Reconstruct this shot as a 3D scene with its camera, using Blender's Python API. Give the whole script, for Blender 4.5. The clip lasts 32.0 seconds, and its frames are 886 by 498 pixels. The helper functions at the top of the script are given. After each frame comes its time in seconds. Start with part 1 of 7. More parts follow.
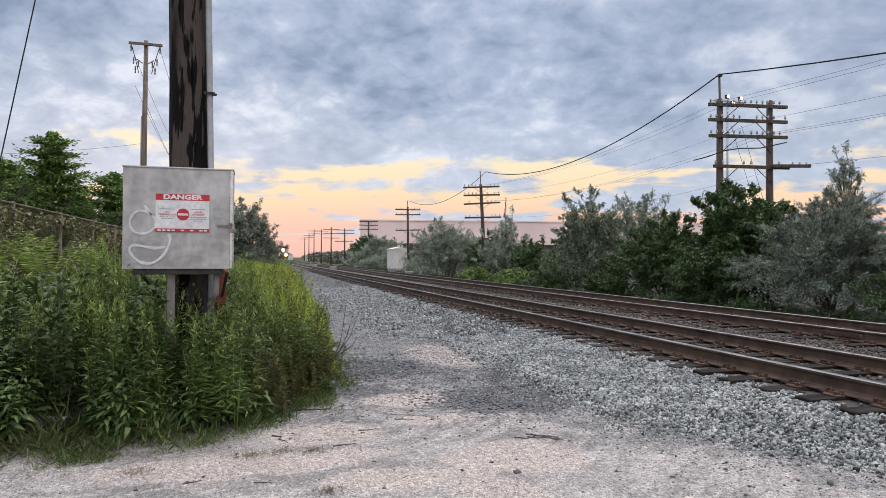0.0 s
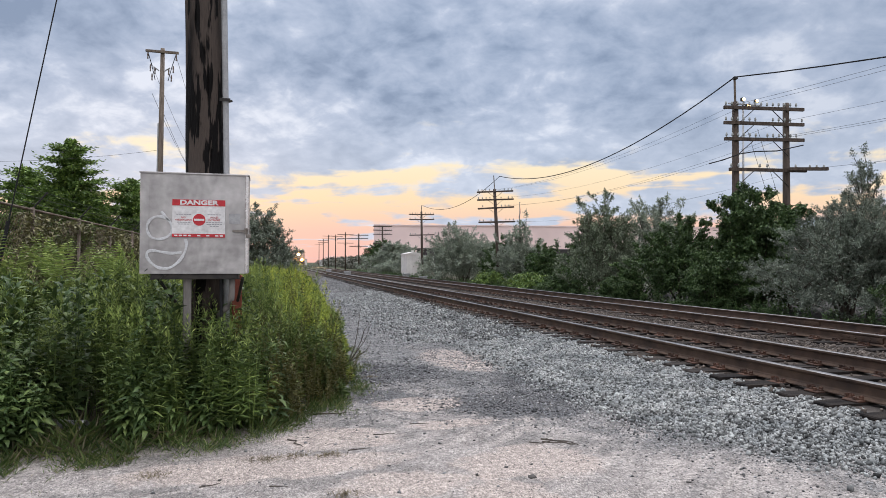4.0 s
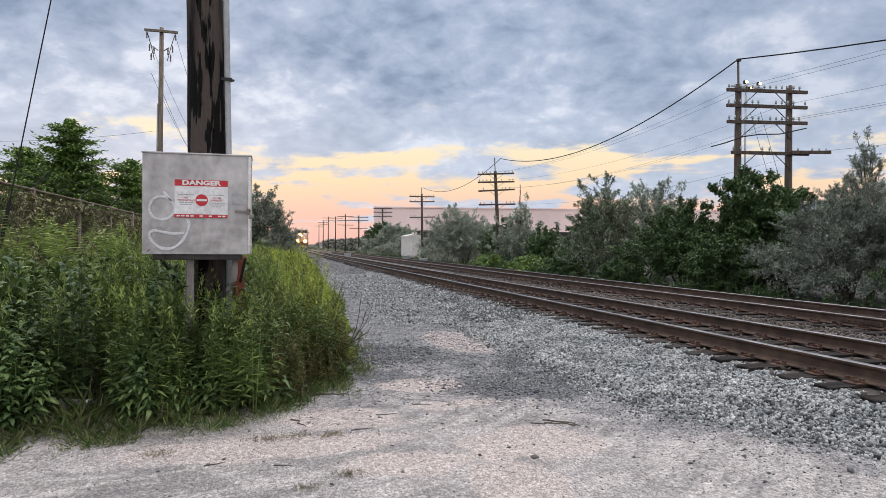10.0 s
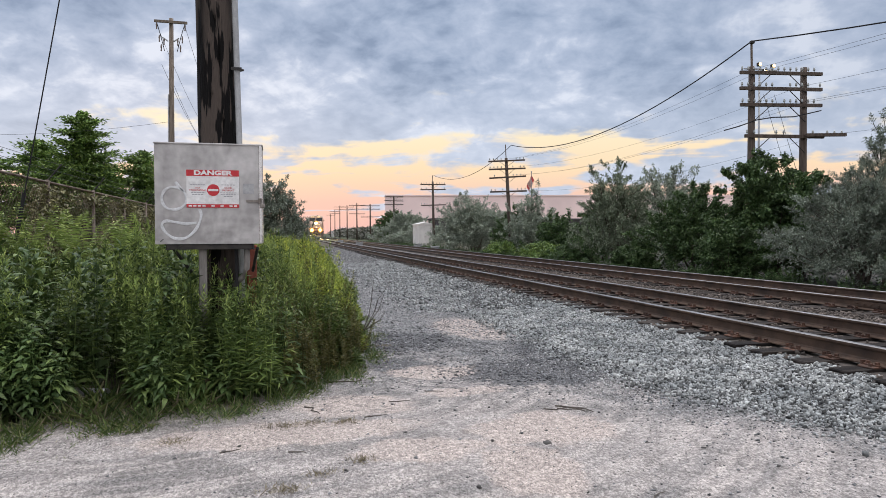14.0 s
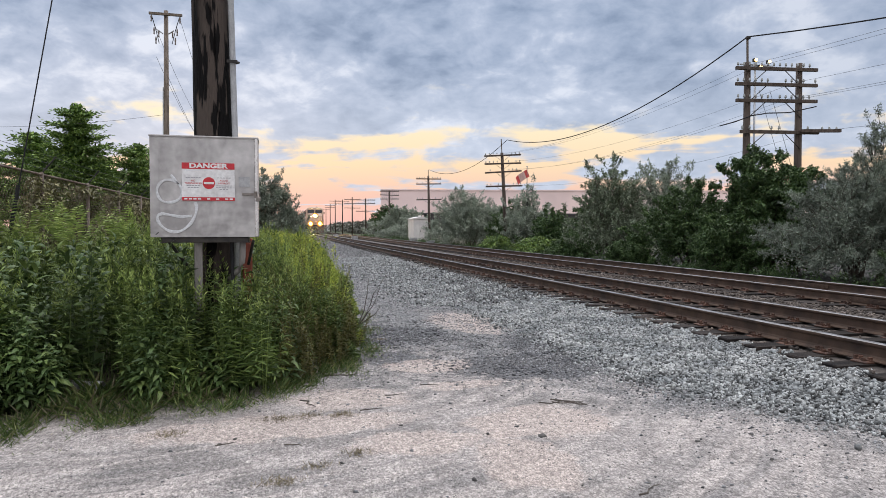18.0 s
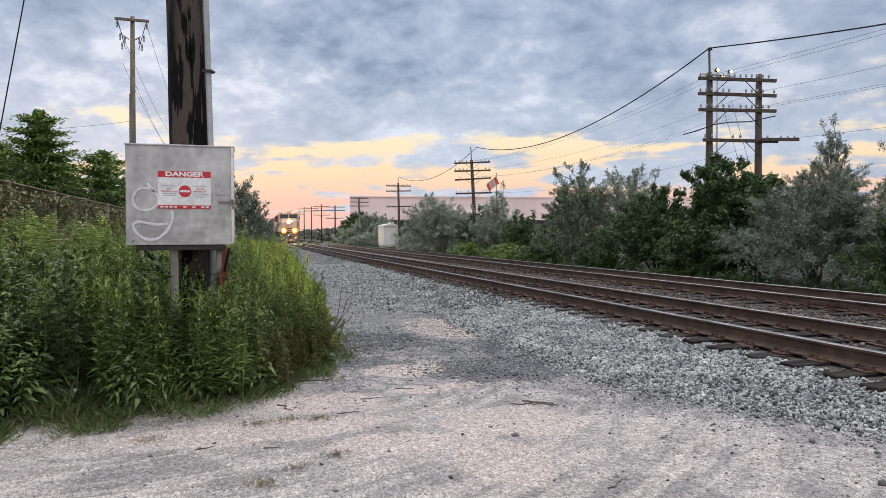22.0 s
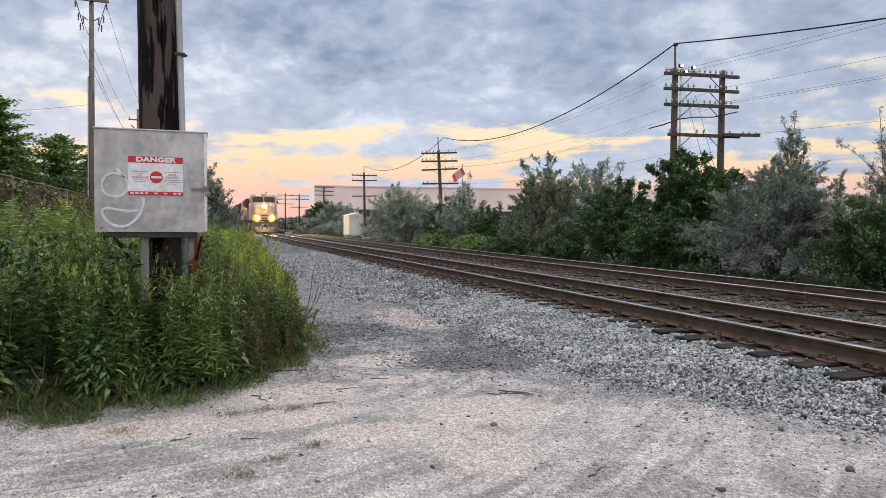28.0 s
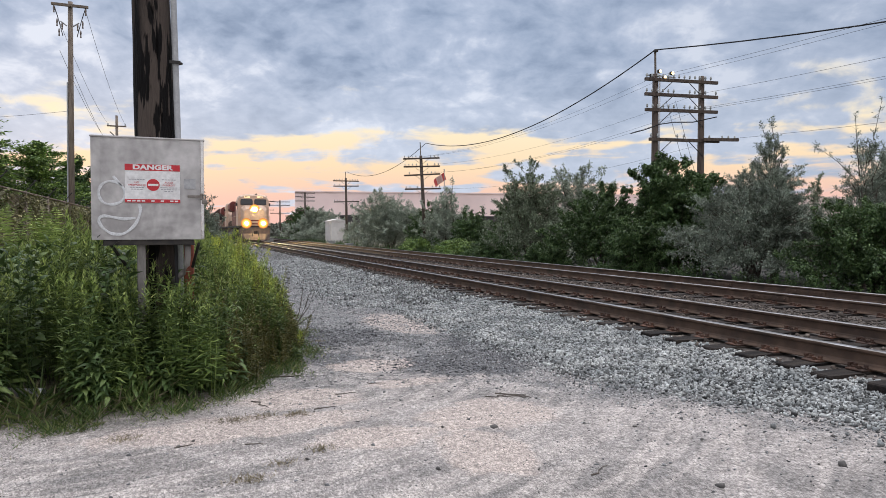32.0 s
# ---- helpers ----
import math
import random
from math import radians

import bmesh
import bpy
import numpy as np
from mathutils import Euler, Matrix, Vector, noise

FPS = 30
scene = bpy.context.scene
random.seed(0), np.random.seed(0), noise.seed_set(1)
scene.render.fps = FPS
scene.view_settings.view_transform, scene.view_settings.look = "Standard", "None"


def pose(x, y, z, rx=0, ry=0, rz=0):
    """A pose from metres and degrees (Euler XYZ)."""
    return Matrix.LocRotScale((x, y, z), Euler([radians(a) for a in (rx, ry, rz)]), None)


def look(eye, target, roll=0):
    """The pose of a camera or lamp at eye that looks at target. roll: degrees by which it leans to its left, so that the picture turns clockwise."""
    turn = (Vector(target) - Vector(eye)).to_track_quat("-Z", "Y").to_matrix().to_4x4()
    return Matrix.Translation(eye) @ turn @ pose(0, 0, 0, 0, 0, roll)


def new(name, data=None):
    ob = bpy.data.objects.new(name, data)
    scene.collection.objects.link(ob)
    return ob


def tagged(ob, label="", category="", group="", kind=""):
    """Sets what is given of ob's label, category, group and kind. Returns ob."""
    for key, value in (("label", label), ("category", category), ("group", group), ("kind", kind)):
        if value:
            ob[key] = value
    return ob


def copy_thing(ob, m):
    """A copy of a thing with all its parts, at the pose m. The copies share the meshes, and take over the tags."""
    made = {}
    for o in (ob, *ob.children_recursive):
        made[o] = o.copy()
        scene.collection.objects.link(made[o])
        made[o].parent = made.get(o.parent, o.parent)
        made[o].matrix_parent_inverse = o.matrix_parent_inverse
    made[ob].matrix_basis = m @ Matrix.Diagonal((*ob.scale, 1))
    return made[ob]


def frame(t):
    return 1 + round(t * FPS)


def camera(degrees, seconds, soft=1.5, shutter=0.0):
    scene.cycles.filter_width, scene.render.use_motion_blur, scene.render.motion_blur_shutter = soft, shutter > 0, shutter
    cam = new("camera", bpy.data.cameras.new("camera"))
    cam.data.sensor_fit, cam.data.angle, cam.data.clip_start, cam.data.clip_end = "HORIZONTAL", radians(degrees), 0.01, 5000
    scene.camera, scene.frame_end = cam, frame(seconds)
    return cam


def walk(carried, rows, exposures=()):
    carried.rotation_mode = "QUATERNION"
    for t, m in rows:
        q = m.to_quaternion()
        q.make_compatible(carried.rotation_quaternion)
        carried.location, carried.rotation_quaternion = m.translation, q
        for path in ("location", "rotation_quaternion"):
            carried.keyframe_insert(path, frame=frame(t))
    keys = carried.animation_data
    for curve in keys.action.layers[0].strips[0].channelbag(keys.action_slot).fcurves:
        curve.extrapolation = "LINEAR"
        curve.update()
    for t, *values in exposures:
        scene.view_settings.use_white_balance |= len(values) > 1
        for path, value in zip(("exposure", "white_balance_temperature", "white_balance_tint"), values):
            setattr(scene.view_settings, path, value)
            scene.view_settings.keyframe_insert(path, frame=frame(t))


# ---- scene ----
cam = camera(66.3, 32.0, 0.5)
PATH = [
    (0, (0.005, -0.007, 1.528), (0.55, 1.917, 1.554), 0.3),
    (0.5, (0.002, -0.007, 1.527), (0.543, 1.918, 1.558), 0.3),
    (1, (0.001, -0.005, 1.524), (0.535, 1.922, 1.56), 0.3),
    (1.5, (-0.001, -0.006, 1.526), (0.527, 1.923, 1.564), 0.4),
    (2, (-0.001, -0.003, 1.526), (0.523, 1.927, 1.567), 0.4),
    (2.5, (-0.002, -0.009, 1.526), (0.516, 1.922, 1.57), 0.4),
    (3, (-0.002, -0.011, 1.528), (0.512, 1.921, 1.572), 0.3),
    (3.5, (0.002, -0.012, 1.526), (0.512, 1.922, 1.569), 0.2),
    (5.5, (-0.002, -0.01, 1.522), (0.491, 1.928, 1.543), 0.4),
    (6, (-0.002, -0.008, 1.519), (0.489, 1.931, 1.534), 0.6),
    (6.5, (-0.005, -0.006, 1.516), (0.484, 1.933, 1.524), 0.7),
    (7, (-0.009, -0.002, 1.519), (0.479, 1.937, 1.52), 0.8),
    (7.5, (-0.023, 0.001, 1.517), (0.466, 1.941, 1.514), 0.9),
    (8, (-0.026, 0.004, 1.513), (0.465, 1.943, 1.508), 0.9),
    (8.5, (-0.03, 0.011, 1.514), (0.469, 1.948, 1.508), 0.8),
    (9, (-0.03, 0.008, 1.515), (0.476, 1.943, 1.508), 0.7),
    (9.5, (-0.027, 0.005, 1.514), (0.481, 1.939, 1.506), 0.5),
    (10, (-0.024, 0.005, 1.516), (0.482, 1.939, 1.504), 0.4),
    (10.5, (-0.025, 0.002, 1.515), (0.476, 1.938, 1.497), 0.2),
    (11, (-0.023, 0.003, 1.513), (0.472, 1.941, 1.488), 0.1),
    (11.5, (-0.018, 0.009, 1.508), (0.469, 1.948, 1.475), -0.0),
    (12, (-0.014, 0.01, 1.508), (0.467, 1.951, 1.469), -0.2),
    (12.5, (-0.011, 0.009, 1.51), (0.464, 1.952, 1.466), -0.3),
    (13, (-0.016, 0.007, 1.51), (0.456, 1.95, 1.464), -0.4),
    (13.5, (-0.019, 0.004, 1.507), (0.453, 1.947, 1.461), -0.3),
    (14, (-0.019, 0.003, 1.511), (0.454, 1.946, 1.463), -0.2),
    (14.5, (-0.019, 0.002, 1.509), (0.456, 1.944, 1.459), -0.2),
    (16.5, (-0.029, -0.001, 1.504), (0.454, 1.939, 1.446), -0.0),
    (17, (-0.03, -0.002, 1.504), (0.456, 1.937, 1.445), 0.0),
    (17.5, (-0.026, 0.002, 1.503), (0.461, 1.941, 1.442), 0.0),
    (18, (-0.025, -0.001, 1.505), (0.461, 1.938, 1.441), 0.0),
    (18.5, (-0.027, 0.001, 1.505), (0.461, 1.94, 1.441), 0.0),
    (19, (-0.035, 0.001, 1.504), (0.463, 1.937, 1.439), -0.0),
    (19.5, (-0.056, 0.01, 1.499), (0.461, 1.941, 1.433), -0.1),
    (20, (-0.088, 0.015, 1.494), (0.454, 1.939, 1.426), -0.1),
    (20.5, (-0.097, 0.01, 1.496), (0.467, 1.928, 1.43), -0.2),
    (21, (-0.099, -0.028, 1.497), (0.477, 1.886, 1.437), -0.3),
    (21.5, (-0.099, -0.09, 1.502), (0.479, 1.824, 1.451), -0.2),
    (22, (-0.104, -0.144, 1.505), (0.468, 1.772, 1.461), -0.2),
    (22.5, (-0.108, -0.172, 1.506), (0.456, 1.746, 1.468), -0.2),
    (23, (-0.113, -0.167, 1.505), (0.448, 1.752, 1.471), -0.2),
    (23.5, (-0.142, -0.153, 1.508), (0.423, 1.766, 1.476), -0.2),
    (24, (-0.166, -0.142, 1.511), (0.41, 1.773, 1.477), -0.1),
    (24.5, (-0.185, -0.128, 1.509), (0.405, 1.783, 1.47), -0.0),
    (25, (-0.193, -0.12, 1.507), (0.413, 1.785, 1.462), 0.2),
    (25.5, (-0.198, -0.118, 1.508), (0.422, 1.782, 1.455), 0.3),
    (27.5, (-0.204, -0.1, 1.501), (0.457, 1.786, 1.431), 0.4),
    (28, (-0.212, -0.095, 1.501), (0.459, 1.787, 1.429), 0.4),
    (28.5, (-0.216, -0.106, 1.502), (0.465, 1.773, 1.428), 0.3),
    (29, (-0.23, -0.1, 1.497), (0.461, 1.775, 1.423), 0.3),
    (29.5, (-0.249, -0.097, 1.498), (0.452, 1.775, 1.422), 0.3),
    (30, (-0.274, -0.088, 1.498), (0.436, 1.78, 1.422), 0.2),
    (30.5, (-0.315, -0.08, 1.496), (0.407, 1.784, 1.423), 0.1),
    (31, (-0.351, -0.082, 1.502), (0.381, 1.778, 1.432), 0.1),
    (31.5, (-0.369, -0.09, 1.498), (0.365, 1.769, 1.436), 0.0),
    (32, (-0.375, -0.121, 1.505), (0.349, 1.743, 1.448), -0.0),
]
walk(cam, [(t, look(eye, target, roll)) for t, eye, target, roll in PATH])

# ---- world, sun, exposure ----
SUN_ELEV, SUN_ROT = radians(4), radians(-8)


def make_world():
    w = bpy.data.worlds.new("sky")
    scene.world = w
    w.use_nodes = True
    nt = w.node_tree
    nt.nodes.clear()
    N, L = nt.nodes.new, nt.links.new

    def math_(op, a, b=None, c=None):
        n = N("ShaderNodeMath")
        n.operation = op
        for i, v in enumerate((a, b, c)):
            if v is None:
                continue
            if isinstance(v, (int, float)):
                n.inputs[i].default_value = v
            else:
                L(v, n.inputs[i])
        return n.outputs[0]

    def ramp(fac, stops):
        n = N("ShaderNodeValToRGB")
        while len(n.color_ramp.elements) < len(stops):
            n.color_ramp.elements.new(0.5)
        for e, (p, c) in zip(n.color_ramp.elements, stops):
            e.position, e.color = p, (*c, 1)
        L(fac, n.inputs[0])
        return n.outputs[0]

    def mix(fac, a, b, kind="MIX"):
        n = N("ShaderNodeMix")
        n.data_type, n.blend_type = "RGBA", kind
        for s, v in ((0, fac), (6, a), (7, b)):
            if isinstance(v, (int, float)):
                n.inputs[s].default_value = v
            elif isinstance(v, tuple):
                n.inputs[s].default_value = (*v, 1)
            else:
                L(v, n.inputs[s])
        return n.outputs[2]

    co = N("ShaderNodeTexCoord").outputs["Generated"]
    sep = N("ShaderNodeSeparateXYZ")
    L(co, sep.inputs[0])
    x, y, z = sep.outputs
    zc = math_("MAXIMUM", z, 0.0)
    # a flat layer of cloud seen in perspective, and long thin streaks low down
    def plane(lift):
        den = math_("ADD", zc, lift)
        cmb = N("ShaderNodeCombineXYZ")
        L(math_("DIVIDE", x, den), cmb.inputs[0]), L(math_("DIVIDE", y, den), cmb.inputs[1])
        return cmb.outputs[0]

    def noise_(vec, scale, detail, rough, dist=0.0, off=0.0):
        mp = N("ShaderNodeMapping")
        mp.inputs["Location"].default_value = (off, off * 0.7, off)
        mp.inputs["Rotation"].default_value = (0, 0, 0.5)
        L(vec, mp.inputs[0])
        n = N("ShaderNodeTexNoise")
        n.inputs["Scale"].default_value = scale
        n.inputs["Detail"].default_value = detail
        n.inputs["Roughness"].default_value = rough
        n.inputs["Distortion"].default_value = dist
        L(mp.outputs[0], n.inputs["Vector"])
        return n.outputs[0]

    high, flat = plane(0.42), plane(0.07)
    big, mid, fine = noise_(high, 2.2, 3, 0.5, 0.3, 3.1), noise_(high, 8.5, 5, 0.55, 0.35, 7.7), noise_(high, 21.0, 4, 0.55, 0.3, 1.3)
    cl = math_("ADD", math_("ADD", math_("MULTIPLY", big, 0.42), math_("MULTIPLY", mid, 0.40)), math_("MULTIPLY", fine, 0.18))
    # colour of the deck from thick to thin cloud
    deck = ramp(cl, [(0.39, (0.20, 0.26, 0.375)), (0.455, (0.285, 0.35, 0.475)), (0.53, (0.39, 0.45, 0.575)), (0.60, (0.60, 0.64, 0.735))])
    # seen low, the deck is thinner and paler
    pale = N("ShaderNodeMapRange")
    pale.interpolation_type = "SMOOTHSTEP"
    pale.inputs[1].default_value, pale.inputs[2].default_value, pale.inputs[4].default_value = 0.25, 0.09, 0.45
    L(z, pale.inputs[0])
    deck = mix(pale.outputs[0], deck, (0.58, 0.63, 0.735))
    heavy = N("ShaderNodeMapRange")
    heavy.interpolation_type = "SMOOTHSTEP"
    heavy.inputs[1].default_value, heavy.inputs[2].default_value, heavy.inputs[4].default_value = 0.30, 0.80, 0.32
    L(x, heavy.inputs[0])
    deck = mix(heavy.outputs[0], deck, (0.26, 0.305, 0.395))
    # clear dusk sky below the deck
    low = ramp(z, [(0.0, (0.67, 0.40, 0.38)), (0.045, (0.71, 0.455, 0.39)), (0.09, (0.79, 0.595, 0.40)), (0.15, (0.80, 0.69, 0.49)), (0.26, (0.56, 0.59, 0.65))])
    streak = math_("ADD", math_("MULTIPLY", noise_(flat, 0.75, 4, 0.55, 0.4, 5.2), 0.7), math_("MULTIPLY", mid, 0.3))
    edge = math_("ADD", math_("MULTIPLY", math_("SUBTRACT", streak, 0.5), -1.0), z)
    cover = N("ShaderNodeMapRange")
    cover.interpolation_type = "SMOOTHSTEP"
    cover.inputs[1].default_value, cover.inputs[2].default_value = 0.062, 0.15
    L(edge, cover.inputs[0])
    col = mix(cover.outputs[0], low, deck)
    # the unseen sky behind is raised near white as fill; the deck lightens overhead
    away = N("ShaderNodeMapRange")
    away.inputs[1].default_value, away.inputs[2].default_value = 0.25, -0.6
    L(y, away.inputs[0])
    col = mix(away.outputs[0], col, mix(0.6, deck, (1.06, 1.0, 1.0)))
    up = N("ShaderNodeMapRange")
    up.inputs[1].default_value, up.inputs[2].default_value = 0.40, 1.0
    up.inputs[3].default_value, up.inputs[4].default_value = 1.0, 1.9
    L(z, up.inputs[0])
    bg = N("ShaderNodeBackground")
    L(col, bg.inputs[0])
    L(up.outputs[0], bg.inputs[1])
    sky = N("ShaderNodeTexSky")
    sky.sky_type, sky.sun_disc = "NISHITA", False
    sky.sun_elevation, sky.sun_rotation = SUN_ELEV, SUN_ROT
    bg2 = N("ShaderNodeBackground")
    L(sky.outputs[0], bg2.inputs[0])
    bg2.inputs[1].default_value = 0.05
    both = N("ShaderNodeMixShader")
    both.inputs[0].default_value = 0.06
    L(bg.outputs[0], both.inputs[1]), L(bg2.outputs[0], both.inputs[2])
    L(both.outputs[0], N("ShaderNodeOutputWorld").inputs[0])


make_world()
sun = new("sun", bpy.data.lights.new("sun", "SUN"))
sun.data.energy, sun.data.angle, sun.data.color = 1.9, radians(70), (1.0, 0.95, 0.9)
sun.matrix_world = look((0, 0, 60), (-8, -22, 0))
scene.view_settings.exposure = 0.42

# ---- materials ----


def mat(name, base, alt=None, scale=8.0, rough=0.8, metal=0.0, bump=0.3, fine=60.0, alt2=None, coord="Object", vary=0.0, stretch=(1, 1, 1), spec=0.3, emit=None, emit_strength=0.0, island=False, lo=0.38, hi=0.62, distance=0.01):
    m = bpy.data.materials.new(name)
    m.use_nodes = True
    nt = m.node_tree
    N, L = nt.nodes.new, nt.links.new
    b = nt.nodes["Principled BSDF"]
    b.inputs["Roughness"].default_value, b.inputs["Metallic"].default_value = rough, metal
    b.inputs["Specular IOR Level"].default_value = spec
    if emit:
        b.inputs["Emission Color"].default_value = (*emit, 1)
        b.inputs["Emission Strength"].default_value = emit_strength
    if alt is None:
        b.inputs["Base Color"].default_value = (*base, 1)
        return m
    co = N("ShaderNodeNewGeometry").outputs["Position"] if coord == "World" else N("ShaderNodeTexCoord").outputs["Object"]
    mp = N("ShaderNodeMapping")
    mp.inputs["Scale"].default_value = stretch
    L(co, mp.inputs[0])

    def noise_(s, d=4):
        n = N("ShaderNodeTexNoise")
        n.inputs["Scale"].default_value, n.inputs["Detail"].default_value = s, d
        L(mp.outputs[0], n.inputs["Vector"])
        return n.outputs[0]

    def mix(fac, a, c, kind="MIX"):
        n = N("ShaderNodeMix")
        n.data_type, n.blend_type = "RGBA", kind
        for s, v in ((0, fac), (6, a), (7, c)):
            if isinstance(v, (int, float)):
                n.inputs[s].default_value = v
            elif isinstance(v, tuple):
                n.inputs[s].default_value = (*v, 1)
            else:
                L(v, n.inputs[s])
        return n.outputs[2]

    def rng(v, a, c, d=0.0, e=1.0):
        n = N("ShaderNodeMapRange")
        for i, q in enumerate((a, c, d, e)):
            n.inputs[i + 1].default_value = q
        L(v, n.inputs[0])
        return n.outputs[0]

    big, small = noise_(scale), noise_(fine, 3)
    col = mix(rng(big, lo, hi), base, alt)
    if alt2:
        col = mix(rng(noise_(scale * 0.37, 5), 0.50, 0.68), col, alt2)
    col = mix(0.35, col, mix(rng(small, 0.3, 0.7), (0.55, 0.55, 0.55), (1.3, 1.3, 1.3)), "MULTIPLY")
    if vary:
        rnd = N("ShaderNodeNewGeometry").outputs["Random Per Island"] if island else N("ShaderNodeObjectInfo").outputs["Random"]
        g = rng(rnd, 0, 1, 1 - vary, 1 + vary)
        cc = N("ShaderNodeCombineXYZ")
        for i in range(3):
            L(g, cc.inputs[i])
        col = mix(1.0, col, cc.outputs[0], "MULTIPLY")
    L(col, b.inputs["Base Color"])
    L(rng(small, 0.3, 0.7, max(0.03, rough - 0.12), min(1, rough + 0.12)), b.inputs["Roughness"])
    if bump:
        bn = N("ShaderNodeBump")
        bn.inputs["Strength"].default_value, bn.inputs["Distance"].default_value = bump, distance
        L(small, bn.inputs["Height"])
        L(bn.outputs[0], b.inputs["Normal"])
    return m


def leaf_mat(name, a, c, d=None, back=0.08, rough=0.5, patch=1.6):
    """Foliage: each leaf has its own tint, and some light goes through it."""
    m = bpy.data.materials.new(name)
    m.use_nodes = True
    nt = m.node_tree
    N, L = nt.nodes.new, nt.links.new
    b = nt.nodes["Principled BSDF"]
    b.inputs["Roughness"].default_value, b.inputs["Specular IOR Level"].default_value = rough, 0.25
    rnd = N("ShaderNodeNewGeometry").outputs["Random Per Island"]
    r = N("ShaderNodeValToRGB")
    stops = [(0.0, a), (0.62, c), (1.0, d or c)]
    r.color_ramp.elements.new(0.5)
    for e, (p, q) in zip(r.color_ramp.elements, stops):
        e.position, e.color = p, (*q, 1)
    L(rnd, r.inputs[0])
    n = N("ShaderNodeTexNoise")
    n.inputs["Scale"].default_value, n.inputs["Detail"].default_value = patch, 2.5
    L(N("ShaderNodeTexCoord").outputs["Object"], n.inputs["Vector"])
    mr = N("ShaderNodeMapRange")
    for i, q in enumerate((0.3, 0.7, 0.62, 1.38)):
        mr.inputs[i + 1].default_value = q
    L(n.outputs[0], mr.inputs[0])
    sc = N("ShaderNodeVectorMath")
    sc.operation = "SCALE"
    L(r.outputs[0], sc.inputs[0]), L(mr.outputs[0], sc.inputs["Scale"])
    L(sc.outputs[0], b.inputs["Base Color"])
    t = N("ShaderNodeBsdfTranslucent")
    L(sc.outputs[0], t.inputs[0])
    ms = N("ShaderNodeMixShader")
    ms.inputs[0].default_value = back
    out = nt.nodes["Material Output"]
    L(b.outputs[0], ms.inputs[1]), L(t.outputs[0], ms.inputs[2]), L(ms.outputs[0], out.inputs[0])
    return m


RAIL_SIDE = mat("rusted_rail_steel", (0.082, 0.054, 0.040), (0.122, 0.080, 0.057), 5, 0.7, 0.2, 0.3, 90, (0.055, 0.040, 0.033), coord="World")
RAIL_TOP = mat("polished_rail_head", (0.26, 0.255, 0.265), (0.15, 0.14, 0.135), 3, 0.38, 0.85, 0.05, 40, coord="World")
RUST = mat("orange_rust", (0.105, 0.055, 0.038), (0.065, 0.042, 0.034), 9, 0.85, 0.1, 0.5, 70, coord="World", vary=0.35)
TIE = mat("creosoted_timber", (0.018, 0.016, 0.016), (0.042, 0.035, 0.031), 4, 0.8, 0, 0.6, 60, (0.065, 0.053, 0.045), coord="World", stretch=(0.4, 3, 3), vary=0.4, spec=0.1)
SLATE = mat("dark_slate_chips", (0.075, 0.078, 0.084), (0.15, 0.152, 0.158), 2, 0.8, 0, 0.4, 60, coord="World", vary=0.7, island=True)
STONE = mat("crushed_grey_ballast", (0.17, 0.182, 0.184), (0.30, 0.31, 0.305), 2, 0.75, 0, 0.4, 60, coord="World", vary=0.9, island=True)
GRAVEL = mat("dark_grey_gravel", (0.14, 0.145, 0.152), (0.27, 0.27, 0.272), 2, 0.85, 0, 0.4, 60, coord="World", vary=0.75, island=True)
STONE_RUSTY = mat("rust_stained_ballast", (0.075, 0.062, 0.054), (0.145, 0.122, 0.106), 2, 0.9, 0, 0.4, 60, coord="World", vary=0.65, island=True)
PEBBLE = mat("road_pebble", (0.17, 0.16, 0.15), (0.30, 0.28, 0.26), 2, 0.9, 0, 0.3, 60, coord="World", vary=0.85, island=True)
WOOD_BLACK = mat("tarred_pole_wood", (0.004, 0.0035, 0.0035), (0.072, 0.058, 0.05), 4.6, 0.8, 0, 0.9, 26, (0.005, 0.0045, 0.0045), stretch=(2.6, 2.6, 0.32), spec=0.15, lo=0.485, hi=0.515, distance=0.02)
WOOD_GREY = mat("weathered_pole_wood", (0.125, 0.10, 0.08), (0.20, 0.165, 0.135), 3, 0.85, 0, 0.6, 40, stretch=(4, 4, 0.5))
WOOD_BROWN = mat("old_telegraph_wood", (0.060, 0.045, 0.037), (0.105, 0.082, 0.068), 3, 0.85, 0, 0.6, 40, stretch=(4, 4, 0.5))
ALU = mat("weathered_aluminium", (0.33, 0.322, 0.318), (0.47, 0.46, 0.455), 3.6, 0.46, 0.55, 0.08, 14, (0.56, 0.55, 0.545), lo=0.42, hi=0.6)
# made paler and glossier than the door, to carry the headlamps' gleam
ALU_EDGE = mat("glossy_aluminium_edge", (0.62, 0.61, 0.60), (0.52, 0.51, 0.50), 6, 0.24, 0.9, 0.03, 30)
STEEL_DARK = mat("dark_steel", (0.035, 0.034, 0.034), (0.06, 0.055, 0.05), 12, 0.6, 0.5, 0.2, 50)
GALV = mat("galvanised_steel", (0.38, 0.39, 0.40), (0.28, 0.285, 0.29), 9, 0.5, 0.6, 0.1, 50)
RISER = mat("weathered_riser_cover", (0.25, 0.235, 0.22), (0.17, 0.16, 0.15), 6, 0.7, 0, 0.3, 40, stretch=(2, 2, 0.5))
PVC = mat("grey_conduit_plastic", (0.40, 0.41, 0.42), (0.31, 0.32, 0.33), 5, 0.5, 0, 0.1, 40)
WHITE = mat("white_sign_enamel", (0.72, 0.73, 0.73), (0.62, 0.62, 0.62), 6, 0.45, 0, 0.03, 30)
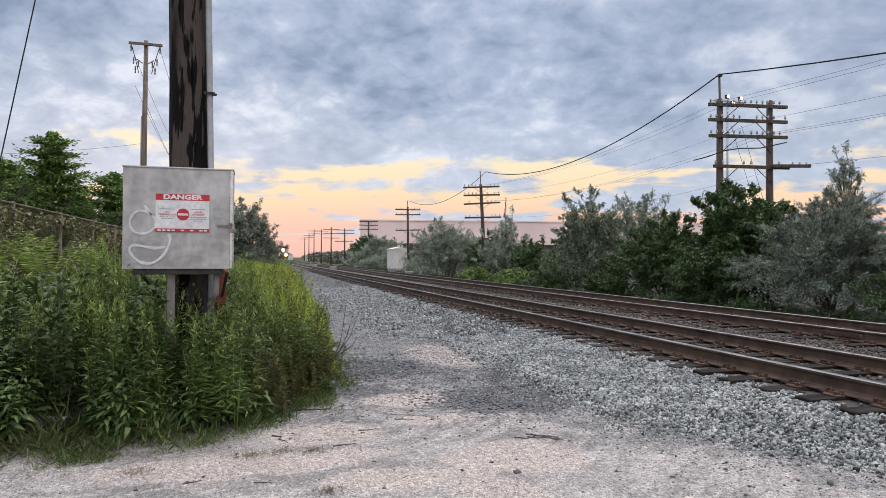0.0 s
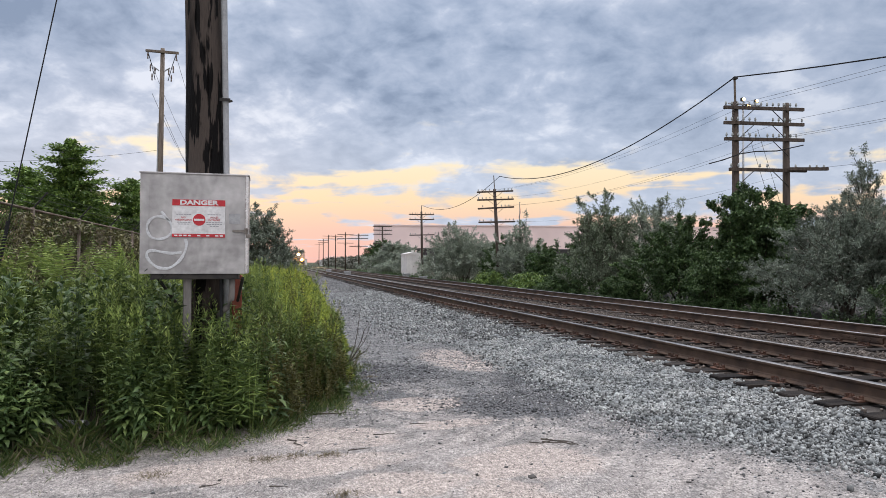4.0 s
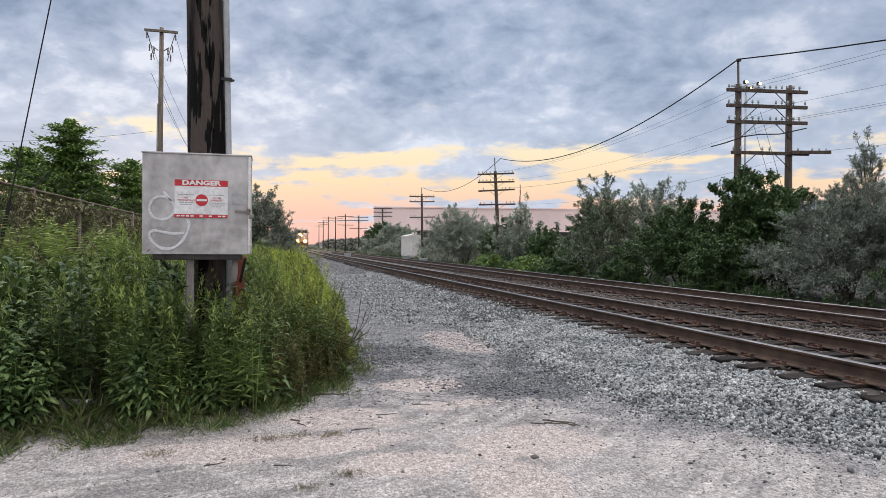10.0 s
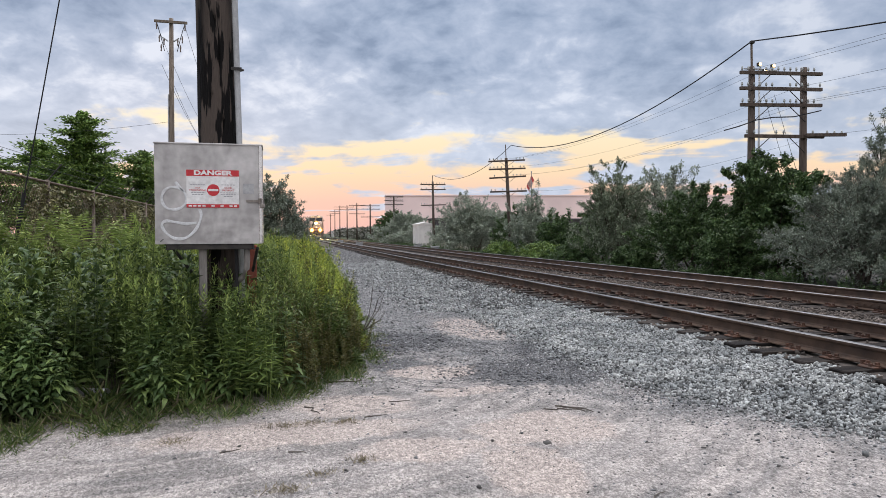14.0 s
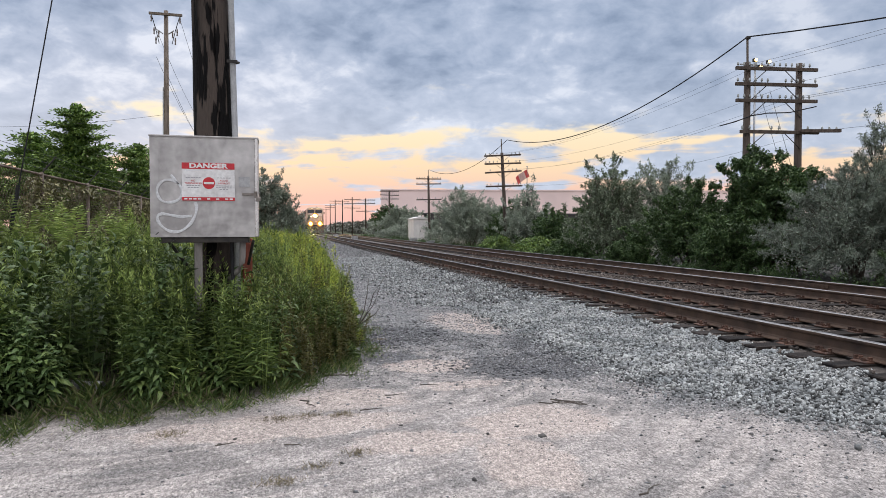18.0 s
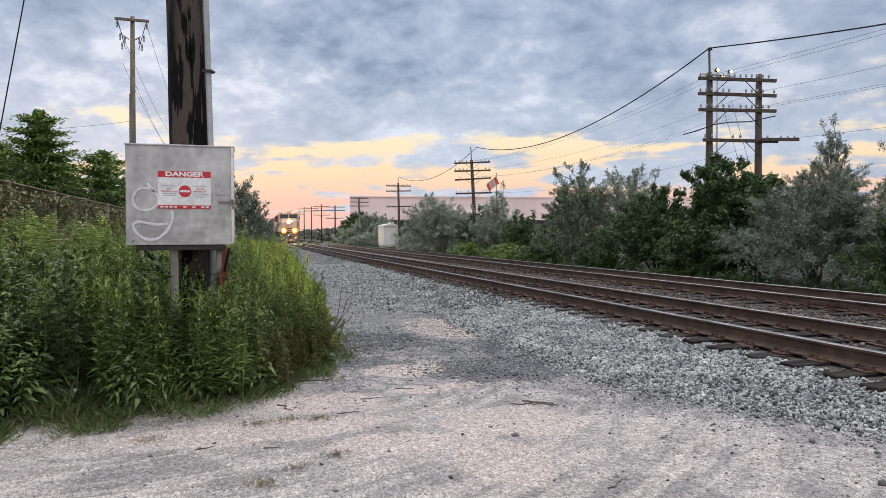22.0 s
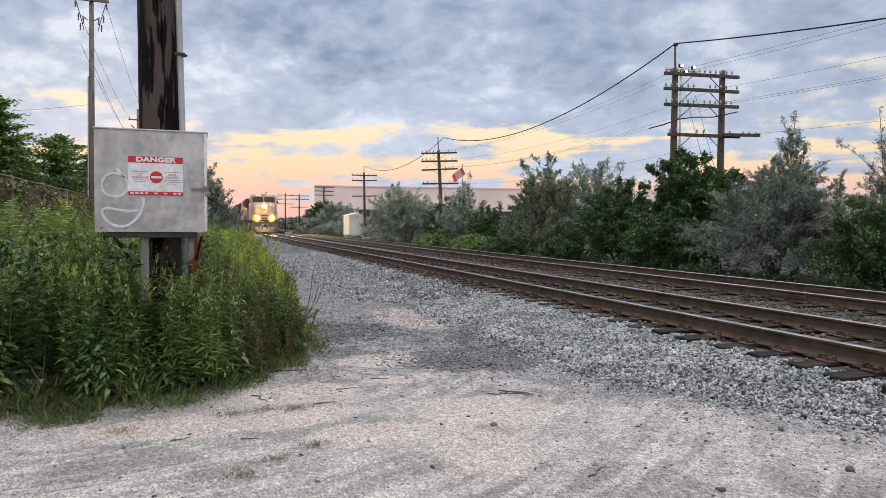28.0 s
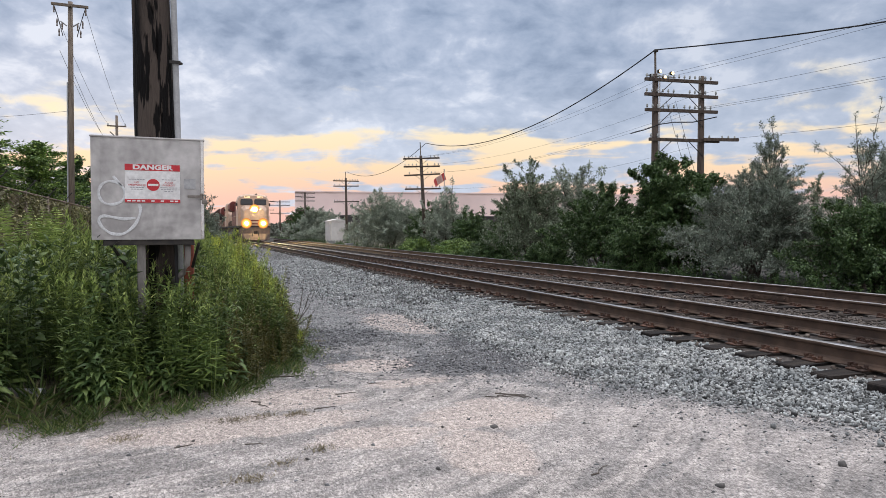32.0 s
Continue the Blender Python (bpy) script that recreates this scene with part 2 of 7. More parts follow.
RED = mat("red_sign_paint", (0.52, 0.035, 0.045), (0.42, 0.03, 0.04), 6, 0.45, 0, 0.03, 30)
INK = mat("faded_grey_ink", (0.25, 0.25, 0.27))
SPRAY = mat("faded_white_spray_paint", (0.62, 0.64, 0.66), (0.50, 0.51, 0.52), 5, 0.6, 0, 0.05, 60)
ORANGE = mat("orange_marker_plastic", (0.27, 0.075, 0.045), (0.20, 0.06, 0.042), 9, 0.5, 0, 0.05, 40)
CABLE = mat("black_cable", (0.018, 0.018, 0.02))
WIRE = mat("dull_wire", (0.06, 0.06, 0.065))
BROWN_INS = mat("brown_porcelain", (0.13, 0.10, 0.085), (0.17, 0.135, 0.115), 20, 0.3)
GLASS_INS = mat("insulator_glass", (0.30, 0.32, 0.31), (0.40, 0.41, 0.40), 20, 0.2)
LAMP = mat("floodlight_glow", (0.9, 0.8, 0.6), emit=(1.0, 0.62, 0.22), emit_strength=3.0)
HUT = mat("pale_painted_metal", (0.70, 0.68, 0.65), (0.62, 0.60, 0.58), 2, 0.55, 0.0, 0.05, 30, (0.58, 0.53, 0.50))
PALE_WALL = mat("pale_warehouse_wall", (0.93, 0.73, 0.70), (0.89, 0.70, 0.675), 0.05, 0.8, 0, 0, 0.08, coord="World")
DARK_ROOF = mat("dark_shed_wall", (0.07, 0.065, 0.07), (0.10, 0.09, 0.09), 0.3, 0.8, 0, 0, 2, coord="World")
FLAG_RED = mat("red_flag_cloth", (0.55, 0.09, 0.08), (0.45, 0.07, 0.07), 4, 0.8)
FLAG_WHITE = mat("white_flag_cloth", (0.62, 0.42, 0.38), (0.55, 0.36, 0.33), 4, 0.8)
BARK = mat("shrub_bark", (0.07, 0.055, 0.045), (0.12, 0.10, 0.085), 9, 0.9, 0, 0.5, 50, stretch=(3, 3, 0.6))
DEAD = mat("dead_grey_twig", (0.06, 0.05, 0.045), (0.11, 0.095, 0.08), 20, 0.9, 0, 0.3, 60)
SILVER = leaf_mat("silver_olive_leaves", (0.13, 0.162, 0.126), (0.225, 0.265, 0.21), (0.36, 0.395, 0.33), back=0.12)
# pale shrubs, lifted further in colour to offset shade inside dense crowns
SILVER_PALE = leaf_mat("pale_silver_leaves", (0.20, 0.24, 0.185), (0.325, 0.37, 0.295), (0.48, 0.51, 0.43), back=0.34)
SILVER_DARK = leaf_mat("grey_green_leaves", (0.125, 0.165, 0.102), (0.215, 0.26, 0.175), (0.35, 0.39, 0.29))
GREEN_DARK = leaf_mat("dark_green_leaves", (0.036, 0.068, 0.025), (0.067, 0.117, 0.041), (0.125, 0.185, 0.066), back=0.09)
GREEN_MID = leaf_mat("mid_green_leaves", (0.069, 0.121, 0.0403), (0.167, 0.259, 0.069), (0.322, 0.437, 0.115))
WEED = leaf_mat("weed_leaves", (0.0512, 0.0839, 0.0246), (0.104, 0.159, 0.043), (0.2, 0.261, 0.0716))
# young leaves, coloured lighter still for the sky light on the tops
WEED_TIP = leaf_mat("skylit_young_tips", (0.155, 0.215, 0.06), (0.25, 0.33, 0.092), (0.39, 0.455, 0.145), back=0.22)
WEED_BROAD = leaf_mat("broad_weed_leaves", (0.0344, 0.0628, 0.0198), (0.0646, 0.107, 0.0319), (0.125, 0.172, 0.0517))
GOLD_LEAF = leaf_mat("goldenrod_leaves", (0.18, 0.23, 0.042), (0.35, 0.42, 0.075), (0.56, 0.60, 0.12), back=0.3)
BROWN_LEAF = leaf_mat("browning_small_leaves", (0.0638, 0.0638, 0.021), (0.112, 0.109, 0.0338), (0.18, 0.161, 0.0525))
GOLD = leaf_mat("goldenrod_blooms", (0.27, 0.32, 0.05), (0.4, 0.425, 0.06), (0.53, 0.51, 0.075), back=0.3)
GRASS = leaf_mat("roadside_grass", (0.0553, 0.0978, 0.0289), (0.115, 0.174, 0.0476), (0.238, 0.259, 0.102))
DRY = leaf_mat("dry_grass", (0.15, 0.13, 0.085), (0.25, 0.215, 0.14), (0.34, 0.30, 0.20))
# distance haze is mixed into these leaf tones as grey
FAR_HAZED = leaf_mat("hazed_wood_leaves", (0.1, 0.105, 0.085), (0.15, 0.155, 0.125), (0.21, 0.21, 0.175))
LOCO_RED = mat("faded_red_engine_paint", (0.20, 0.045, 0.04), (0.14, 0.04, 0.035), 1.5, 0.5, 0, 0.05, 20, (0.10, 0.045, 0.04))
# headlamp glare is put into this pale paint as an orange tint
LOCO_GLARE_TINT = mat("pale_glare_tinted_paint", (0.62, 0.45, 0.34), (0.53, 0.38, 0.29), 1.5, 0.5, 0, 0.05, 20, (0.42, 0.29, 0.22))
LOCO_DARK = mat("grimy_black_steel", (0.03, 0.028, 0.027), (0.06, 0.05, 0.045), 4, 0.7, 0.2, 0.2, 30)
LOCO_WIN = mat("dark_cab_glass", (0.02, 0.022, 0.025), rough=0.08, spec=0.6)
LOCO_BROWN = mat("dull_brown_wagon_paint", (0.13, 0.06, 0.045), (0.09, 0.05, 0.04), 1.2, 0.7, 0, 0.1, 20)
HEADLAMP = mat("headlamp_glow", (1, 0.9, 0.7), emit=(1.0, 0.74, 0.34), emit_strength=1500)
# four fading orange tones that paint the glare halo round the lamps
GLOWS = [mat("headlamp_glare_ring", (0.3, 0.12, 0.03), emit=c, emit_strength=e) for c, e in (((1.0, 0.58, 0.14), 2.6), ((1.0, 0.52, 0.10), 1.5), ((1.0, 0.45, 0.08), 0.9), ((1.0, 0.40, 0.07), 0.45))]
BOARD = mat("lit_number_board", (0.8, 0.7, 0.5), emit=(1.0, 0.72, 0.36), emit_strength=0.9)

# ---- mesh helpers ----


class Geo:
    """Collects simple solids into one mesh."""

    def __init__(self):
        self.v, self.f, self.m = [], [], []

    def add(self, vs, fs, mi=0):
        n = len(self.v)
        self.v += [tuple(p) for p in vs]
        self.f += [tuple(n + i for i in f) for f in fs]
        self.m += [mi] * len(fs)
        return self

    def box(self, c, s, rot=(0, 0, 0), bev=0.0, mi=0):
        R = Euler([radians(a) for a in rot]).to_matrix()
        hx, hy, hz = (q / 2 for q in s)
        b = min(bev, hx * 0.9, hy * 0.9, hz * 0.9)
        if b <= 0:
            vs = [(i * hx, j * hy, k * hz) for k in (-1, 1) for i, j in ((-1, -1), (1, -1), (1, 1), (-1, 1))]
            fs = [(3, 2, 1, 0), (4, 5, 6, 7), (0, 1, 5, 4), (1, 2, 6, 5), (2, 3, 7, 6), (3, 0, 4, 7)]
        else:
            ring = lambda x, y, z: [(-x, -y, z), (x, -y, z), (x, y, z), (-x, y, z)]
            oct_ = lambda z: [(-hx + b, -hy, z), (hx - b, -hy, z), (hx, -hy + b, z), (hx, hy - b, z), (hx - b, hy, z), (-hx + b, hy, z), (-hx, hy - b, z), (-hx, -hy + b, z)]
            low = [(x * (1 - b / max(hx, hy)), y * (1 - b / max(hx, hy)), -hz) for x, y, _ in oct_(0)]
            top = [(x, y, hz) for x, y, _ in low]
            vs = low + oct_(-hz + b) + oct_(hz - b) + top
            fs = [tuple(range(7, -1, -1)), tuple(range(24, 32))]
            for r in range(3):
                fs += [(8 * r + i, 8 * r + (i + 1) % 8, 8 * r + 8 + (i + 1) % 8, 8 * r + 8 + i) for i in range(8)]
        return self.add([R @ Vector(p) + Vector(c) for p in vs], fs, mi)

    def tube(self, pts, rs, n=8, caps=True, mi=0):
        pts = [Vector(p) for p in pts]
        if isinstance(rs, (int, float)):
            rs = [rs] * len(pts)
        vs, fs = [], []
        for i, p in enumerate(pts):
            d = (pts[min(i + 1, len(pts) - 1)] - pts[max(i - 1, 0)]).normalized()
            a = d.cross(Vector((0, 0, 1)) if abs(d.z) < 0.9 else Vector((1, 0, 0))).normalized()
            b = d.cross(a)
            vs += [p + rs[i] * (math.cos(2 * math.pi * k / n) * a + math.sin(2 * math.pi * k / n) * b) for k in range(n)]
        for i in range(len(pts) - 1):
            fs += [(i * n + k, i * n + (k + 1) % n, (i + 1) * n + (k + 1) % n, (i + 1) * n + k) for k in range(n)]
        if caps:
            fs += [tuple(range(n))[::-1], tuple(range((len(pts) - 1) * n, len(pts) * n))]
        return self.add(vs, fs, mi)

    def loft(self, rings, caps=True, closed=True, mi=0):
        n = len(rings[0])
        vs = [p for r in rings for p in r]
        fs = []
        for i in range(len(rings) - 1):
            fs += [(i * n + k, i * n + (k + 1) % n, (i + 1) * n + (k + 1) % n, (i + 1) * n + k) for k in range(n if closed else n - 1)]
        if caps:
            fs += [tuple(range(n))[::-1], tuple(range((len(rings) - 1) * n, len(rings) * n))]
        return self.add(vs, fs, mi)

    def mesh(self, name, mats, smooth=False):
        me = bpy.data.meshes.new(name)
        me.from_pydata(self.v, [], self.f)
        for m in mats if isinstance(mats, (list, tuple)) else [mats]:
            me.materials.append(m)
        if any(self.m):
            me.polygons.foreach_set("material_index", self.m)
        if smooth:
            me.polygons.foreach_set("use_smooth", [True] * len(me.polygons))
        bm = bmesh.new()
        bm.from_mesh(me)
        bmesh.ops.recalc_face_normals(bm, faces=bm.faces)
        bm.to_mesh(me)
        bm.free()
        return me


def part(name, geo, material, parent=None, label="", smooth=False):
    ob = new(name, geo.mesh(name, material, smooth))
    ob.parent = parent
    if label:
        ob["label"] = label
    return ob


def share(name, me, m, parent):
    ob = new(name, me)
    ob.parent = parent
    ob.matrix_basis = m
    return ob


def empty(name, m, label, category, group="", kind=""):
    ob = new(name)
    ob.empty_display_size = 0.2
    ob.matrix_basis = m
    return tagged(ob, label, category, group, kind)


def np_mesh(name, V, F, material, smooth=False):
    """A mesh from arrays of corners and of faces with equal counts of corners."""
    V, F = np.asarray(V, np.float32), np.asarray(F, np.int32)
    me = bpy.data.meshes.new(name)
    me.vertices.add(len(V))
    me.vertices.foreach_set("co", V.ravel())
    k = F.shape[1]
    me.loops.add(F.size)
    me.loops.foreach_set("vertex_index", F.ravel())
    me.polygons.add(len(F))
    me.polygons.foreach_set("loop_start", np.arange(0, F.size, k, dtype=np.int32))
    me.polygons.foreach_set("loop_total", np.full(len(F), k, np.int32))
    if smooth:
        me.polygons.foreach_set("use_smooth", np.ones(len(F), bool))
    me.update(calc_edges=True)
    me.materials.append(material)
    return me


def unit(a):
    return a / np.maximum(np.linalg.norm(a, axis=-1, keepdims=True), 1e-9)


def leaf_arrays(P, D, length, width, rng, fold=0.25, droop=0.2):
    """Leaves as folded diamonds: at P, pointing along D."""
    n = len(P)
    D = unit(D)
    side = unit(np.cross(D, rng.normal(size=(n, 3)) * 0.45 + np.array([0, 0, 1.0])))
    up = np.cross(side, D)
    Ln = np.broadcast_to(np.asarray(length, float), (n,))[:, None] * rng.uniform(0.7, 1.25, (n, 1))
    Wd = np.broadcast_to(np.asarray(width, float), (n,))[:, None] * rng.uniform(0.75, 1.2, (n, 1))
    tip = P + D * Ln - up * Ln * droop
    mid = P + (tip - P) * 0.42 + up * Ln * (0.05 + 0.06 * droop)
    V = np.stack([P, mid + side * Wd / 2 + up * Wd * fold, tip, mid - side * Wd / 2 + up * Wd * fold], 1).reshape(-1, 3)
    i = 4 * np.arange(n)[:, None]
    F = np.concatenate([i + np.array([[0, 1, 2]]), i + np.array([[0, 2, 3]])], 1).reshape(-1, 3)
    return V, F


def blade_arrays(P, D, length, width, rng, fold=0.16, droop=0.3):
    """Broad leaves with six corners: narrow stalk, wide middle, pointed tip that hangs."""
    n = len(P)
    D = unit(D)
    side = unit(np.cross(D, rng.normal(size=(n, 3)) * 0.3 + np.array([0, 0, 1.0])))
    up = np.cross(side, D)
    Ln = np.broadcast_to(np.asarray(length, float), (n,))[:, None] * rng.uniform(0.65, 1.25, (n, 1))
    Wd = np.broadcast_to(np.asarray(width, float), (n,))[:, None] * rng.uniform(0.75, 1.2, (n, 1))
    a, b, tip = P + D * Ln * 0.28 + up * Ln * 0.05, P + D * Ln * 0.62 + up * Ln * (0.03 - 0.25 * droop), P + D * Ln - up * Ln * droop
    V = np.stack([P, a + side * Wd * 0.46 + up * Wd * fold, b + side * Wd * 0.38 + up * Wd * fold, tip, b - side * Wd * 0.38 + up * Wd * fold, a - side * Wd * 0.46 + up * Wd * fold], 1).reshape(-1, 3)
    i = 6 * np.arange(n)[:, None]
    F = np.concatenate([i + np.array([q]) for q in ((0, 1, 5), (1, 2, 4), (1, 4, 5), (2, 3, 4))], 1).reshape(-1, 3)
    return V, F


def join(parts):
    Vs, Fs, n = [], [], 0
    for V, F in parts:
        Vs.append(V), Fs.append(F + n)
        n += len(V)
    return np.concatenate(Vs), np.concatenate(Fs)


def stick_arrays(A, B, ra, rb):
    """Three-sided sticks from A to B."""
    n = len(A)
    d = unit(B - A)
    a = unit(np.cross(d, np.array([0.31, 0.77, 0.55])))
    b = np.cross(d, a)
    ra, rb = (np.broadcast_to(np.asarray(r, float), (n,))[:, None] for r in (ra, rb))
    rows = []
    for P, r in ((A, ra), (B, rb)):
        for k in range(3):
            w = 2 * math.pi * k / 3
            rows.append(P + r * (math.cos(w) * a + math.sin(w) * b))
    V = np.stack(rows, 1).reshape(-1, 3)
    i = 6 * np.arange(n)[:, None]
    F = np.concatenate([i + np.array([[k, (k + 1) % 3, 3 + (k + 1) % 3]]) for k in range(3)] + [i + np.array([[k, 3 + (k + 1) % 3, 3 + k]]) for k in range(3)], 1).reshape(-1, 3)
    return V, F


def stone_arrays(P, size, rng, flat=0.62):
    """Angular stones with eight corners pushed about."""
    n = len(P)
    c = np.array([(i, j, k) for k in (-1, 1) for i, j in ((-1, -1), (1, -1), (1, 1), (-1, 1))], float)
    S = (np.broadcast_to(np.asarray(size, float), (n,))[:, None] * rng.uniform(0.55, 1.45, (n, 3)) * np.array([1, 1, flat])) * 0.5
    q = unit(np.column_stack([rng.normal(0, 1, n), rng.normal(0, 0.30, (n, 2)), rng.normal(0, 1, n)]))
    w, x, y, z = q.T
    R = np.stack([1 - 2 * (y * y + z * z), 2 * (x * y - z * w), 2 * (x * z + y * w), 2 * (x * y + z * w), 1 - 2 * (x * x + z * z), 2 * (y * z - x * w), 2 * (x * z - y * w), 2 * (y * z + x * w), 1 - 2 * (x * x + y * y)], -1).reshape(n, 3, 3)
    V = c[None] * S[:, None] * rng.uniform(0.62, 1.15, (n, 8, 3))
    V[:, 4:, :2] *= rng.uniform(0.6, 1.05, (n, 4, 2))
    V[:, 4:, 2] *= rng.uniform(0.35, 1.3, (n, 4))
    V = np.einsum("nij,nkj->nki", R, V) + P[:, None]
    f = np.array([(3, 2, 1, 0), (4, 5, 6, 7), (0, 1, 5, 4), (1, 2, 6, 5), (2, 3, 7, 6), (3, 0, 4, 7)])
    F = (8 * np.arange(n)[:, None, None] + f[None]).reshape(-1, 4)
    return V.reshape(-1, 3), F


def shard_arrays(P, size, rng, flat=0.6):
    """Sharp crushed stone: wedges with three corners below and three above, lying about."""
    n = len(P)
    a = rng.uniform(0, 6.283, (n, 1)) + np.array([[0.0, 2.1, 4.2]]) + rng.uniform(-0.5, 0.5, (n, 3))
    s = np.broadcast_to(np.asarray(size, float), (n,))[:, None] * 0.5
    low = np.stack([np.cos(a) * s * rng.uniform(0.7, 1.5, (n, 3)), np.sin(a) * s * rng.uniform(0.6, 1.2, (n, 3)), -s * flat * rng.uniform(0.5, 1.1, (n, 3))], -1)
    b = a + rng.uniform(-0.35, 0.35, (n, 1))
    k = rng.uniform(0.45, 1.05, (n, 3))
    top = np.stack([np.cos(b) * s * k, np.sin(b) * s * k, s * flat * rng.uniform(0.1, 1.5, (n, 3))], -1)
    V = np.concatenate([low, top], 1) + P[:, None]
    f = np.array([(0, 2, 1), (3, 4, 5), (0, 1, 4), (0, 4, 3), (1, 2, 5), (1, 5, 4), (2, 0, 3), (2, 3, 5)])
    return V.reshape(-1, 3), (6 * np.arange(n)[:, None, None] + f[None]).reshape(-1, 3)


def text_mesh(words, size, material, name, wide=1.0, bold=0.045):
    cu = bpy.data.curves.new(name, "FONT")
    cu.body, cu.size, cu.align_x, cu.align_y, cu.extrude = words, size, "CENTER", "CENTER", 0.0004
    cu.resolution_u, cu.offset = 3, size * bold
    ob = bpy.data.objects.new(name, cu)
    scene.collection.objects.link(ob)
    bpy.context.view_layer.update()
    me = bpy.data.meshes.new_from_object(ob)
    bpy.data.objects.remove(ob)
    me.materials.clear()
    me.materials.append(material)
    for v in me.vertices:
        v.co.x *= wide
    me.name = name
    return me


# ---- plan of the tracks and the ground ----
RAIL_Z, GAUGE, NEAR_X, FAR_X = 0.35, 1.507, 6.587, 10.583


def bend(y):
    """The line swings slightly to the side beyond the first stretch."""
    return 7.5e-5 * np.maximum(np.asarray(y, float) - 25, 0) ** 2


def smooth01(a, b, x):
    t = np.clip((np.asarray(x, float) - a) / (b - a), 0, 1)
    return t * t * (3 - 2 * t)


def ground_z(x, y):
    x, y = np.asarray(x, float), np.asarray(y, float)
    q = x - np.where(y < 400, bend(y), bend(400.0))
    toe = 3.75 + 1.1 * smooth01(6.0, 3.0, y)
    bed = smooth01(toe, 5.6, q) * (1 - smooth01(12.2, 13.6, q))
    z = 0.125 * bed - 0.12 * smooth01(12.6, 14.5, q)
    z = z + 0.10 * smooth01(0.6, -1.6, x - 0.09 * (y - 6)) * smooth01(5.0, 7.5, y)
    z = z + 0.012 * np.sin(1.7 * x + 0.6 * y) * np.sin(0.9 * y - 0.5 * x + 1) * (1 - bed)
    rut = np.exp(-((x - 1.4 - 0.10 * (y - 5)) / 0.35) ** 2) + np.exp(-((x - 2.9 - 0.10 * (y - 5)) / 0.35) ** 2)
    return z - 0.018 * rut * smooth01(2.0, 4.0, y) * (1 - bed)


def ground_material():
    m = bpy.data.materials.new("gravel_road_and_trackside_soil")
    m.use_nodes = True
    nt = m.node_tree
    N, L = nt.nodes.new, nt.links.new
    b = nt.nodes["Principled BSDF"]
    b.inputs["Roughness"].default_value, b.inputs["Specular IOR Level"].default_value = 0.92, 0.15
    pos = N("ShaderNodeNewGeometry").outputs["Position"]
    sep = N("ShaderNodeSeparateXYZ")
    L(pos, sep.inputs[0])

    def math_(op, a, c=None, clamp=False):
        n = N("ShaderNodeMath")
        n.operation, n.use_clamp = op, clamp
        for i, v in enumerate((a, c)):
            if v is None:
                continue
            if isinstance(v, (int, float)):
                n.inputs[i].default_value = v
            else:
                L(v, n.inputs[i])
        return n.outputs[0]

    def noise_(s, d=4, r=0.5, dist=0.0):
        n = N("ShaderNodeTexNoise")
        n.inputs["Scale"].default_value, n.inputs["Detail"].default_value = s, d
        n.inputs["Roughness"].default_value, n.inputs["Distortion"].default_value = r, dist
        L(pos, n.inputs["Vector"])
        return n.outputs[0]

    def rng(v, a, c, d=0.0, e=1.0):
        n = N("ShaderNodeMapRange")
        n.interpolation_type = "SMOOTHSTEP"
        for i, q in enumerate((a, c, d, e)):
            n.inputs[i + 1].default_value = q
        L(v, n.inputs[0])
        return n.outputs[0]

    def mix(fac, a, c, kind="MIX"):
        n = N("ShaderNodeMix")
        n.data_type, n.blend_type = "RGBA", kind
        for s, v in ((0, fac), (6, a), (7, c)):
            if isinstance(v, (int, float)):
                n.inputs[s].default_value = v
            elif isinstance(v, tuple):
                n.inputs[s].default_value = (*v, 1)
            else:
                L(v, n.inputs[s])
        return n.outputs[2]

    x, y = sep.outputs[0], sep.outputs[1]

    def cells(scale, stretch=(1, 1, 1)):
        mp = N("ShaderNodeMapping")
        mp.inputs["Scale"].default_value = stretch
        L(pos, mp.inputs[0])
        n = N("ShaderNodeTexVoronoi")
        n.inputs["Scale"].default_value = scale
        L(mp.outputs[0], n.inputs["Vector"])
        q = N("ShaderNodeSeparateColor")
        L(n.outputs["Color"], q.inputs[0])
        return q.outputs[0], n.outputs["Distance"]

    def grey(v):
        cc = N("ShaderNodeCombineXYZ")
        for i in range(3):
            L(v, cc.inputs[i])
        return cc.outputs[0]

    n1, n2, n3, n4 = noise_(0.9, 5, 0.6, 0.6), noise_(3.5, 5, 0.6), noise_(28, 4, 0.6), noise_(120, 2, 0.6)
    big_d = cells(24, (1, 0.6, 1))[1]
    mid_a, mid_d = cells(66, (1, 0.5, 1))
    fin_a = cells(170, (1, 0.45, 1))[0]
    wob = math_("MULTIPLY", math_("SUBTRACT", n1, 0.5), 5.5)
    # pale sandy wheel road near, grey crushed stone beyond and beside the line
    sand = math_("ADD", math_("ADD", y, math_("MULTIPLY", math_("MAXIMUM", math_("SUBTRACT", x, 2.2), 0.0), 1.6)), wob)
    is_grey = rng(sand, 5.6, 8.6)
    sandc = mix(rng(n2, 0.35, 0.65), (0.272, 0.25, 0.238), (0.37, 0.34, 0.322))
    sandc = mix(math_("MULTIPLY", rng(n1, 0.47, 0.60), 0.85), sandc, (0.195, 0.183, 0.176))
    # wheel tracks sweep round in arcs from the road to the line
    ax, ay = math_("ADD", x, 1.5), math_("SUBTRACT", y, 9.0)
    arc = N("ShaderNodeCombineXYZ")
    L(math_("MULTIPLY", math_("SQRT", math_("ADD", math_("MULTIPLY", ax, ax), math_("MULTIPLY", ay, ay))), 4.4), arc.inputs[0])
    L(math_("MULTIPLY", math_("ARCTAN2", ay, ax), 2.6), arc.inputs[1])
    sweep = N("ShaderNodeTexNoise")
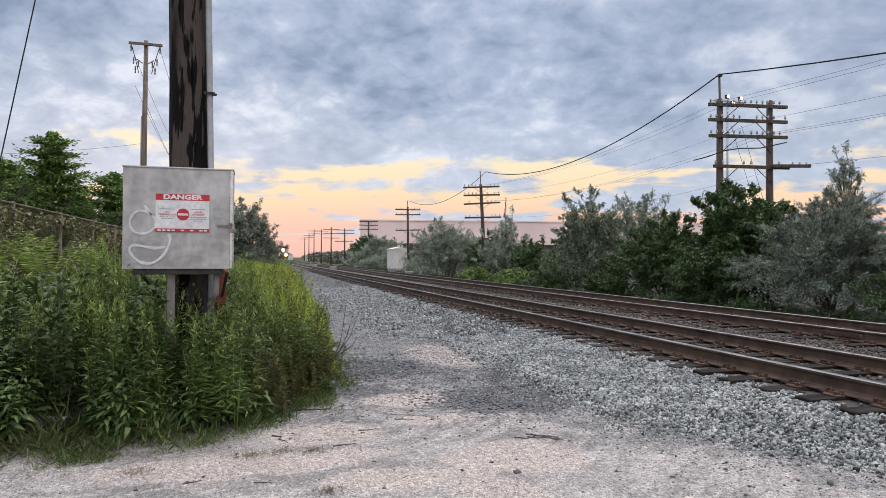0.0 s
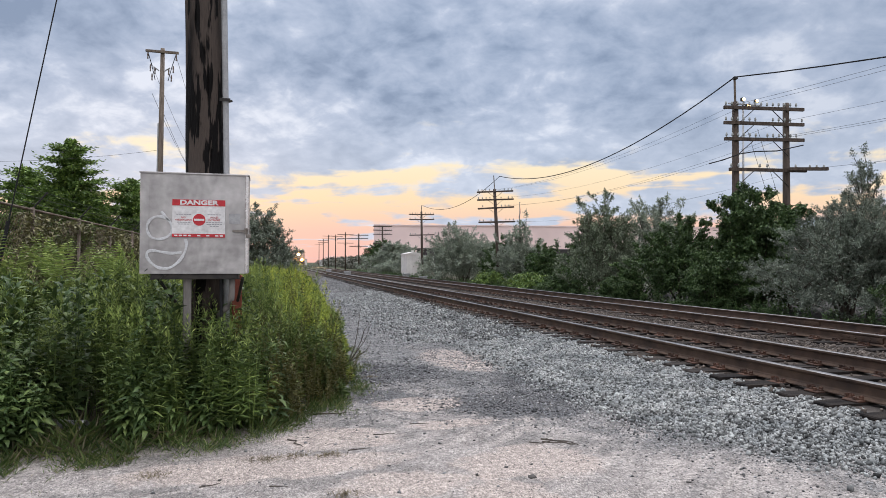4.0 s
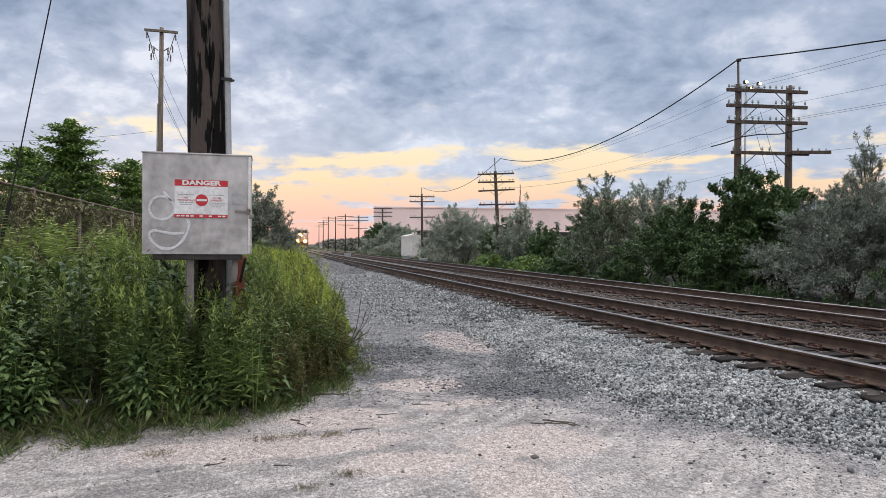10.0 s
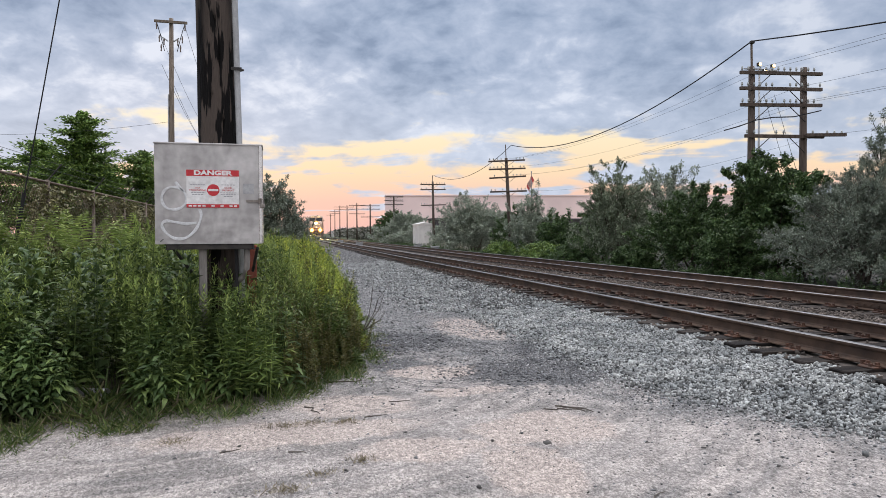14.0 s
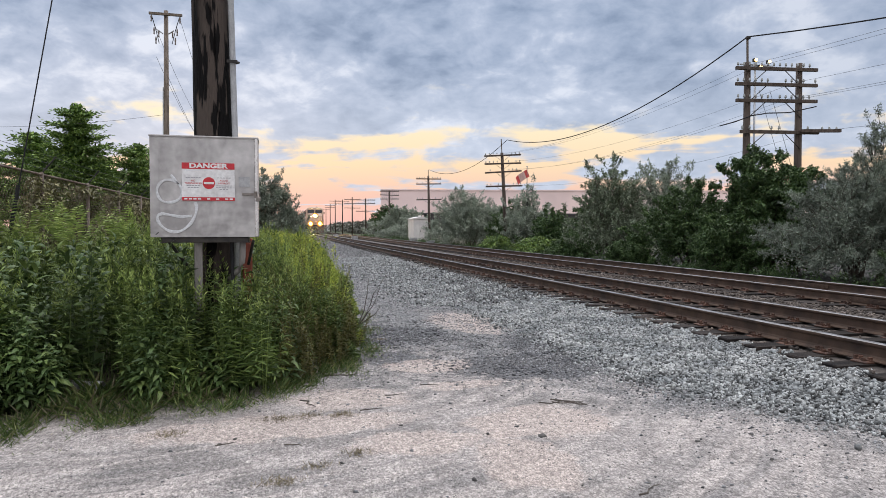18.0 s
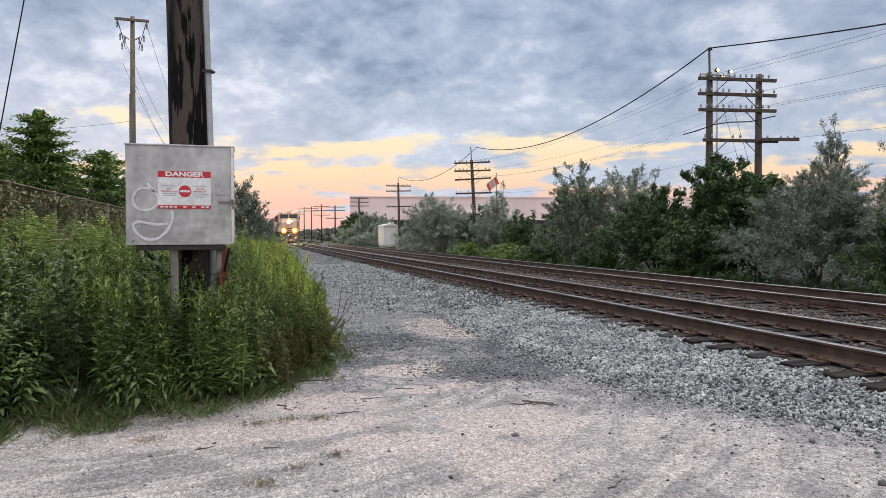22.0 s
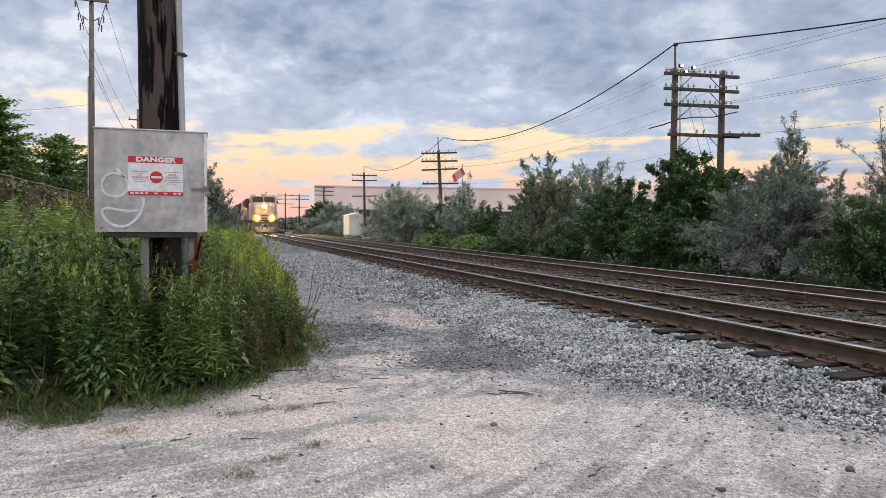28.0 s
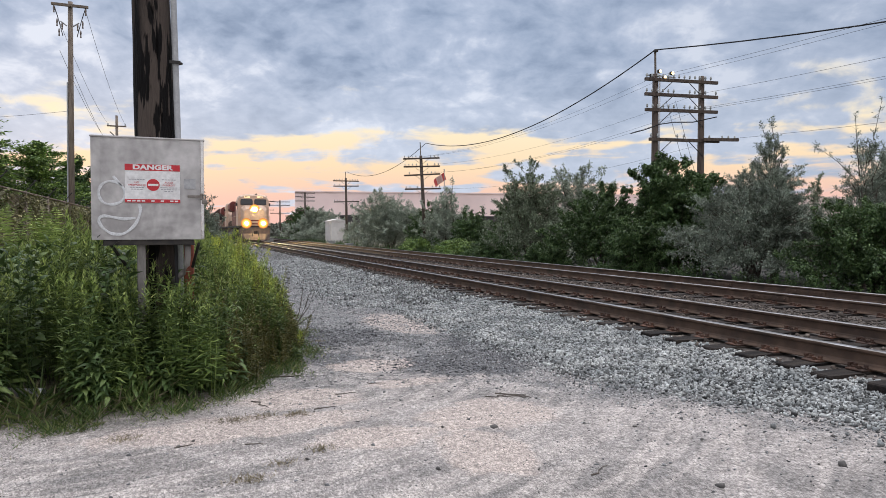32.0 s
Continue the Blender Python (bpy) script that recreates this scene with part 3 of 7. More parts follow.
    sweep.inputs["Scale"].default_value, sweep.inputs["Detail"].default_value, sweep.inputs["Distortion"].default_value = 1.0, 6, 1.6
    L(arc.outputs[0], sweep.inputs["Vector"])
    sweep = sweep.outputs[0]
    sandc = mix(math_("MULTIPLY", rng(sweep, 0.50, 0.64), 0.5), sandc, (0.45, 0.408, 0.38))
    sandc = mix(math_("MULTIPLY", rng(sweep, 0.48, 0.34), 0.5), sandc, (0.185, 0.178, 0.175))
    greyc = mix(rng(n2, 0.3, 0.7), (0.13, 0.132, 0.136), (0.25, 0.245, 0.242))
    greyc = mix(math_("MULTIPLY", rng(noise_(0.75, 5, 0.6, 0.9), 0.55, 0.64), rng(y, 13, 9)), greyc, (0.40, 0.35, 0.315))
    col = mix(is_grey, sandc, greyc)

    # washed-out patches of sand and of dark gravel across the wheel tracks
    def patch(col, cx, cy, rx, ry, tint, most):
        u = math_("DIVIDE", math_("SUBTRACT", x, cx), rx)
        v = math_("DIVIDE", math_("SUBTRACT", y, cy), ry)
        r2 = math_("ADD", math_("ADD", math_("MULTIPLY", u, u), math_("MULTIPLY", v, v)), math_("MULTIPLY", math_("SUBTRACT", n2, 0.5), 2.2))
        return mix(math_("MULTIPLY", rng(r2, 1.0, 0.5), most), col, tint)

    for cx, cy, rx, ry in ((2.65, 6.95, 0.95, 0.75), (1.6, 9.3, 1.0, 1.0), (1.2, 7.7, 0.5, 0.45), (3.3, 7.9, 0.5, 1.3)):
        col = patch(col, cx, cy, rx, ry, (0.115, 0.116, 0.122), 0.9)
    for cx, cy, rx, ry in ((1.6, 7.2, 0.55, 0.38), (1.75, 6.25, 0.5, 0.2), (2.0, 4.9, 0.65, 0.5), (3.0, 10.4, 0.7, 1.3), (0.6, 5.9, 0.6, 0.45), (0.0, 5.2, 1.2, 0.35), (1.55, 4.05, 0.35, 0.6), (0.95, 4.6, 0.5, 0.3)):
        col = patch(col, cx, cy, rx, ry, (0.435, 0.372, 0.335), 0.75)
    # thin strands of dark chips washed out along the edges of the patches
    edge = noise_(1.25, 5, 0.65, 0.8)
    strand = math_("MULTIPLY", rng(math_("ABSOLUTE", math_("SUBTRACT", edge, 0.5)), 0.028, 0.0), math_("MULTIPLY", rng(y, 5.2, 6.4), rng(y, 12.5, 9.5)))
    col = mix(math_("MULTIPLY", strand, 0.75), col, (0.09, 0.088, 0.09))
    # each grain and pebble has its own tone
    spread = rng(is_grey, 0, 1, 0.5, 1.0)
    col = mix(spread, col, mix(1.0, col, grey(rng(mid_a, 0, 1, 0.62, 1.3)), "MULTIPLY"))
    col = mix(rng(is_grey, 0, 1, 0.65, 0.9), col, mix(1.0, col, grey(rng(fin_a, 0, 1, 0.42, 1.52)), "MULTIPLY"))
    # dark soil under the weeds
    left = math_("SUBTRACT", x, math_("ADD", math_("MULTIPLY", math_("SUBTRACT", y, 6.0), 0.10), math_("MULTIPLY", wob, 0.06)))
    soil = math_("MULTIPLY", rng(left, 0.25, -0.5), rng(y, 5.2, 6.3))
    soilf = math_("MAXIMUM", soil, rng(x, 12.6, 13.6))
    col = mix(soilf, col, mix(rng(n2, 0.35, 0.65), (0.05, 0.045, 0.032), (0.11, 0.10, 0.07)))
    # gap shade is put into the ground colour under loose ballast; rust-brown between the rails
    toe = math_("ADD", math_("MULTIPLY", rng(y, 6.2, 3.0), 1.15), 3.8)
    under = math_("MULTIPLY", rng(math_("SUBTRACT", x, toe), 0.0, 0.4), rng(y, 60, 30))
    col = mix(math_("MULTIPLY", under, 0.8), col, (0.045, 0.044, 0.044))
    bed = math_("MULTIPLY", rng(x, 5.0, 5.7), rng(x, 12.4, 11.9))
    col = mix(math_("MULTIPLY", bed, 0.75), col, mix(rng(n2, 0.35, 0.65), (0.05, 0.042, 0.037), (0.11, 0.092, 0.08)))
    # far land is grassy
    far = math_("MAXIMUM", rng(y, 90, 130), math_("MAXIMUM", rng(x, 22, 30), rng(x, -8, -14)))
    col = mix(math_("MULTIPLY", far, 0.85), col, (0.06, 0.07, 0.04))
    col = mix(0.45, col, mix(rng(n3, 0.3, 0.7), (0.5, 0.5, 0.5), (1.35, 1.35, 1.35)), "MULTIPLY")
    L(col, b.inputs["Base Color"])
    bn = N("ShaderNodeBump")
    bn.inputs["Strength"].default_value, bn.inputs["Distance"].default_value = 0.8, 0.012
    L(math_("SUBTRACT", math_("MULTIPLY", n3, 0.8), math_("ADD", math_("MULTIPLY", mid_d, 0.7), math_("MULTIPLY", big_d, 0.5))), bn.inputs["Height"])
    L(bn.outputs[0], b.inputs["Normal"])
    return m


def make_ground():
    xs = np.concatenate([[-1500, -600, -200, -80, -40, -20, -12], np.arange(-8, 16.01, 0.125), [18, 22, 30, 60, 150, 500, 1500]])
    ys = np.concatenate([[-1500, -500, -150, -50, -20, -8, -3], np.arange(0, 14, 0.125), np.arange(14, 40, 0.5), np.arange(40, 130, 3), [140, 170, 220, 300, 400, 600, 1000, 2500]])
    X, Y = np.meshgrid(xs, ys)
    V = np.stack([X, Y, ground_z(X, Y)], -1).reshape(-1, 3)
    n, k = len(xs), len(ys)
    i = (np.arange(k - 1)[:, None] * n + np.arange(n - 1)[None]).ravel()
    F = np.stack([i, i + 1, i + n + 1, i + n], 1)
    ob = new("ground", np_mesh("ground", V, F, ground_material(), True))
    tagged(ob, "pale sandy gravel road merging into grey crushed-stone trackside", "ground", kind="structure")


make_ground()

# ---- railway lines ----


def rail_geo(dx, y0, y1, step):
    prof = [(-0.076, 0), (0.076, 0), (0.076, 0.011), (0.02, 0.028), (0.009, 0.05), (0.009, 0.135), (0.034, 0.148), (0.0375, 0.16), (0.0375, 0.178), (0.028, 0.186), (-0.028, 0.186), (-0.0375, 0.178), (-0.0375, 0.16), (-0.034, 0.148), (-0.009, 0.135), (-0.009, 0.05), (-0.02, 0.028), (-0.076, 0.011)]
    g = Geo()
    ys = np.arange(y0, y1 + 0.01, step)
    n = len(prof)
    g.v = [(dx + float(bend(y)) + px, float(y), RAIL_Z - 0.186 + pz) for y in ys for px, pz in prof]
    for i in range(len(ys) - 1):
        for k in range(n):
            g.f.append((i * n + k, i * n + (k + 1) % n, (i + 1) * n + (k + 1) % n, (i + 1) * n + k))
            g.m.append(1 if k in (8, 9, 10) else 0)
    return g


def plate_geo(rng):
    """A tie plate with its spikes and a rail anchor."""
    g = Geo()
    g.box((0, 0, 0.008), (0.36, 0.19, 0.02), bev=0.006)
    g.box((-0.10, 0, 0.024), (0.03, 0.17, 0.02))
    g.box((0.10, 0, 0.024), (0.03, 0.17, 0.02))
    for sx in (-1, 1):
        for sy in (-0.055, 0.055):
            g.box((sx * 0.085, sy, 0.045), (0.036, 0.03, 0.025), (0, rng.uniform(-8, 8), rng.uniform(-25, 25)))
        g.box((sx * 0.145, 0.03 * sx, 0.035), (0.028, 0.028, 0.03))
    g.box((0, 0.125, 0.03), (0.19, 0.022, 0.05))
    return g


def make_track(name, cx, label, rng):
    tr = empty(name, pose(0, 0, 0), label, "railway track", kind="structure")
    for s in (-1, 1):
        part("rail", rail_geo(cx + s * GAUGE / 2, -30, 30, 6), [RAIL_SIDE, RAIL_TOP], tr, "rust-brown steel rail with a polished head")
        part("rail", rail_geo(cx + s * GAUGE / 2, 30.02, 400, 5), [RAIL_SIDE, RAIL_TOP], tr, "rust-brown steel rail with a polished head")
    ties = [Geo().box((0, 0, -0.09), (2.6, 0.23, 0.18), bev=0.012).mesh("sleeper", TIE) for _ in range(3)]
    for k, me in enumerate(ties):
        for v in me.vertices:
            v.co.z += 0.010 * math.sin(7 * v.co.x + k * 2.1)
            v.co.x += 0.015 * math.sin(31 * v.co.y + k)
    plates = [plate_geo(rng).mesh("tie_plate", RUST) for _ in range(3)]
    far, y = Geo(), -4.0
    while y < 150:
        jig = rng.uniform(-0.03, 0.03)
        ox = cx + float(bend(y))
        if y < 62:
            share("sleeper", ties[rng.integers(3)], pose(ox + rng.uniform(-0.05, 0.05), y + jig, 0.152, 0, 0, rng.uniform(-1.2, 1.2)), tr)
            if y < 34:
                for s in (-1, 1):
                    share("tie_plate", plates[rng.integers(3)], pose(ox + s * GAUGE / 2, y + jig, 0.150, 0, 0, rng.uniform(-3, 3)), tr)
        else:
            far.box((ox, y, 0.062), (2.6, 0.23, 0.18))
        y += 0.53
    tagged(part("sleepers_beyond", far, TIE, tr), kind="stuff")
    # bolted joint bars
    for s, jy in () if cx == NEAR_X else ((-1, 9.4), (1, 9.9), (1, 12.3), (-1, 21.5), (1, 26.0)):
        g = Geo()
        for q in (-1, 1):
            g.box((cx + s * GAUGE / 2 + q * 0.022, jy, RAIL_Z - 0.095), (0.024, 0.9, 0.085), bev=0.006)
            for i in range(6):
                g.tube([(cx + s * GAUGE / 2 + q * 0.03, jy - 0.37 + i * 0.148, RAIL_Z - 0.095), (cx + s * GAUGE / 2 + q * 0.058, jy - 0.37 + i * 0.148, RAIL_Z - 0.095)], 0.014, 6)
        part("joint_bar", g, RAIL_SIDE, tr, "bolted steel joint bar")
    return tr


R0 = np.random.default_rng(5)
make_track("railway_track_near", NEAR_X, "railway line of rusty rails on dark timber sleepers", R0)
make_track("railway_track_far", FAR_X, "second railway line of rusty rails on timber sleepers", R0)

# ---- loose stone ----
# the edge of the weeds
EDGE_Y = [5.35, 5.5, 5.85, 6.45, 7.1, 8.1, 9.9, 12.6, 20.0, 28.5, 60.0]
EDGE_X = [-1.8, -0.95, -0.35, 0.25, 0.68, 0.98, 1.14, 1.36, 1.75, 2.25, 3.6]


def scatter(n, x0, x1, y0, y1, rng, keep):
    P = np.stack([rng.uniform(x0, x1, n), rng.uniform(y0, y1, n)], 1)
    return P[keep(P[:, 0], P[:, 1])]


def off_rails(x, y):
    ok = np.ones(len(x), bool)
    for c in (NEAR_X, FAR_X):
        for s in (-1, 1):
            ok &= np.abs(x - bend(y) - c - s * GAUGE / 2) > 0.13
    return ok


def on_tie(x, y):
    near = np.abs(((y + 4.0) / 0.53 + 0.5) % 1 - 0.5) * 0.53 < 0.13
    q = x - bend(y)
    return near & ((np.abs(q - NEAR_X) < 1.34) | (np.abs(q - FAR_X) < 1.34))


def toe_x(y):
    return 3.55 + 1.15 * smooth01(6.2, 3.0, y)


def stones(name, P, size, lift, material, label, rng, flat=0.62):
    z = ground_z(P[:, 0], P[:, 1])
    s = size * rng.lognormal(0, 0.28, len(P))
    V, F = shard_arrays(np.column_stack([P, z + lift * s]), s, rng, flat)
    tagged(new(name, np_mesh(name, V, F, material)), label, "stones", kind="stuff")


R1 = np.random.default_rng(11)
shoulder = lambda x, y: (x > toe_x(y) + R1.normal(0, 0.22, len(x))) & (x - bend(y) < 5.5) & ~on_tie(x, y)
stones("ballast_shoulder", scatter(64000, 3.2, 5.6, 2.2, 12.5, R1, shoulder), 0.030, 0.24, STONE, "loose grey crushed-stone ballast on the shoulder", R1)
stones("ballast_beyond", scatter(24000, 2.2, 6.0, 12.5, 34, R1, lambda x, y: (x > toe_x(y) - 0.9 + R1.normal(0, 0.3, len(x))) & (x - bend(y) < 5.4)), 0.040, 0.22, STONE, "loose grey crushed-stone ballast further along", R1)
between = lambda x, y: off_rails(x, y) & ~on_tie(x, y) & (x - bend(y) > 5.25) & (x - bend(y) < 12.6)
stones("ballast_between_rails", scatter(21000, 5.2, 12.8, 3.0, 30, R1, between), 0.044, 0.22, STONE_RUSTY, "rust-stained ballast between the sleepers", R1)
mid = lambda x, y: (np.abs(x - bend(y) - 8.6) < 0.62)
stones("ballast_middle", scatter(9500, 7.8, 9.6, 4.0, 32, R1, mid), 0.04, 0.2, STONE_RUSTY, "grey ballast heaped between the two lines", R1)
verge = lambda x, y: (x < toe_x(y) + 0.3) & (x > np.interp(y, [6, 8, 12, 28], [0.7, 1.0, 1.5, 2.8])) & (y + 1.25 * np.maximum(x - 2.2, 0) + R1.normal(0, 0.9, len(x)) > 7.4)
stones("trackside_gravel", scatter(26000, 0.6, 4.2, 5.5, 26, R1, verge), 0.022, 0.12, GRAVEL, "small grey gravel beside the line", R1, 0.45)
stones("trackside_gravel_beyond", scatter(16000, 1.4, 5.8, 20, 66, R1, lambda x, y: (x > np.interp(y, EDGE_Y, EDGE_X) - 0.1) & (x < np.where(y > 33, 5.6, toe_x(y) + 0.5))), 0.045, 0.15, GRAVEL, "grey gravel along the line further on", R1)
slate = lambda x, y: (((x - 2.65) / 0.95) ** 2 + ((y - 6.95) / 0.75) ** 2 < R1.uniform(0.2, 1.2, len(x))) | (((x - 1.6) / 0.9) ** 2 + ((y - 9.3) / 1.1) ** 2 < R1.uniform(0.2, 1.2, len(x))) | (((x - 3.3) / 0.5) ** 2 + ((y - 7.9) / 1.2) ** 2 < R1.uniform(0.2, 1.2, len(x)))
stones("slate_chips", scatter(10000, 0.7, 3.9, 5.7, 10.5, R1, slate), 0.026, 0.10, SLATE, "loose dark slate chips across the wheel tracks", R1, 0.3)
stones("road_pebbles", scatter(24000, -3.5, 5.0, 2.6, 9.0, R1, lambda x, y: (x < toe_x(y)) & ((x > np.interp(y, [5.4, 6.5, 8.1], [-0.9, 0.25, 1.0])) | (y < 5.4))), 0.0075, 0.15, PEBBLE, "scattered pebbles and grit on the sandy road", R1)
fringe = lambda x, y: (x < toe_x(y) + 0.15) & (toe_x(y) - x < R1.exponential(0.45, len(x)))
stones("ballast_fringe", scatter(26000, 2.0, 5.0, 2.2, 9.0, R1, fringe), 0.016, 0.15, GRAVEL, "small crushed stone spilling from the ballast onto the road", R1, 0.5)
chips = lambda x, y: (x < toe_x(y)) & ((x > np.interp(y, [5.4, 6.5, 8.1], [-0.7, 0.4, 1.1])) | (y < 5.2))
stones("dark_road_chips", scatter(420, -3.0, 5.0, 2.6, 9.0, R1, chips), 0.024, 0.10, SLATE, "dark stone chips strewn over the road", R1, 0.35)

# ---- foliage ----


def lobes_for(rx, ry, h, n, rng, low=0.0):
    """Rounded masses that pile up from the ground to a crown of the given half widths and height."""
    out = []
    for i in range(n):
        a, q = 6.28 * (i + rng.uniform(-0.25, 0.25)) / n, rng.uniform(0.45, 0.68)
        zc = low + (h - low) * rng.uniform(0.16, 0.36)
        s = rng.uniform(0.38, 0.52)
        out.append((rx * q * math.cos(a), ry * q * math.sin(a), zc, rx * s, ry * s, (h - low) * rng.uniform(0.22, 0.3)))
    for i in range(n):
        a, q = 6.28 * (i + 0.5 + rng.uniform(-0.3, 0.3)) / n, rng.uniform(0.15, 0.5)
        zc = low + (h - low) * rng.uniform(0.5, 0.78) * (1 - 0.2 * q)
        s = rng.uniform(0.26, 0.40)
        out.append((rx * q * math.cos(a), ry * q * math.sin(a), zc, rx * s, ry * s, min((h - low) * rng.uniform(0.16, 0.26), (h - zc))))
    out.append((0, 0, low + (h - low) * 0.45, rx * 0.7, ry * 0.7, (h - low) * 0.42))
    out.append((rng.uniform(-0.2, 0.2) * rx, rng.uniform(-0.2, 0.2) * ry, low + (h - low) * 0.74, rx * 0.36, ry * 0.36, (h - low) * 0.27))
    return out


def spray_crown(lobes, boughs, twigs, per, reach, twig, leaf, rng, rise=0.45, dense=1.0, big=0.6, broad=False, wisp=0.0):
    """Boughs that reach out of rounded masses, each set with leafy twigs, so that dark gaps stay between them."""
    L = np.array(lobes, float)
    w = (L[:, 3] * L[:, 4] * L[:, 5]) ** 0.6
    k = rng.choice(len(L), boughs, p=w / w.sum())
    d = unit(rng.normal(size=(boughs, 3)))
    d[:, 2] = np.where(d[:, 2] < -0.5, -d[:, 2], d[:, 2])
    A = L[k, :3] + d * L[k, 3:6] * rng.uniform(0.5, 0.9, (boughs, 1))
    A[:, 2] = np.maximum(A[:, 2], 0.12 + 0.25 * rng.random(boughs))
    out = unit(d * np.array([1, 1, 0.7]) + rng.normal(0, 0.28, (boughs, 3)) + np.array([0, 0, rise]))
    ln = reach * rng.uniform(0.45, 1.2, boughs) * np.where(rng.random(boughs) < wisp, 1.9, 1.0)
    sag = rng.uniform(-0.05, 0.32, boughs) * ln
    at = lambda f: A[:, None] + out[:, None] * (f * ln[:, None])[..., None] - np.stack([0 * f, 0 * f, sag[:, None] * f * f], -1)
    ends = at(np.broadcast_to(np.array([0.0, 0.5, 1.0]), (boughs, 3)))
    sticks = [stick_arrays(ends[:, 0], ends[:, 1], 0.012, 0.008), stick_arrays(ends[:, 1], ends[:, 2], 0.008, 0.003)]
    f = rng.random((boughs, twigs)) ** 0.75
    Q = at(f)
    td = unit(out[:, None] * 0.7 + rng.normal(0, 0.55, (boughs, twigs, 3)) + np.array([0, 0, 0.22]))
    tl = twig * (1.2 - 0.65 * f) * rng.uniform(0.6, 1.3, f.shape)
    T = Q + td * tl[..., None]
    sticks.append(stick_arrays(Q[:, ::8].reshape(-1, 3), T[:, ::8].reshape(-1, 3), 0.004, 0.002))
    g = rng.random((boughs, twigs, per))
    P = Q[:, :, None] + td[:, :, None] * (tl[..., None] * g)[..., None] + rng.normal(0, 0.012, (*g.shape, 3))
    D = unit(td[:, :, None] * (0.35 if broad else 0.8) + rng.normal(0, 0.55, (*g.shape, 3)) * np.array([1, 1, 0.5 if broad else 1]) + np.array([0, 0, -0.55 if broad else 0]))
    keep = P.reshape(-1, 3)[:, 2] > 0.04
    leaves = leaf_arrays(P.reshape(-1, 3)[keep], D.reshape(-1, 3)[keep], leaf[0], leaf[1], rng)
    # larger fill leaves added deep inside, to block the view and darken the hollows
    m = int(26 * w.sum() * dense) + 30
    k = rng.choice(len(L), m, p=w / w.sum())
    I = L[k, :3] + unit(rng.normal(size=(m, 3))) * (rng.uniform(0.05, 0.62, m) ** 0.6)[:, None] * L[k, 3:6]
    I[:, 2] = np.maximum(I[:, 2], 0.1)
    return join([leaves, leaf_arrays(I, rng.normal(size=(m, 3)), 0.2 * big, 0.11 * big, rng)]), join(sticks)


def layered_crown(rx, h, low, tiers, per, leaf, rng):
    """Flat pads of foliage on side branches, tier above tier, with gaps of sky and shade between."""
    P, D, A, B = [], [], [], []
    for i in range(tiers):
        f = (i + 0.5) / tiers
        wide = rx * (1.02 - 0.78 * f ** 1.8)
        for j in range(int(round(9 - 5 * f))):
            a = 6.283 * (j + rng.uniform(-0.3, 0.3)) / int(round(9 - 5 * f)) + i * 1.3
            q, z = wide * rng.uniform(0.45, 1.0), low + (h - low) * f + rng.uniform(-0.12, 0.12)
            along, across, tilt = 0.34 * wide + 0.35, 0.3 * wide + 0.25, rng.uniform(0.0, 0.4)
            n = int(per * (0.6 + along))
            u, v = rng.normal(0, 0.5, n), rng.normal(0, 0.5, n)
            r = q + u * along - 0.2 * along
            zz = z + tilt * u * along - 0.10 * v * v + rng.normal(0, 0.05, n) - 0.12
            P.append(np.column_stack([r * math.cos(a) - v * across * math.sin(a), r * math.sin(a) + v * across * math.cos(a), zz]))
            D.append(np.column_stack([math.cos(a) - 0.8 * v * math.sin(a), math.sin(a) + 0.8 * v * math.cos(a), np.full(n, 0.1 + tilt)]) + rng.normal(0, 0.35, (n, 3)))
            A.append((0, 0, z - 0.35 - 0.1 * q)), B.append((q * 1.1 * math.cos(a), q * 1.1 * math.sin(a), z))
    n = int(per * tiers * 2.2)
    f = rng.random(n)
    core = np.column_stack([rng.normal(0, 0.30, (n, 2)) * (rx * (1.05 - 0.9 * f))[:, None], low + (h - low) * f])
    leaves = join([leaf_arrays(np.concatenate(P), np.concatenate(D), leaf[0], leaf[1], rng), leaf_arrays(core, rng.normal(size=(n, 3)), leaf[0] * 1.3, leaf[1] * 1.5, rng)])
    return leaves, stick_arrays(np.array(A, float), np.array(B, float), 0.045, 0.008)


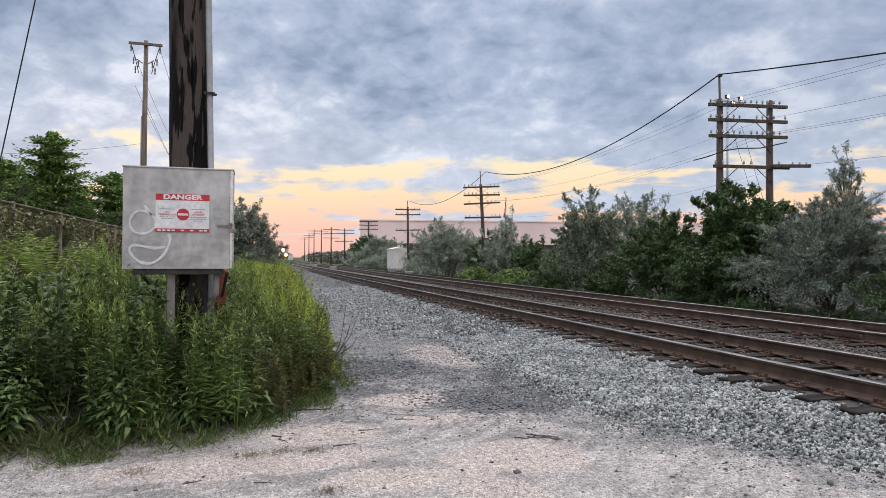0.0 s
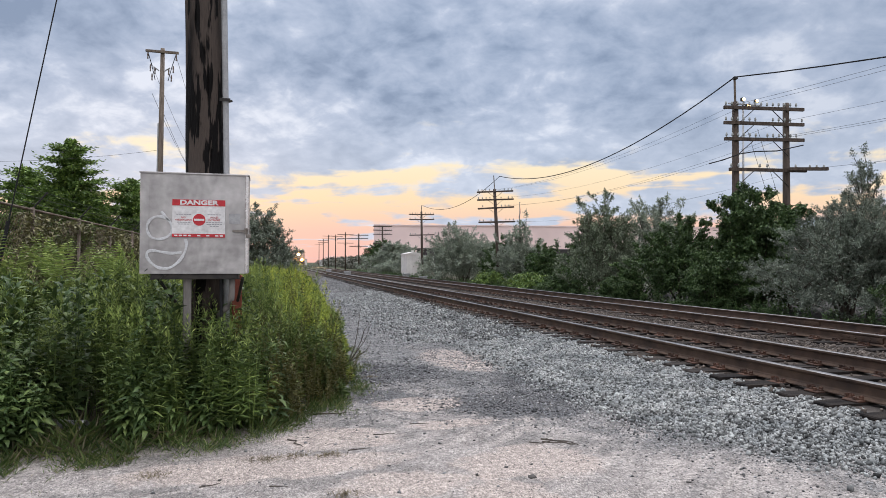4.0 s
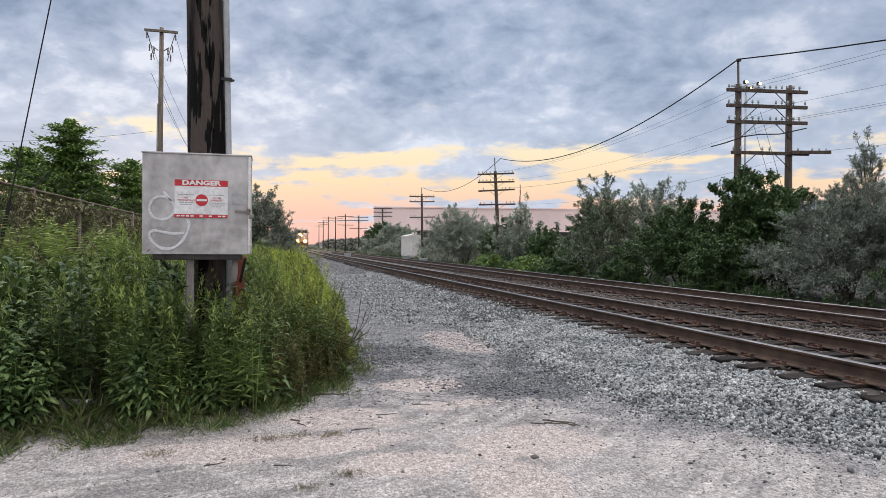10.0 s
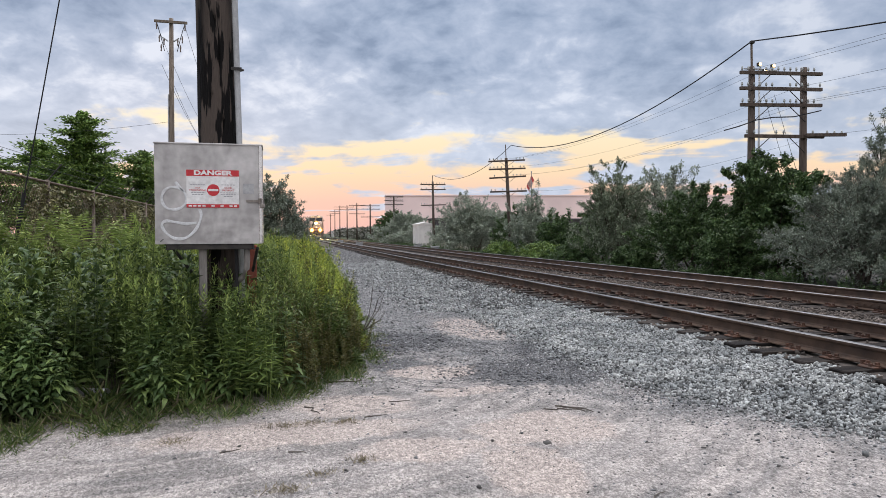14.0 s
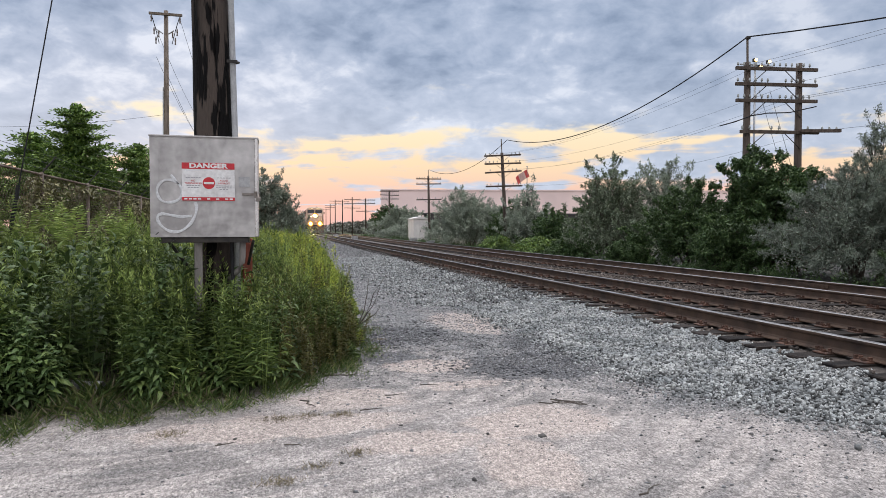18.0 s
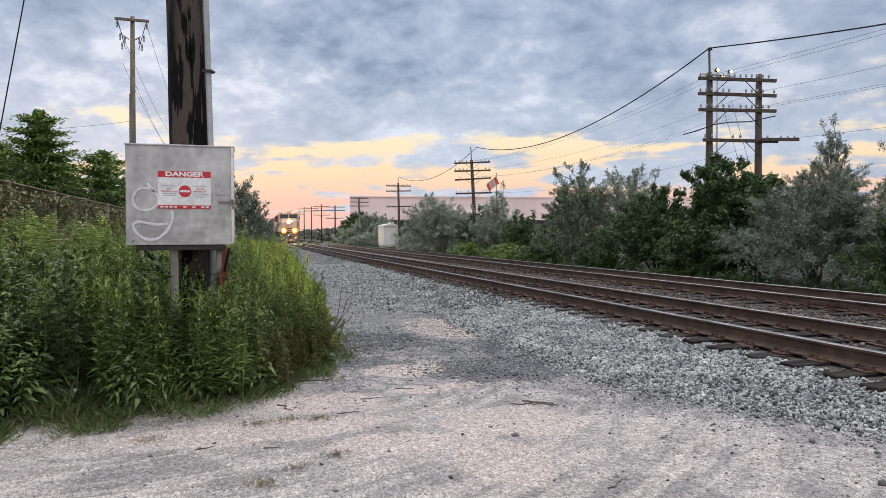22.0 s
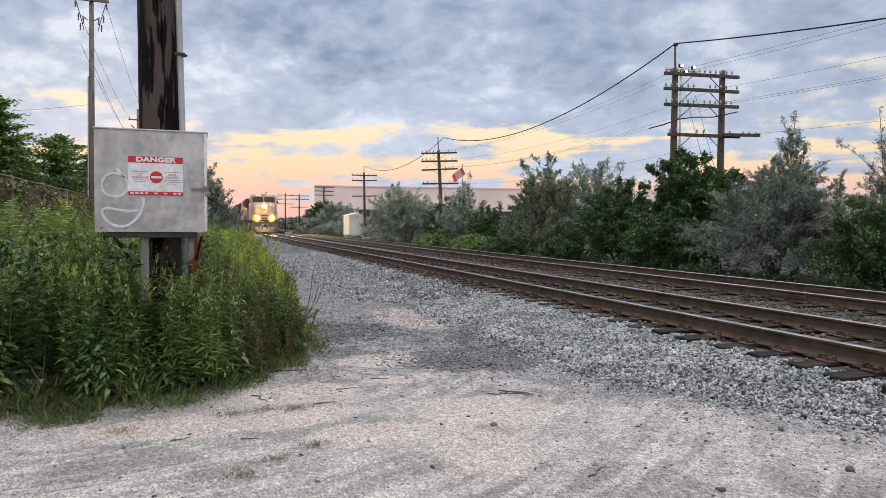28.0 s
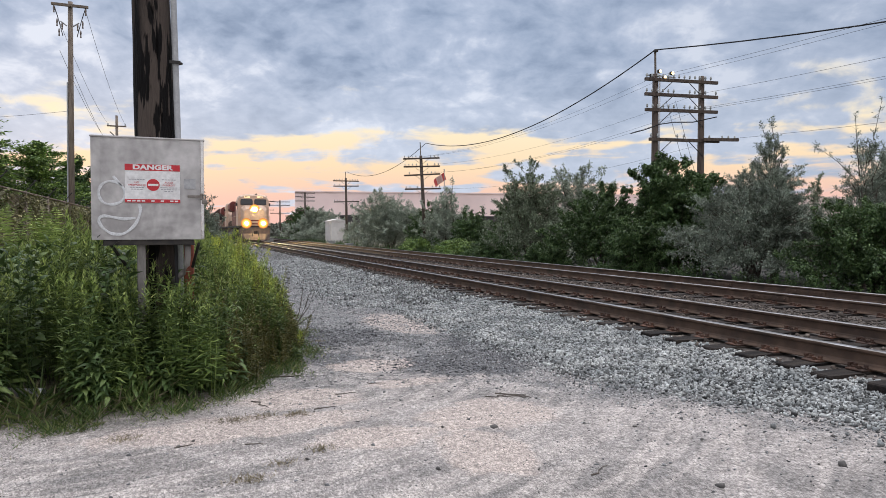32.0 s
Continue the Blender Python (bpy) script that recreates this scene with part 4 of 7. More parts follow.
def plant(name, x, y, rx, ry, h, leaf_material, seed, label, category, boughs=150, twigs=20, per=10, reach=0.8, twig=0.26, leaf=(0.085, 0.022), n=7, spires=0, group="", trunk_r=0.07, dense=1.0, big=0.6, tiers=0, low=0.0, rise=0.45, broad=False, wisp=0.0):
    rng = np.random.default_rng(seed)
    ob = empty(name, pose(x, y, float(ground_z(x, y)) - 0.03), label, category, group)
    g = Geo()
    if tiers:
        leaves, sticks = layered_crown(rx, h, low, tiers, per, leaf, rng)
        g.tube([(0, 0, 0), (0.06, 0, h * 0.4), (-0.04, 0.05, h * 0.75), (0, 0, h)], [trunk_r * 1.5, trunk_r * 1.1, trunk_r * 0.6, trunk_r * 0.15], 8)
    else:
        lobes = lobes_for(rx - 0.3 * reach, ry - 0.3 * reach, h - 0.4 * reach, n, rng)
        for i in range(spires):
            a, q, s = rng.uniform(0, 6.28), rng.uniform(0.0, 0.55), rng.uniform(0.10, 0.17)
            lobes.append((rx * q * math.cos(a), ry * q * math.sin(a), h * rng.uniform(0.80, 0.93), rx * s, ry * s, h * rng.uniform(0.10, 0.16)))
        leaves, sticks = spray_crown(lobes, boughs, twigs, per, reach, twig, leaf, rng, rise, dense, big, broad, wisp)
        for lx, ly, lz, *_ in lobes[n : 2 * n] + lobes[len(lobes) - spires :]:
            b = Vector((lx * 0.12 + rng.uniform(-0.1, 0.1), ly * 0.12, 0))
            m1 = Vector((lx * 0.45, ly * 0.45, lz * 0.5)) + Vector(rng.normal(0, 0.08, 3))
            g.tube([b, m1, (lx * 0.9, ly * 0.9, lz * 0.92), (lx, ly, lz * 1.04)], [trunk_r * 0.8, trunk_r * 0.5, trunk_r * 0.2, trunk_r * 0.05], 6)
    tagged(share("crown", np_mesh("crown", *leaves, leaf_material), pose(0, 0, 0), ob), kind="stuff")
    n0 = len(g.v)
    V, F = sticks
    me = bpy.data.meshes.new("trunk")
    me.from_pydata(g.v + V.tolist(), [], g.f + (F + n0).tolist())
    me.materials.append(BARK)
    tagged(share("trunk", me, pose(0, 0, 0), ob), kind="stuff")
    return ob


SHRUBS = [
    # x, y, half widths, height, leaves, label, boughs, leaf size, extras
    (15.75, 15.6, 2.3, 2.3, 3.55, SILVER, "large silver-leaved olive shrub beside the line", 330, (0.07, 0.020), dict(n=9, rise=0.35)),
    (16.75, 15.7, 0.9, 0.85, 4.95, SILVER, "tall thin-topped silver olive shrub", 105, (0.075, 0.020), dict(n=5, rise=1.1, dense=0.3, reach=0.75, twigs=16, per=10)),
    (17.9, 17.7, 1.7, 1.5, 4.0, SILVER, "silver olive shrub between the dark bush and the tall one", 170, (0.075, 0.022), dict(rise=0.7)),
    (15.4, 11.4, 1.9, 1.8, 2.5, GREEN_DARK, "dense dark green shrub beside the line", 210, (0.075, 0.036), {}),
    (16.45, 19.9, 2.8, 2.2, 4.45, GREEN_DARK, "round dark green bush beneath the double pole", 310, (0.095, 0.058), dict(n=12, twig=0.3, reach=0.6)),
    (15.9, 23.6, 2.6, 2.4, 3.6, GREEN_DARK, "low spreading dark green bush", 230, (0.09, 0.05), {}),
    (14.75, 20.0, 1.3, 1.3, 1.8, GREEN_DARK, "low dark green shrub at the foot of bushes", 100, (0.075, 0.03), {}),
    (16.0, 30.0, 2.5, 2.5, 4.6, SILVER_DARK, "upright grey-green olive shrub", 300, (0.085, 0.026), dict(spires=3, rise=0.8)),
    (19.4, 30.8, 2.9, 2.0, 4.7, SILVER_PALE, "airy pale silver shrub behind the row", 330, (0.085, 0.026), dict(spires=5, rise=1.1, dense=0.5)),
    (16.2, 37.3, 1.7, 1.7, 2.9, GREEN_DARK, "small rounded dark green bush", 120, (0.10, 0.055), {}),
    (16.3, 42.0, 2.1, 2.1, 4.1, SILVER_PALE, "grey-green shrub with a ragged top", 190, (0.10, 0.034), dict(spires=3, rise=0.8)),
    (17.2, 47.0, 2.4, 2.1, 3.6, GREEN_DARK, "dark green bush by a telegraph pole", 140, (0.11, 0.06), {}),
    (15.4, 52.5, 4.0, 3.0, 4.7, SILVER_PALE, "broad rounded grey-green olive shrub", 400, (0.105, 0.036), dict(n=9, dense=12.0)),
    (18.0, 60.0, 2.9, 2.5, 3.7, SILVER_DARK, "grey-green shrub behind the equipment hut", 140, (0.13, 0.04), {}),
    (17.6, 92.0, 5.4, 3.8, 4.4, SILVER_PALE, "pale silver shrub beyond the equipment hut", 330, (0.15, 0.055), dict(reach=1.2)),
    (17.6, 108.0, 2.7, 2.5, 5.1, GREEN_DARK, "dark green young tree beyond the hut", 150, (0.16, 0.09), dict(spires=3, reach=1.1)),
    (15.8, 9.2, 2.0, 1.9, 3.0, GREEN_DARK, "dense dark green shrub near the road", 90, (0.075, 0.036), {}),
    (17.1, 13.0, 0.9, 0.8, 4.25, SILVER, "airy silver shrub with thin bare tops", 95, (0.075, 0.020), dict(n=5, rise=1.3, dense=1.0, wisp=0.3, twigs=17, per=9)),
    (18.9, 13.6, 1.5, 1.4, 3.7, SILVER, "silver olive shrub behind the dark ones", 120, (0.075, 0.022), dict(rise=0.8, wisp=0.2)),
    (16.3, 5.6, 2.1, 2.1, 3.1, SILVER_DARK, "grey-green shrub near the road", 50, (0.075, 0.028), {}),
    (19.5, 16.5, 2.1, 2.1, 3.6, SILVER_DARK, "grey-green shrub behind the front row", 90, (0.08, 0.028), {}),
    (20.5, 25.0, 2.3, 2.1, 3.4, SILVER_DARK, "grey-green shrub behind the dark bushes", 130, (0.085, 0.03), {}),
    (13.9, 24.5, 1.1, 1.6, 1.2, GREEN_DARK, "low green scrub at the edge of the far line", 80, (0.08, 0.04), dict(reach=0.5)),
    (14.2, 31.0, 1.2, 2.2, 1.3, GREEN_DARK, "low dark green scrub at the edge of the far line", 80, (0.09, 0.035), dict(reach=0.5)),
    (14.4, 36.0, 1.0, 2.0, 1.0, GREEN_MID, "low bright green scrub at the edge of the far line", 70, (0.10, 0.05), dict(reach=0.5)),
    (14.6, 43.0, 1.0, 2.6, 1.1, GREEN_MID, "low bright green scrub at the edge of the far line", 70, (0.11, 0.05), dict(reach=0.5)),
    (16.2, 87.0, 3.2, 3.0, 1.8, SILVER_PALE, "low pale scrub beyond the equipment hut", 150, (0.14, 0.05), dict(reach=0.7)),
    (16.6, 79.0, 2.1, 2.3, 3.0, SILVER_PALE, "grey-green shrub beside the equipment hut", 130, (0.14, 0.05), {}),
    (19.5, 38.0, 2.4, 2.3, 3.5, GREEN_DARK, "dark green bush behind the front row", 140, (0.11, 0.06), {}),
]


def make_shrubs():
    for i, (x, y, rx, ry, h, m, label, boughs, leaf, more) in enumerate(SHRUBS):
        far = max(1.0, y / 24)
        keys = dict(twigs=24 if y < 26 else 16, per=12 if y < 26 else 8 if y < 40 else 6, reach=0.85 if y < 26 else 1.0, twig=0.24 * far ** 0.5, dense=9.0 if y < 26 else 6.0, big=(0.7 if y < 26 else 1.0) * (1 if m is GREEN_DARK else 0.6), broad=m in (GREEN_DARK, GREEN_MID))
        keys.update(more)
        size = leaf if y < 26 else (leaf[0] * 1.2, leaf[1] * 1.6)
        plant("shrub", x, y, rx, ry, h, m, 100 + i, label, "shrub", boughs, leaf=size, group="shrubs along the line", **keys)


make_shrubs()
LEFT = [
    (-11.6, 45.5, 4.4, 2.4, 6.6, GREEN_DARK, "dense dark green tree behind the others", 300, dict(leaf=(0.2, 0.11), twigs=16, per=8, reach=1.1, twig=0.4, dense=8.0, big=1.2, broad=True)),
    (-6.2, 45.0, 3.4, 2.2, 5.7, GREEN_DARK, "dark green tree beyond the fence", 220, dict(leaf=(0.19, 0.10), twigs=16, per=8, reach=1.0, twig=0.4, dense=8.0, big=1.2, broad=True)),
    (-9.75, 38.5, 2.3, 2.0, 7.65, GREEN_MID, "leafy green tree with layered branches beyond the fence", 0, dict(leaf=(0.19, 0.09), tiers=9, low=2.4, per=190, trunk_r=0.1)),
    (-12.6, 41.0, 3.0, 2.2, 6.5, GREEN_MID, "spreading green tree with layered branches beyond the fence", 0, dict(leaf=(0.19, 0.09), tiers=8, low=2.0, per=170, trunk_r=0.1)),
    (-16.0, 42.0, 2.6, 2.2, 6.6, GREEN_MID, "spreading green tree at the far side of the fence", 0, dict(leaf=(0.19, 0.09), tiers=8, low=2.0, per=150, trunk_r=0.1)),
    (-7.3, 41.0, 2.7, 2.0, 6.0, GREEN_MID, "low bright green tree with layered branches beyond the fence", 0, dict(leaf=(0.19, 0.09), tiers=7, low=1.6, per=180, trunk_r=0.1)),
    (-0.4, 40.0, 1.8, 1.8, 4.6, SILVER, "grey-green tree behind the goldenrod", 190, dict(leaf=(0.12, 0.05), twigs=16, per=9, reach=0.9, twig=0.34, dense=2.0, big=0.7, wisp=0.12, rise=0.8)),
    (-2.4, 38.0, 2.2, 1.9, 5.3, SILVER, "grey-green tree behind the metal box", 170, dict(leaf=(0.12, 0.05), twigs=16, per=9, reach=0.9, twig=0.34, dense=2.0, big=0.7, wisp=0.12, rise=0.8)),
    (1.0, 46.0, 1.3, 1.4, 2.75, SILVER, "small grey-green bush at the tip of the thicket", 110, dict(leaf=(0.12, 0.05), twigs=14, per=9, reach=0.8, twig=0.34, dense=2.0, big=0.7, wisp=0.12, rise=0.9)),
]
for i, (x, y, rx, ry, h, m, label, boughs, more) in enumerate(LEFT):
    plant("tree", x, y, rx, ry, h, m, 200 + i, label, "tree", boughs, group="trees beyond the weeds", **more)

# ---- weeds ----


def inside(x, y):
    """How far a spot lies within the weeds, in metres from their edge."""
    right = np.interp(y, EDGE_Y, EDGE_X) - x
    front = y - np.interp(x, EDGE_X[:5], EDGE_Y[:5])
    return np.minimum(right, np.where(x < 0.7, front, right))


def stem_field(P, H, lean, leaves, leaf, rng, first=0.15, rise=0.55, taper=0.5, droop=0.28, broad=False):
    """Upright stems with leaves all the way up."""
    n = len(P)
    z = ground_z(P[:, 0], P[:, 1])
    A = np.column_stack([P, z])
    B = A + np.column_stack([rng.normal(0, lean, (n, 2)) * H[:, None], H])
    f = first + (1 - first) * (np.arange(leaves)[None] + rng.random((n, leaves))) / leaves
    bow = np.column_stack([rng.normal(0, 0.06, (n, 2)), np.zeros(n)])
    Q = A[:, None] + (B - A)[:, None] * f[..., None] + bow[:, None] * (4 * f * (1 - f))[..., None] * H[:, None, None]
    az = (np.arange(leaves)[None] * 2.4 + rng.uniform(0, 6.28, (n, 1)) + rng.normal(0, 0.4, (n, leaves)))
    el = rise + rng.normal(0, 0.25, (n, leaves)) + 0.5 * f ** 3
    D = np.stack([np.cos(az) * np.cos(el), np.sin(az) * np.cos(el), np.sin(el)], -1)
    size = np.clip(1.15 - taper * f, 0.25, 1.2) * rng.uniform(0.8, 1.2, (n, 1))
    lv = (blade_arrays if broad else leaf_arrays)(Q.reshape(-1, 3), D.reshape(-1, 3), leaf[0] * size.ravel(), leaf[1] * size.ravel(), rng, droop=droop)
    return lv, stick_arrays(A, B, 0.005, 0.002), B


def field(name, P, H, lean, leaves, leaf, material, label, rng, **more):
    lv, st, tops = stem_field(P, H, lean, leaves, leaf, rng, **more)
    V, F = join([lv, st])
    tagged(new(name, np_mesh(name, V, F, material)), label, "weeds", kind="stuff")
    return tops


def weed_height(x, y, rng):
    d = np.maximum(inside(x, y) - 0.45 * smooth01(0.4, -0.4, x), 0)
    h = 0.5 + 0.66 * smooth01(0.0, 0.75, d) + 0.30 * smooth01(0.6, 2.8, d)
    h = h - 0.07 * np.exp(-((x + 0.5) / 0.55) ** 2 - ((y - 6.4) / 0.7) ** 2)
    h = h * (1 + 0.12 * np.sin(5.1 * x + 2.0 * y) + 0.11 * np.sin(3.3 * y - 6.4 * x + 1.0))
    return np.minimum(h * rng.uniform(0.6, 1.12, len(x)), np.where(x < -0.9, rng.uniform(0.95, 1.38, len(x)), 9.0))


R2 = np.random.default_rng(21)


def weed_spots(n, x0, x1, y0, y1, d0=0.1, d1=99.0):
    k = max(1, n // 7)
    P = np.stack([R2.uniform(x0, x1, k), R2.uniform(y0, y1, k)], 1)
    P = np.repeat(P, 7, 0) + R2.normal(0, 0.075, (7 * k, 2))
    d = inside(P[:, 0], P[:, 1])
    clear = (np.hypot(P[:, 0] + 0.58, P[:, 1] - 7.1) > 0.24) & (np.hypot((P[:, 0] + 1.4) / 0.42, (P[:, 1] - 5.75) / 0.42) > 1)
    return P[(d > d0 + 0.42 * smooth01(0.4, -0.4, P[:, 0])) & (d < d1) & clear]


def tips(name, tops, per, leaf, material, label, rng, reach=0.22, wide=0.045):
    """Feathery growing tips: short narrow leaves crowded round the top of each stem."""
    n = len(tops)
    f = rng.random((n, per))
    Q = tops[:, None] + rng.normal(0, 1, (n, per, 3)) * wide * np.array([1, 1, 0.3]) * (1.1 - f[..., None]) + np.stack([0 * f, 0 * f, (f - 0.75) * reach], -1)
    az = rng.uniform(0, 6.28, (n, per))
    el = 0.5 + 0.8 * f
    D = np.stack([np.cos(az) * np.cos(el), np.sin(az) * np.cos(el), np.sin(el)], -1)
    V, F = leaf_arrays(Q.reshape(-1, 3), D.reshape(-1, 3), leaf[0], leaf[1], rng, droop=0.1)
    tagged(new(name, np_mesh(name, V, F, material)), label, "weeds", kind="stuff")


def patchy(P, scale, seed, least):
    return np.array([noise.noise((scale * p[0], scale * p[1], seed)) for p in P]) > least


def make_weeds():
    # narrow-leaved goldenrod, in stands of uneven height
    P = weed_spots(1250, -5.5, 1.2, 5.7, 9.5)
    P = P[patchy(P, 1.3, 4.0, -0.22)]
    Q = np.stack([R2.uniform(-1.25, 0.0, 110), R2.uniform(6.15, 6.85, 110)], 1)
    H = np.concatenate([weed_height(P[:, 0], P[:, 1], R2) * (1 + 0.16 * np.sin(2.3 * P[:, 0] + 4.1 * P[:, 1])), R2.uniform(0.62, 1.04, 110)])
    P = np.concatenate([P, Q])
    tops = field("goldenrod_plants", P, H, 0.10, 44, (0.105, 0.017), WEED, "dense green goldenrod stems not yet in bloom", R2, rise=0.25, droop=0.42)
    tips("goldenrod_tips", tops[tops[:, 2] > R2.uniform(0.72, 1.1, len(tops))], 26, (0.055, 0.011), WEED_TIP, "light green feathery tips of the weeds", R2, 0.24, 0.032)
    # broad leaves that hang along the front
    P = weed_spots(2300, -5.2, 0.1, 5.5, 7.3, 0.06, 1.25)
    P = P[patchy(P, 1.1, 9.0, -0.18)]
    field("broad_leaved_weeds", P, weed_height(P[:, 0], P[:, 1], R2) * R2.uniform(0.6, 0.95, len(P)), 0.12, 20, (0.135, 0.052), WEED_BROAD, "broad-leaved green weeds along the front edge", R2, first=0.22, rise=0.02, droop=0.38, taper=0.55, broad=True)
    # a few tall broad-leaved stalks
    P = weed_spots(210, -4.4, -0.2, 6.3, 8.6, 0.5)
    field("tall_broad_weeds", P, R2.uniform(1.0, 1.34, len(P)), 0.08, 26, (0.15, 0.05), WEED_BROAD, "tall milkweed-like stalks with broad leaves", R2, rise=0.3, droop=0.25, taper=0.4, broad=True)
    # feathery horseweed and mugwort spires
    P = weed_spots(760, -4.6, 0.2, 6.5, 11.0)
    P = P[patchy(P, 0.9, 2.0, 0.0)]
    tops = field("horseweed", P, R2.uniform(0.95, 1.42, len(P)) * smooth01(4.6, 8.0, P[:, 1]), 0.06, 60, (0.075, 0.011), WEED, "tall feathery horseweed among the weeds", R2, rise=0.7, droop=0.2)
    tips("horseweed_tips", tops, 44, (0.045, 0.007), WEED_TIP, "pale green feathery horseweed tops", R2, 0.34, 0.05)
    P = weed_spots(1500, -8.0, 2.4, 9.5, 16, 0.0)
    H = np.minimum(weed_height(P[:, 0], P[:, 1], R2) * 0.98, np.where(P[:, 0] < -0.4, R2.uniform(0.85, 1.3, len(P)), 9.0))
    tops = field("weeds_behind", P, H, 0.10, 34, (0.12, 0.022), WEED, "tall green weeds beside the fence", R2, rise=0.4)
    tips("weed_tips_behind", tops[R2.random(len(tops)) < 0.5], 26, (0.08, 0.011), WEED_TIP, "light green tips of the weeds behind", R2, 0.28, 0.05)
    # finely leaved thicket along the gravel, browning at its front
    P = weed_spots(1500, 0.0, 2.2, 7.4, 15, 0.0)
    P = P[P[:, 0] > -0.1 + 0.04 * P[:, 1]]
    H = np.interp(inside(P[:, 0], P[:, 1]), [0, 0.15, 0.3, 0.5, 0.8, 1.3], [0.22, 0.46, 0.72, 0.96, 1.18, 1.42]) * R2.uniform(0.62, 1.08, len(P)) * (1 + 0.14 * np.sin(4.3 * P[:, 1] + 2 * P[:, 0]))
    front = P[:, 1] < 8.1 + 0.4 * np.sin(3 * P[:, 0])
    field("narrow_leaved_thicket", P[front], 0.85 * H[front], 0.10, 56, (0.085, 0.014), WEED, "dark green narrow-leaved thicket at the corner", R2, rise=0.3, droop=0.4)
    tops = field("flowering_goldenrod", P[~front], H[~front], 0.10, 56, (0.085, 0.014), GOLD_LEAF, "yellow-green goldenrod thicket coming into bloom", R2, rise=0.45)
    P = weed_spots(520, -0.35, 1.3, 6.0, 9.2, 0.05, 0.9)
    field("browning_aster", P, weed_height(P[:, 0], P[:, 1], R2) * R2.uniform(0.75, 1.05, len(P)), 0.16, 90, (0.04, 0.013), BROWN_LEAF, "small-leaved aster bushes turning brown", R2, rise=0.4, taper=0.3)
    P = weed_spots(3000, -3.0, 4.5, 14.5, 46, 0.0)
    H = np.interp(inside(P[:, 0], P[:, 1]), [0, 0.3, 0.8, 2.0], [0.25, 0.55, 0.9, 1.15]) * R2.uniform(0.75, 1.03, len(P))
    tops2 = field("goldenrod_along_the_line", P, H, 0.08, 26, (0.15, 0.034), GOLD_LEAF, "yellow-green goldenrod along the gravel", R2)
    pick = np.concatenate([tops[(R2.random(len(tops)) < 0.5) & (tops[:, 1] > 8.6) & (tops[:, 2] > 1.15)], tops2[(R2.random(len(tops2)) < 0.4) & (tops2[:, 2] > 0.85)]])
    n = len(pick)
    Q = pick[:, None] + R2.normal(0, 1, (n, 24, 3)) * np.array([0.032, 0.032, 0.085]) - np.array([0, 0, 0.05])
    D = unit(R2.normal(size=(n * 24, 3)) + np.array([0, 0, 0.8]))
    V, F = leaf_arrays(Q.reshape(-1, 3), D, 0.034, 0.018, R2)
    tagged(new("goldenrod_blooms", np_mesh("goldenrod_blooms", V, F, GOLD)), "feathery yellow goldenrod flower heads", "flowers", kind="stuff")
    P = np.stack([R2.uniform(13.0, 15.2, 2000), R2.uniform(8, 110, 2000)], 1)
    field("weeds_by_far_line", P, R2.uniform(0.15, 0.6, len(P)) * smooth01(12.8, 14.2, P[:, 0]), 0.15, 18, (0.12, 0.035), GREEN_DARK, "low dark green weeds along the far line", R2)
    # fern-like young sumac by the fence: fronds rise steeply and arch at their tips
    A, Dl, Ls = [], [], []
    for x, y, h in ((-2.85, 8.3, 1.28), (-2.62, 8.1, 1.22), (-2.3, 8.4, 1.28), (-2.1, 8.1, 1.2), (-1.75, 8.5, 1.2), (-3.1, 8.0, 1.12)):
        for q in range(9):
            az, ln, steep = R2.uniform(0, 6.28), R2.uniform(0.5, 0.78), R2.uniform(0.95, 1.45)
            for i in range(15):
                f = (i + 1) / 15
                run, rise = ln * f * math.cos(steep), ln * (f * math.sin(steep) - 0.22 * f * f)
                p = (x + run * math.cos(az), y + run * math.sin(az), h + rise)
                for s in (-1, 1):
                    A.append(p)
                    Dl.append((math.cos(az) * 0.5 - s * math.sin(az), math.sin(az) * 0.5 + s * math.cos(az), 0.35))
                    Ls.append(0.125 * math.sin(0.5 + 2.4 * f))
    V, F = leaf_arrays(np.array(A), np.array(Dl), np.array(Ls), 0.022, R2, droop=0.2)
    tagged(new("young_sumac", np_mesh("young_sumac", V, F, WEED_TIP)), "fern-like green sumac fronds beside the fence", "weeds", kind="stuff")
    # grass fringe along the foot of the weeds
    P = np.stack([R2.uniform(-5, 2.0, 130000), R2.uniform(4.9, 12, 130000)], 1)
    d = inside(P[:, 0], P[:, 1])
    P = P[(d > -0.24 + R2.normal(0, 0.10, len(d))) & (d < 0.3 + 0.55 * smooth01(0.4, -0.4, P[:, 0]))]
    d = inside(P[:, 0], P[:, 1])
    tuft = np.sin(7.1 * P[:, 0] + 3 * P[:, 1]) + np.sin(5.3 * P[:, 1] - 8.7 * P[:, 0]) + np.sin(17 * P[:, 0] + 1.0) * 0.6
    ok = tuft + R2.normal(0, 0.8, len(P)) > -0.55
    P, d, tuft = P[ok], d[ok], tuft[ok]
    L = np.clip(0.075 + 0.15 * d, 0.035, 0.17) * R2.uniform(0.4, 1.35, len(P)) * (1 + 0.22 * tuft)
    A = np.column_stack([P, ground_z(P[:, 0], P[:, 1])])
    D = unit(np.column_stack([R2.normal(0, 0.6, (len(P), 2)), np.ones(len(P))]))
    V, F = leaf_arrays(A, D, L, 0.0058, R2, droop=0.3)
    dry = R2.random(len(P)) < np.where((P[:, 0] < 0.0) & (d > 0.25), 0.22, 0.06)
    Fq = F.reshape(len(P), 2, 3)
    tagged(new("grass_fringe", np_mesh("grass_fringe", V, Fq[~dry].reshape(-1, 3), GRASS)), "green grass fringe at the foot of the weeds", "grass", kind="stuff")
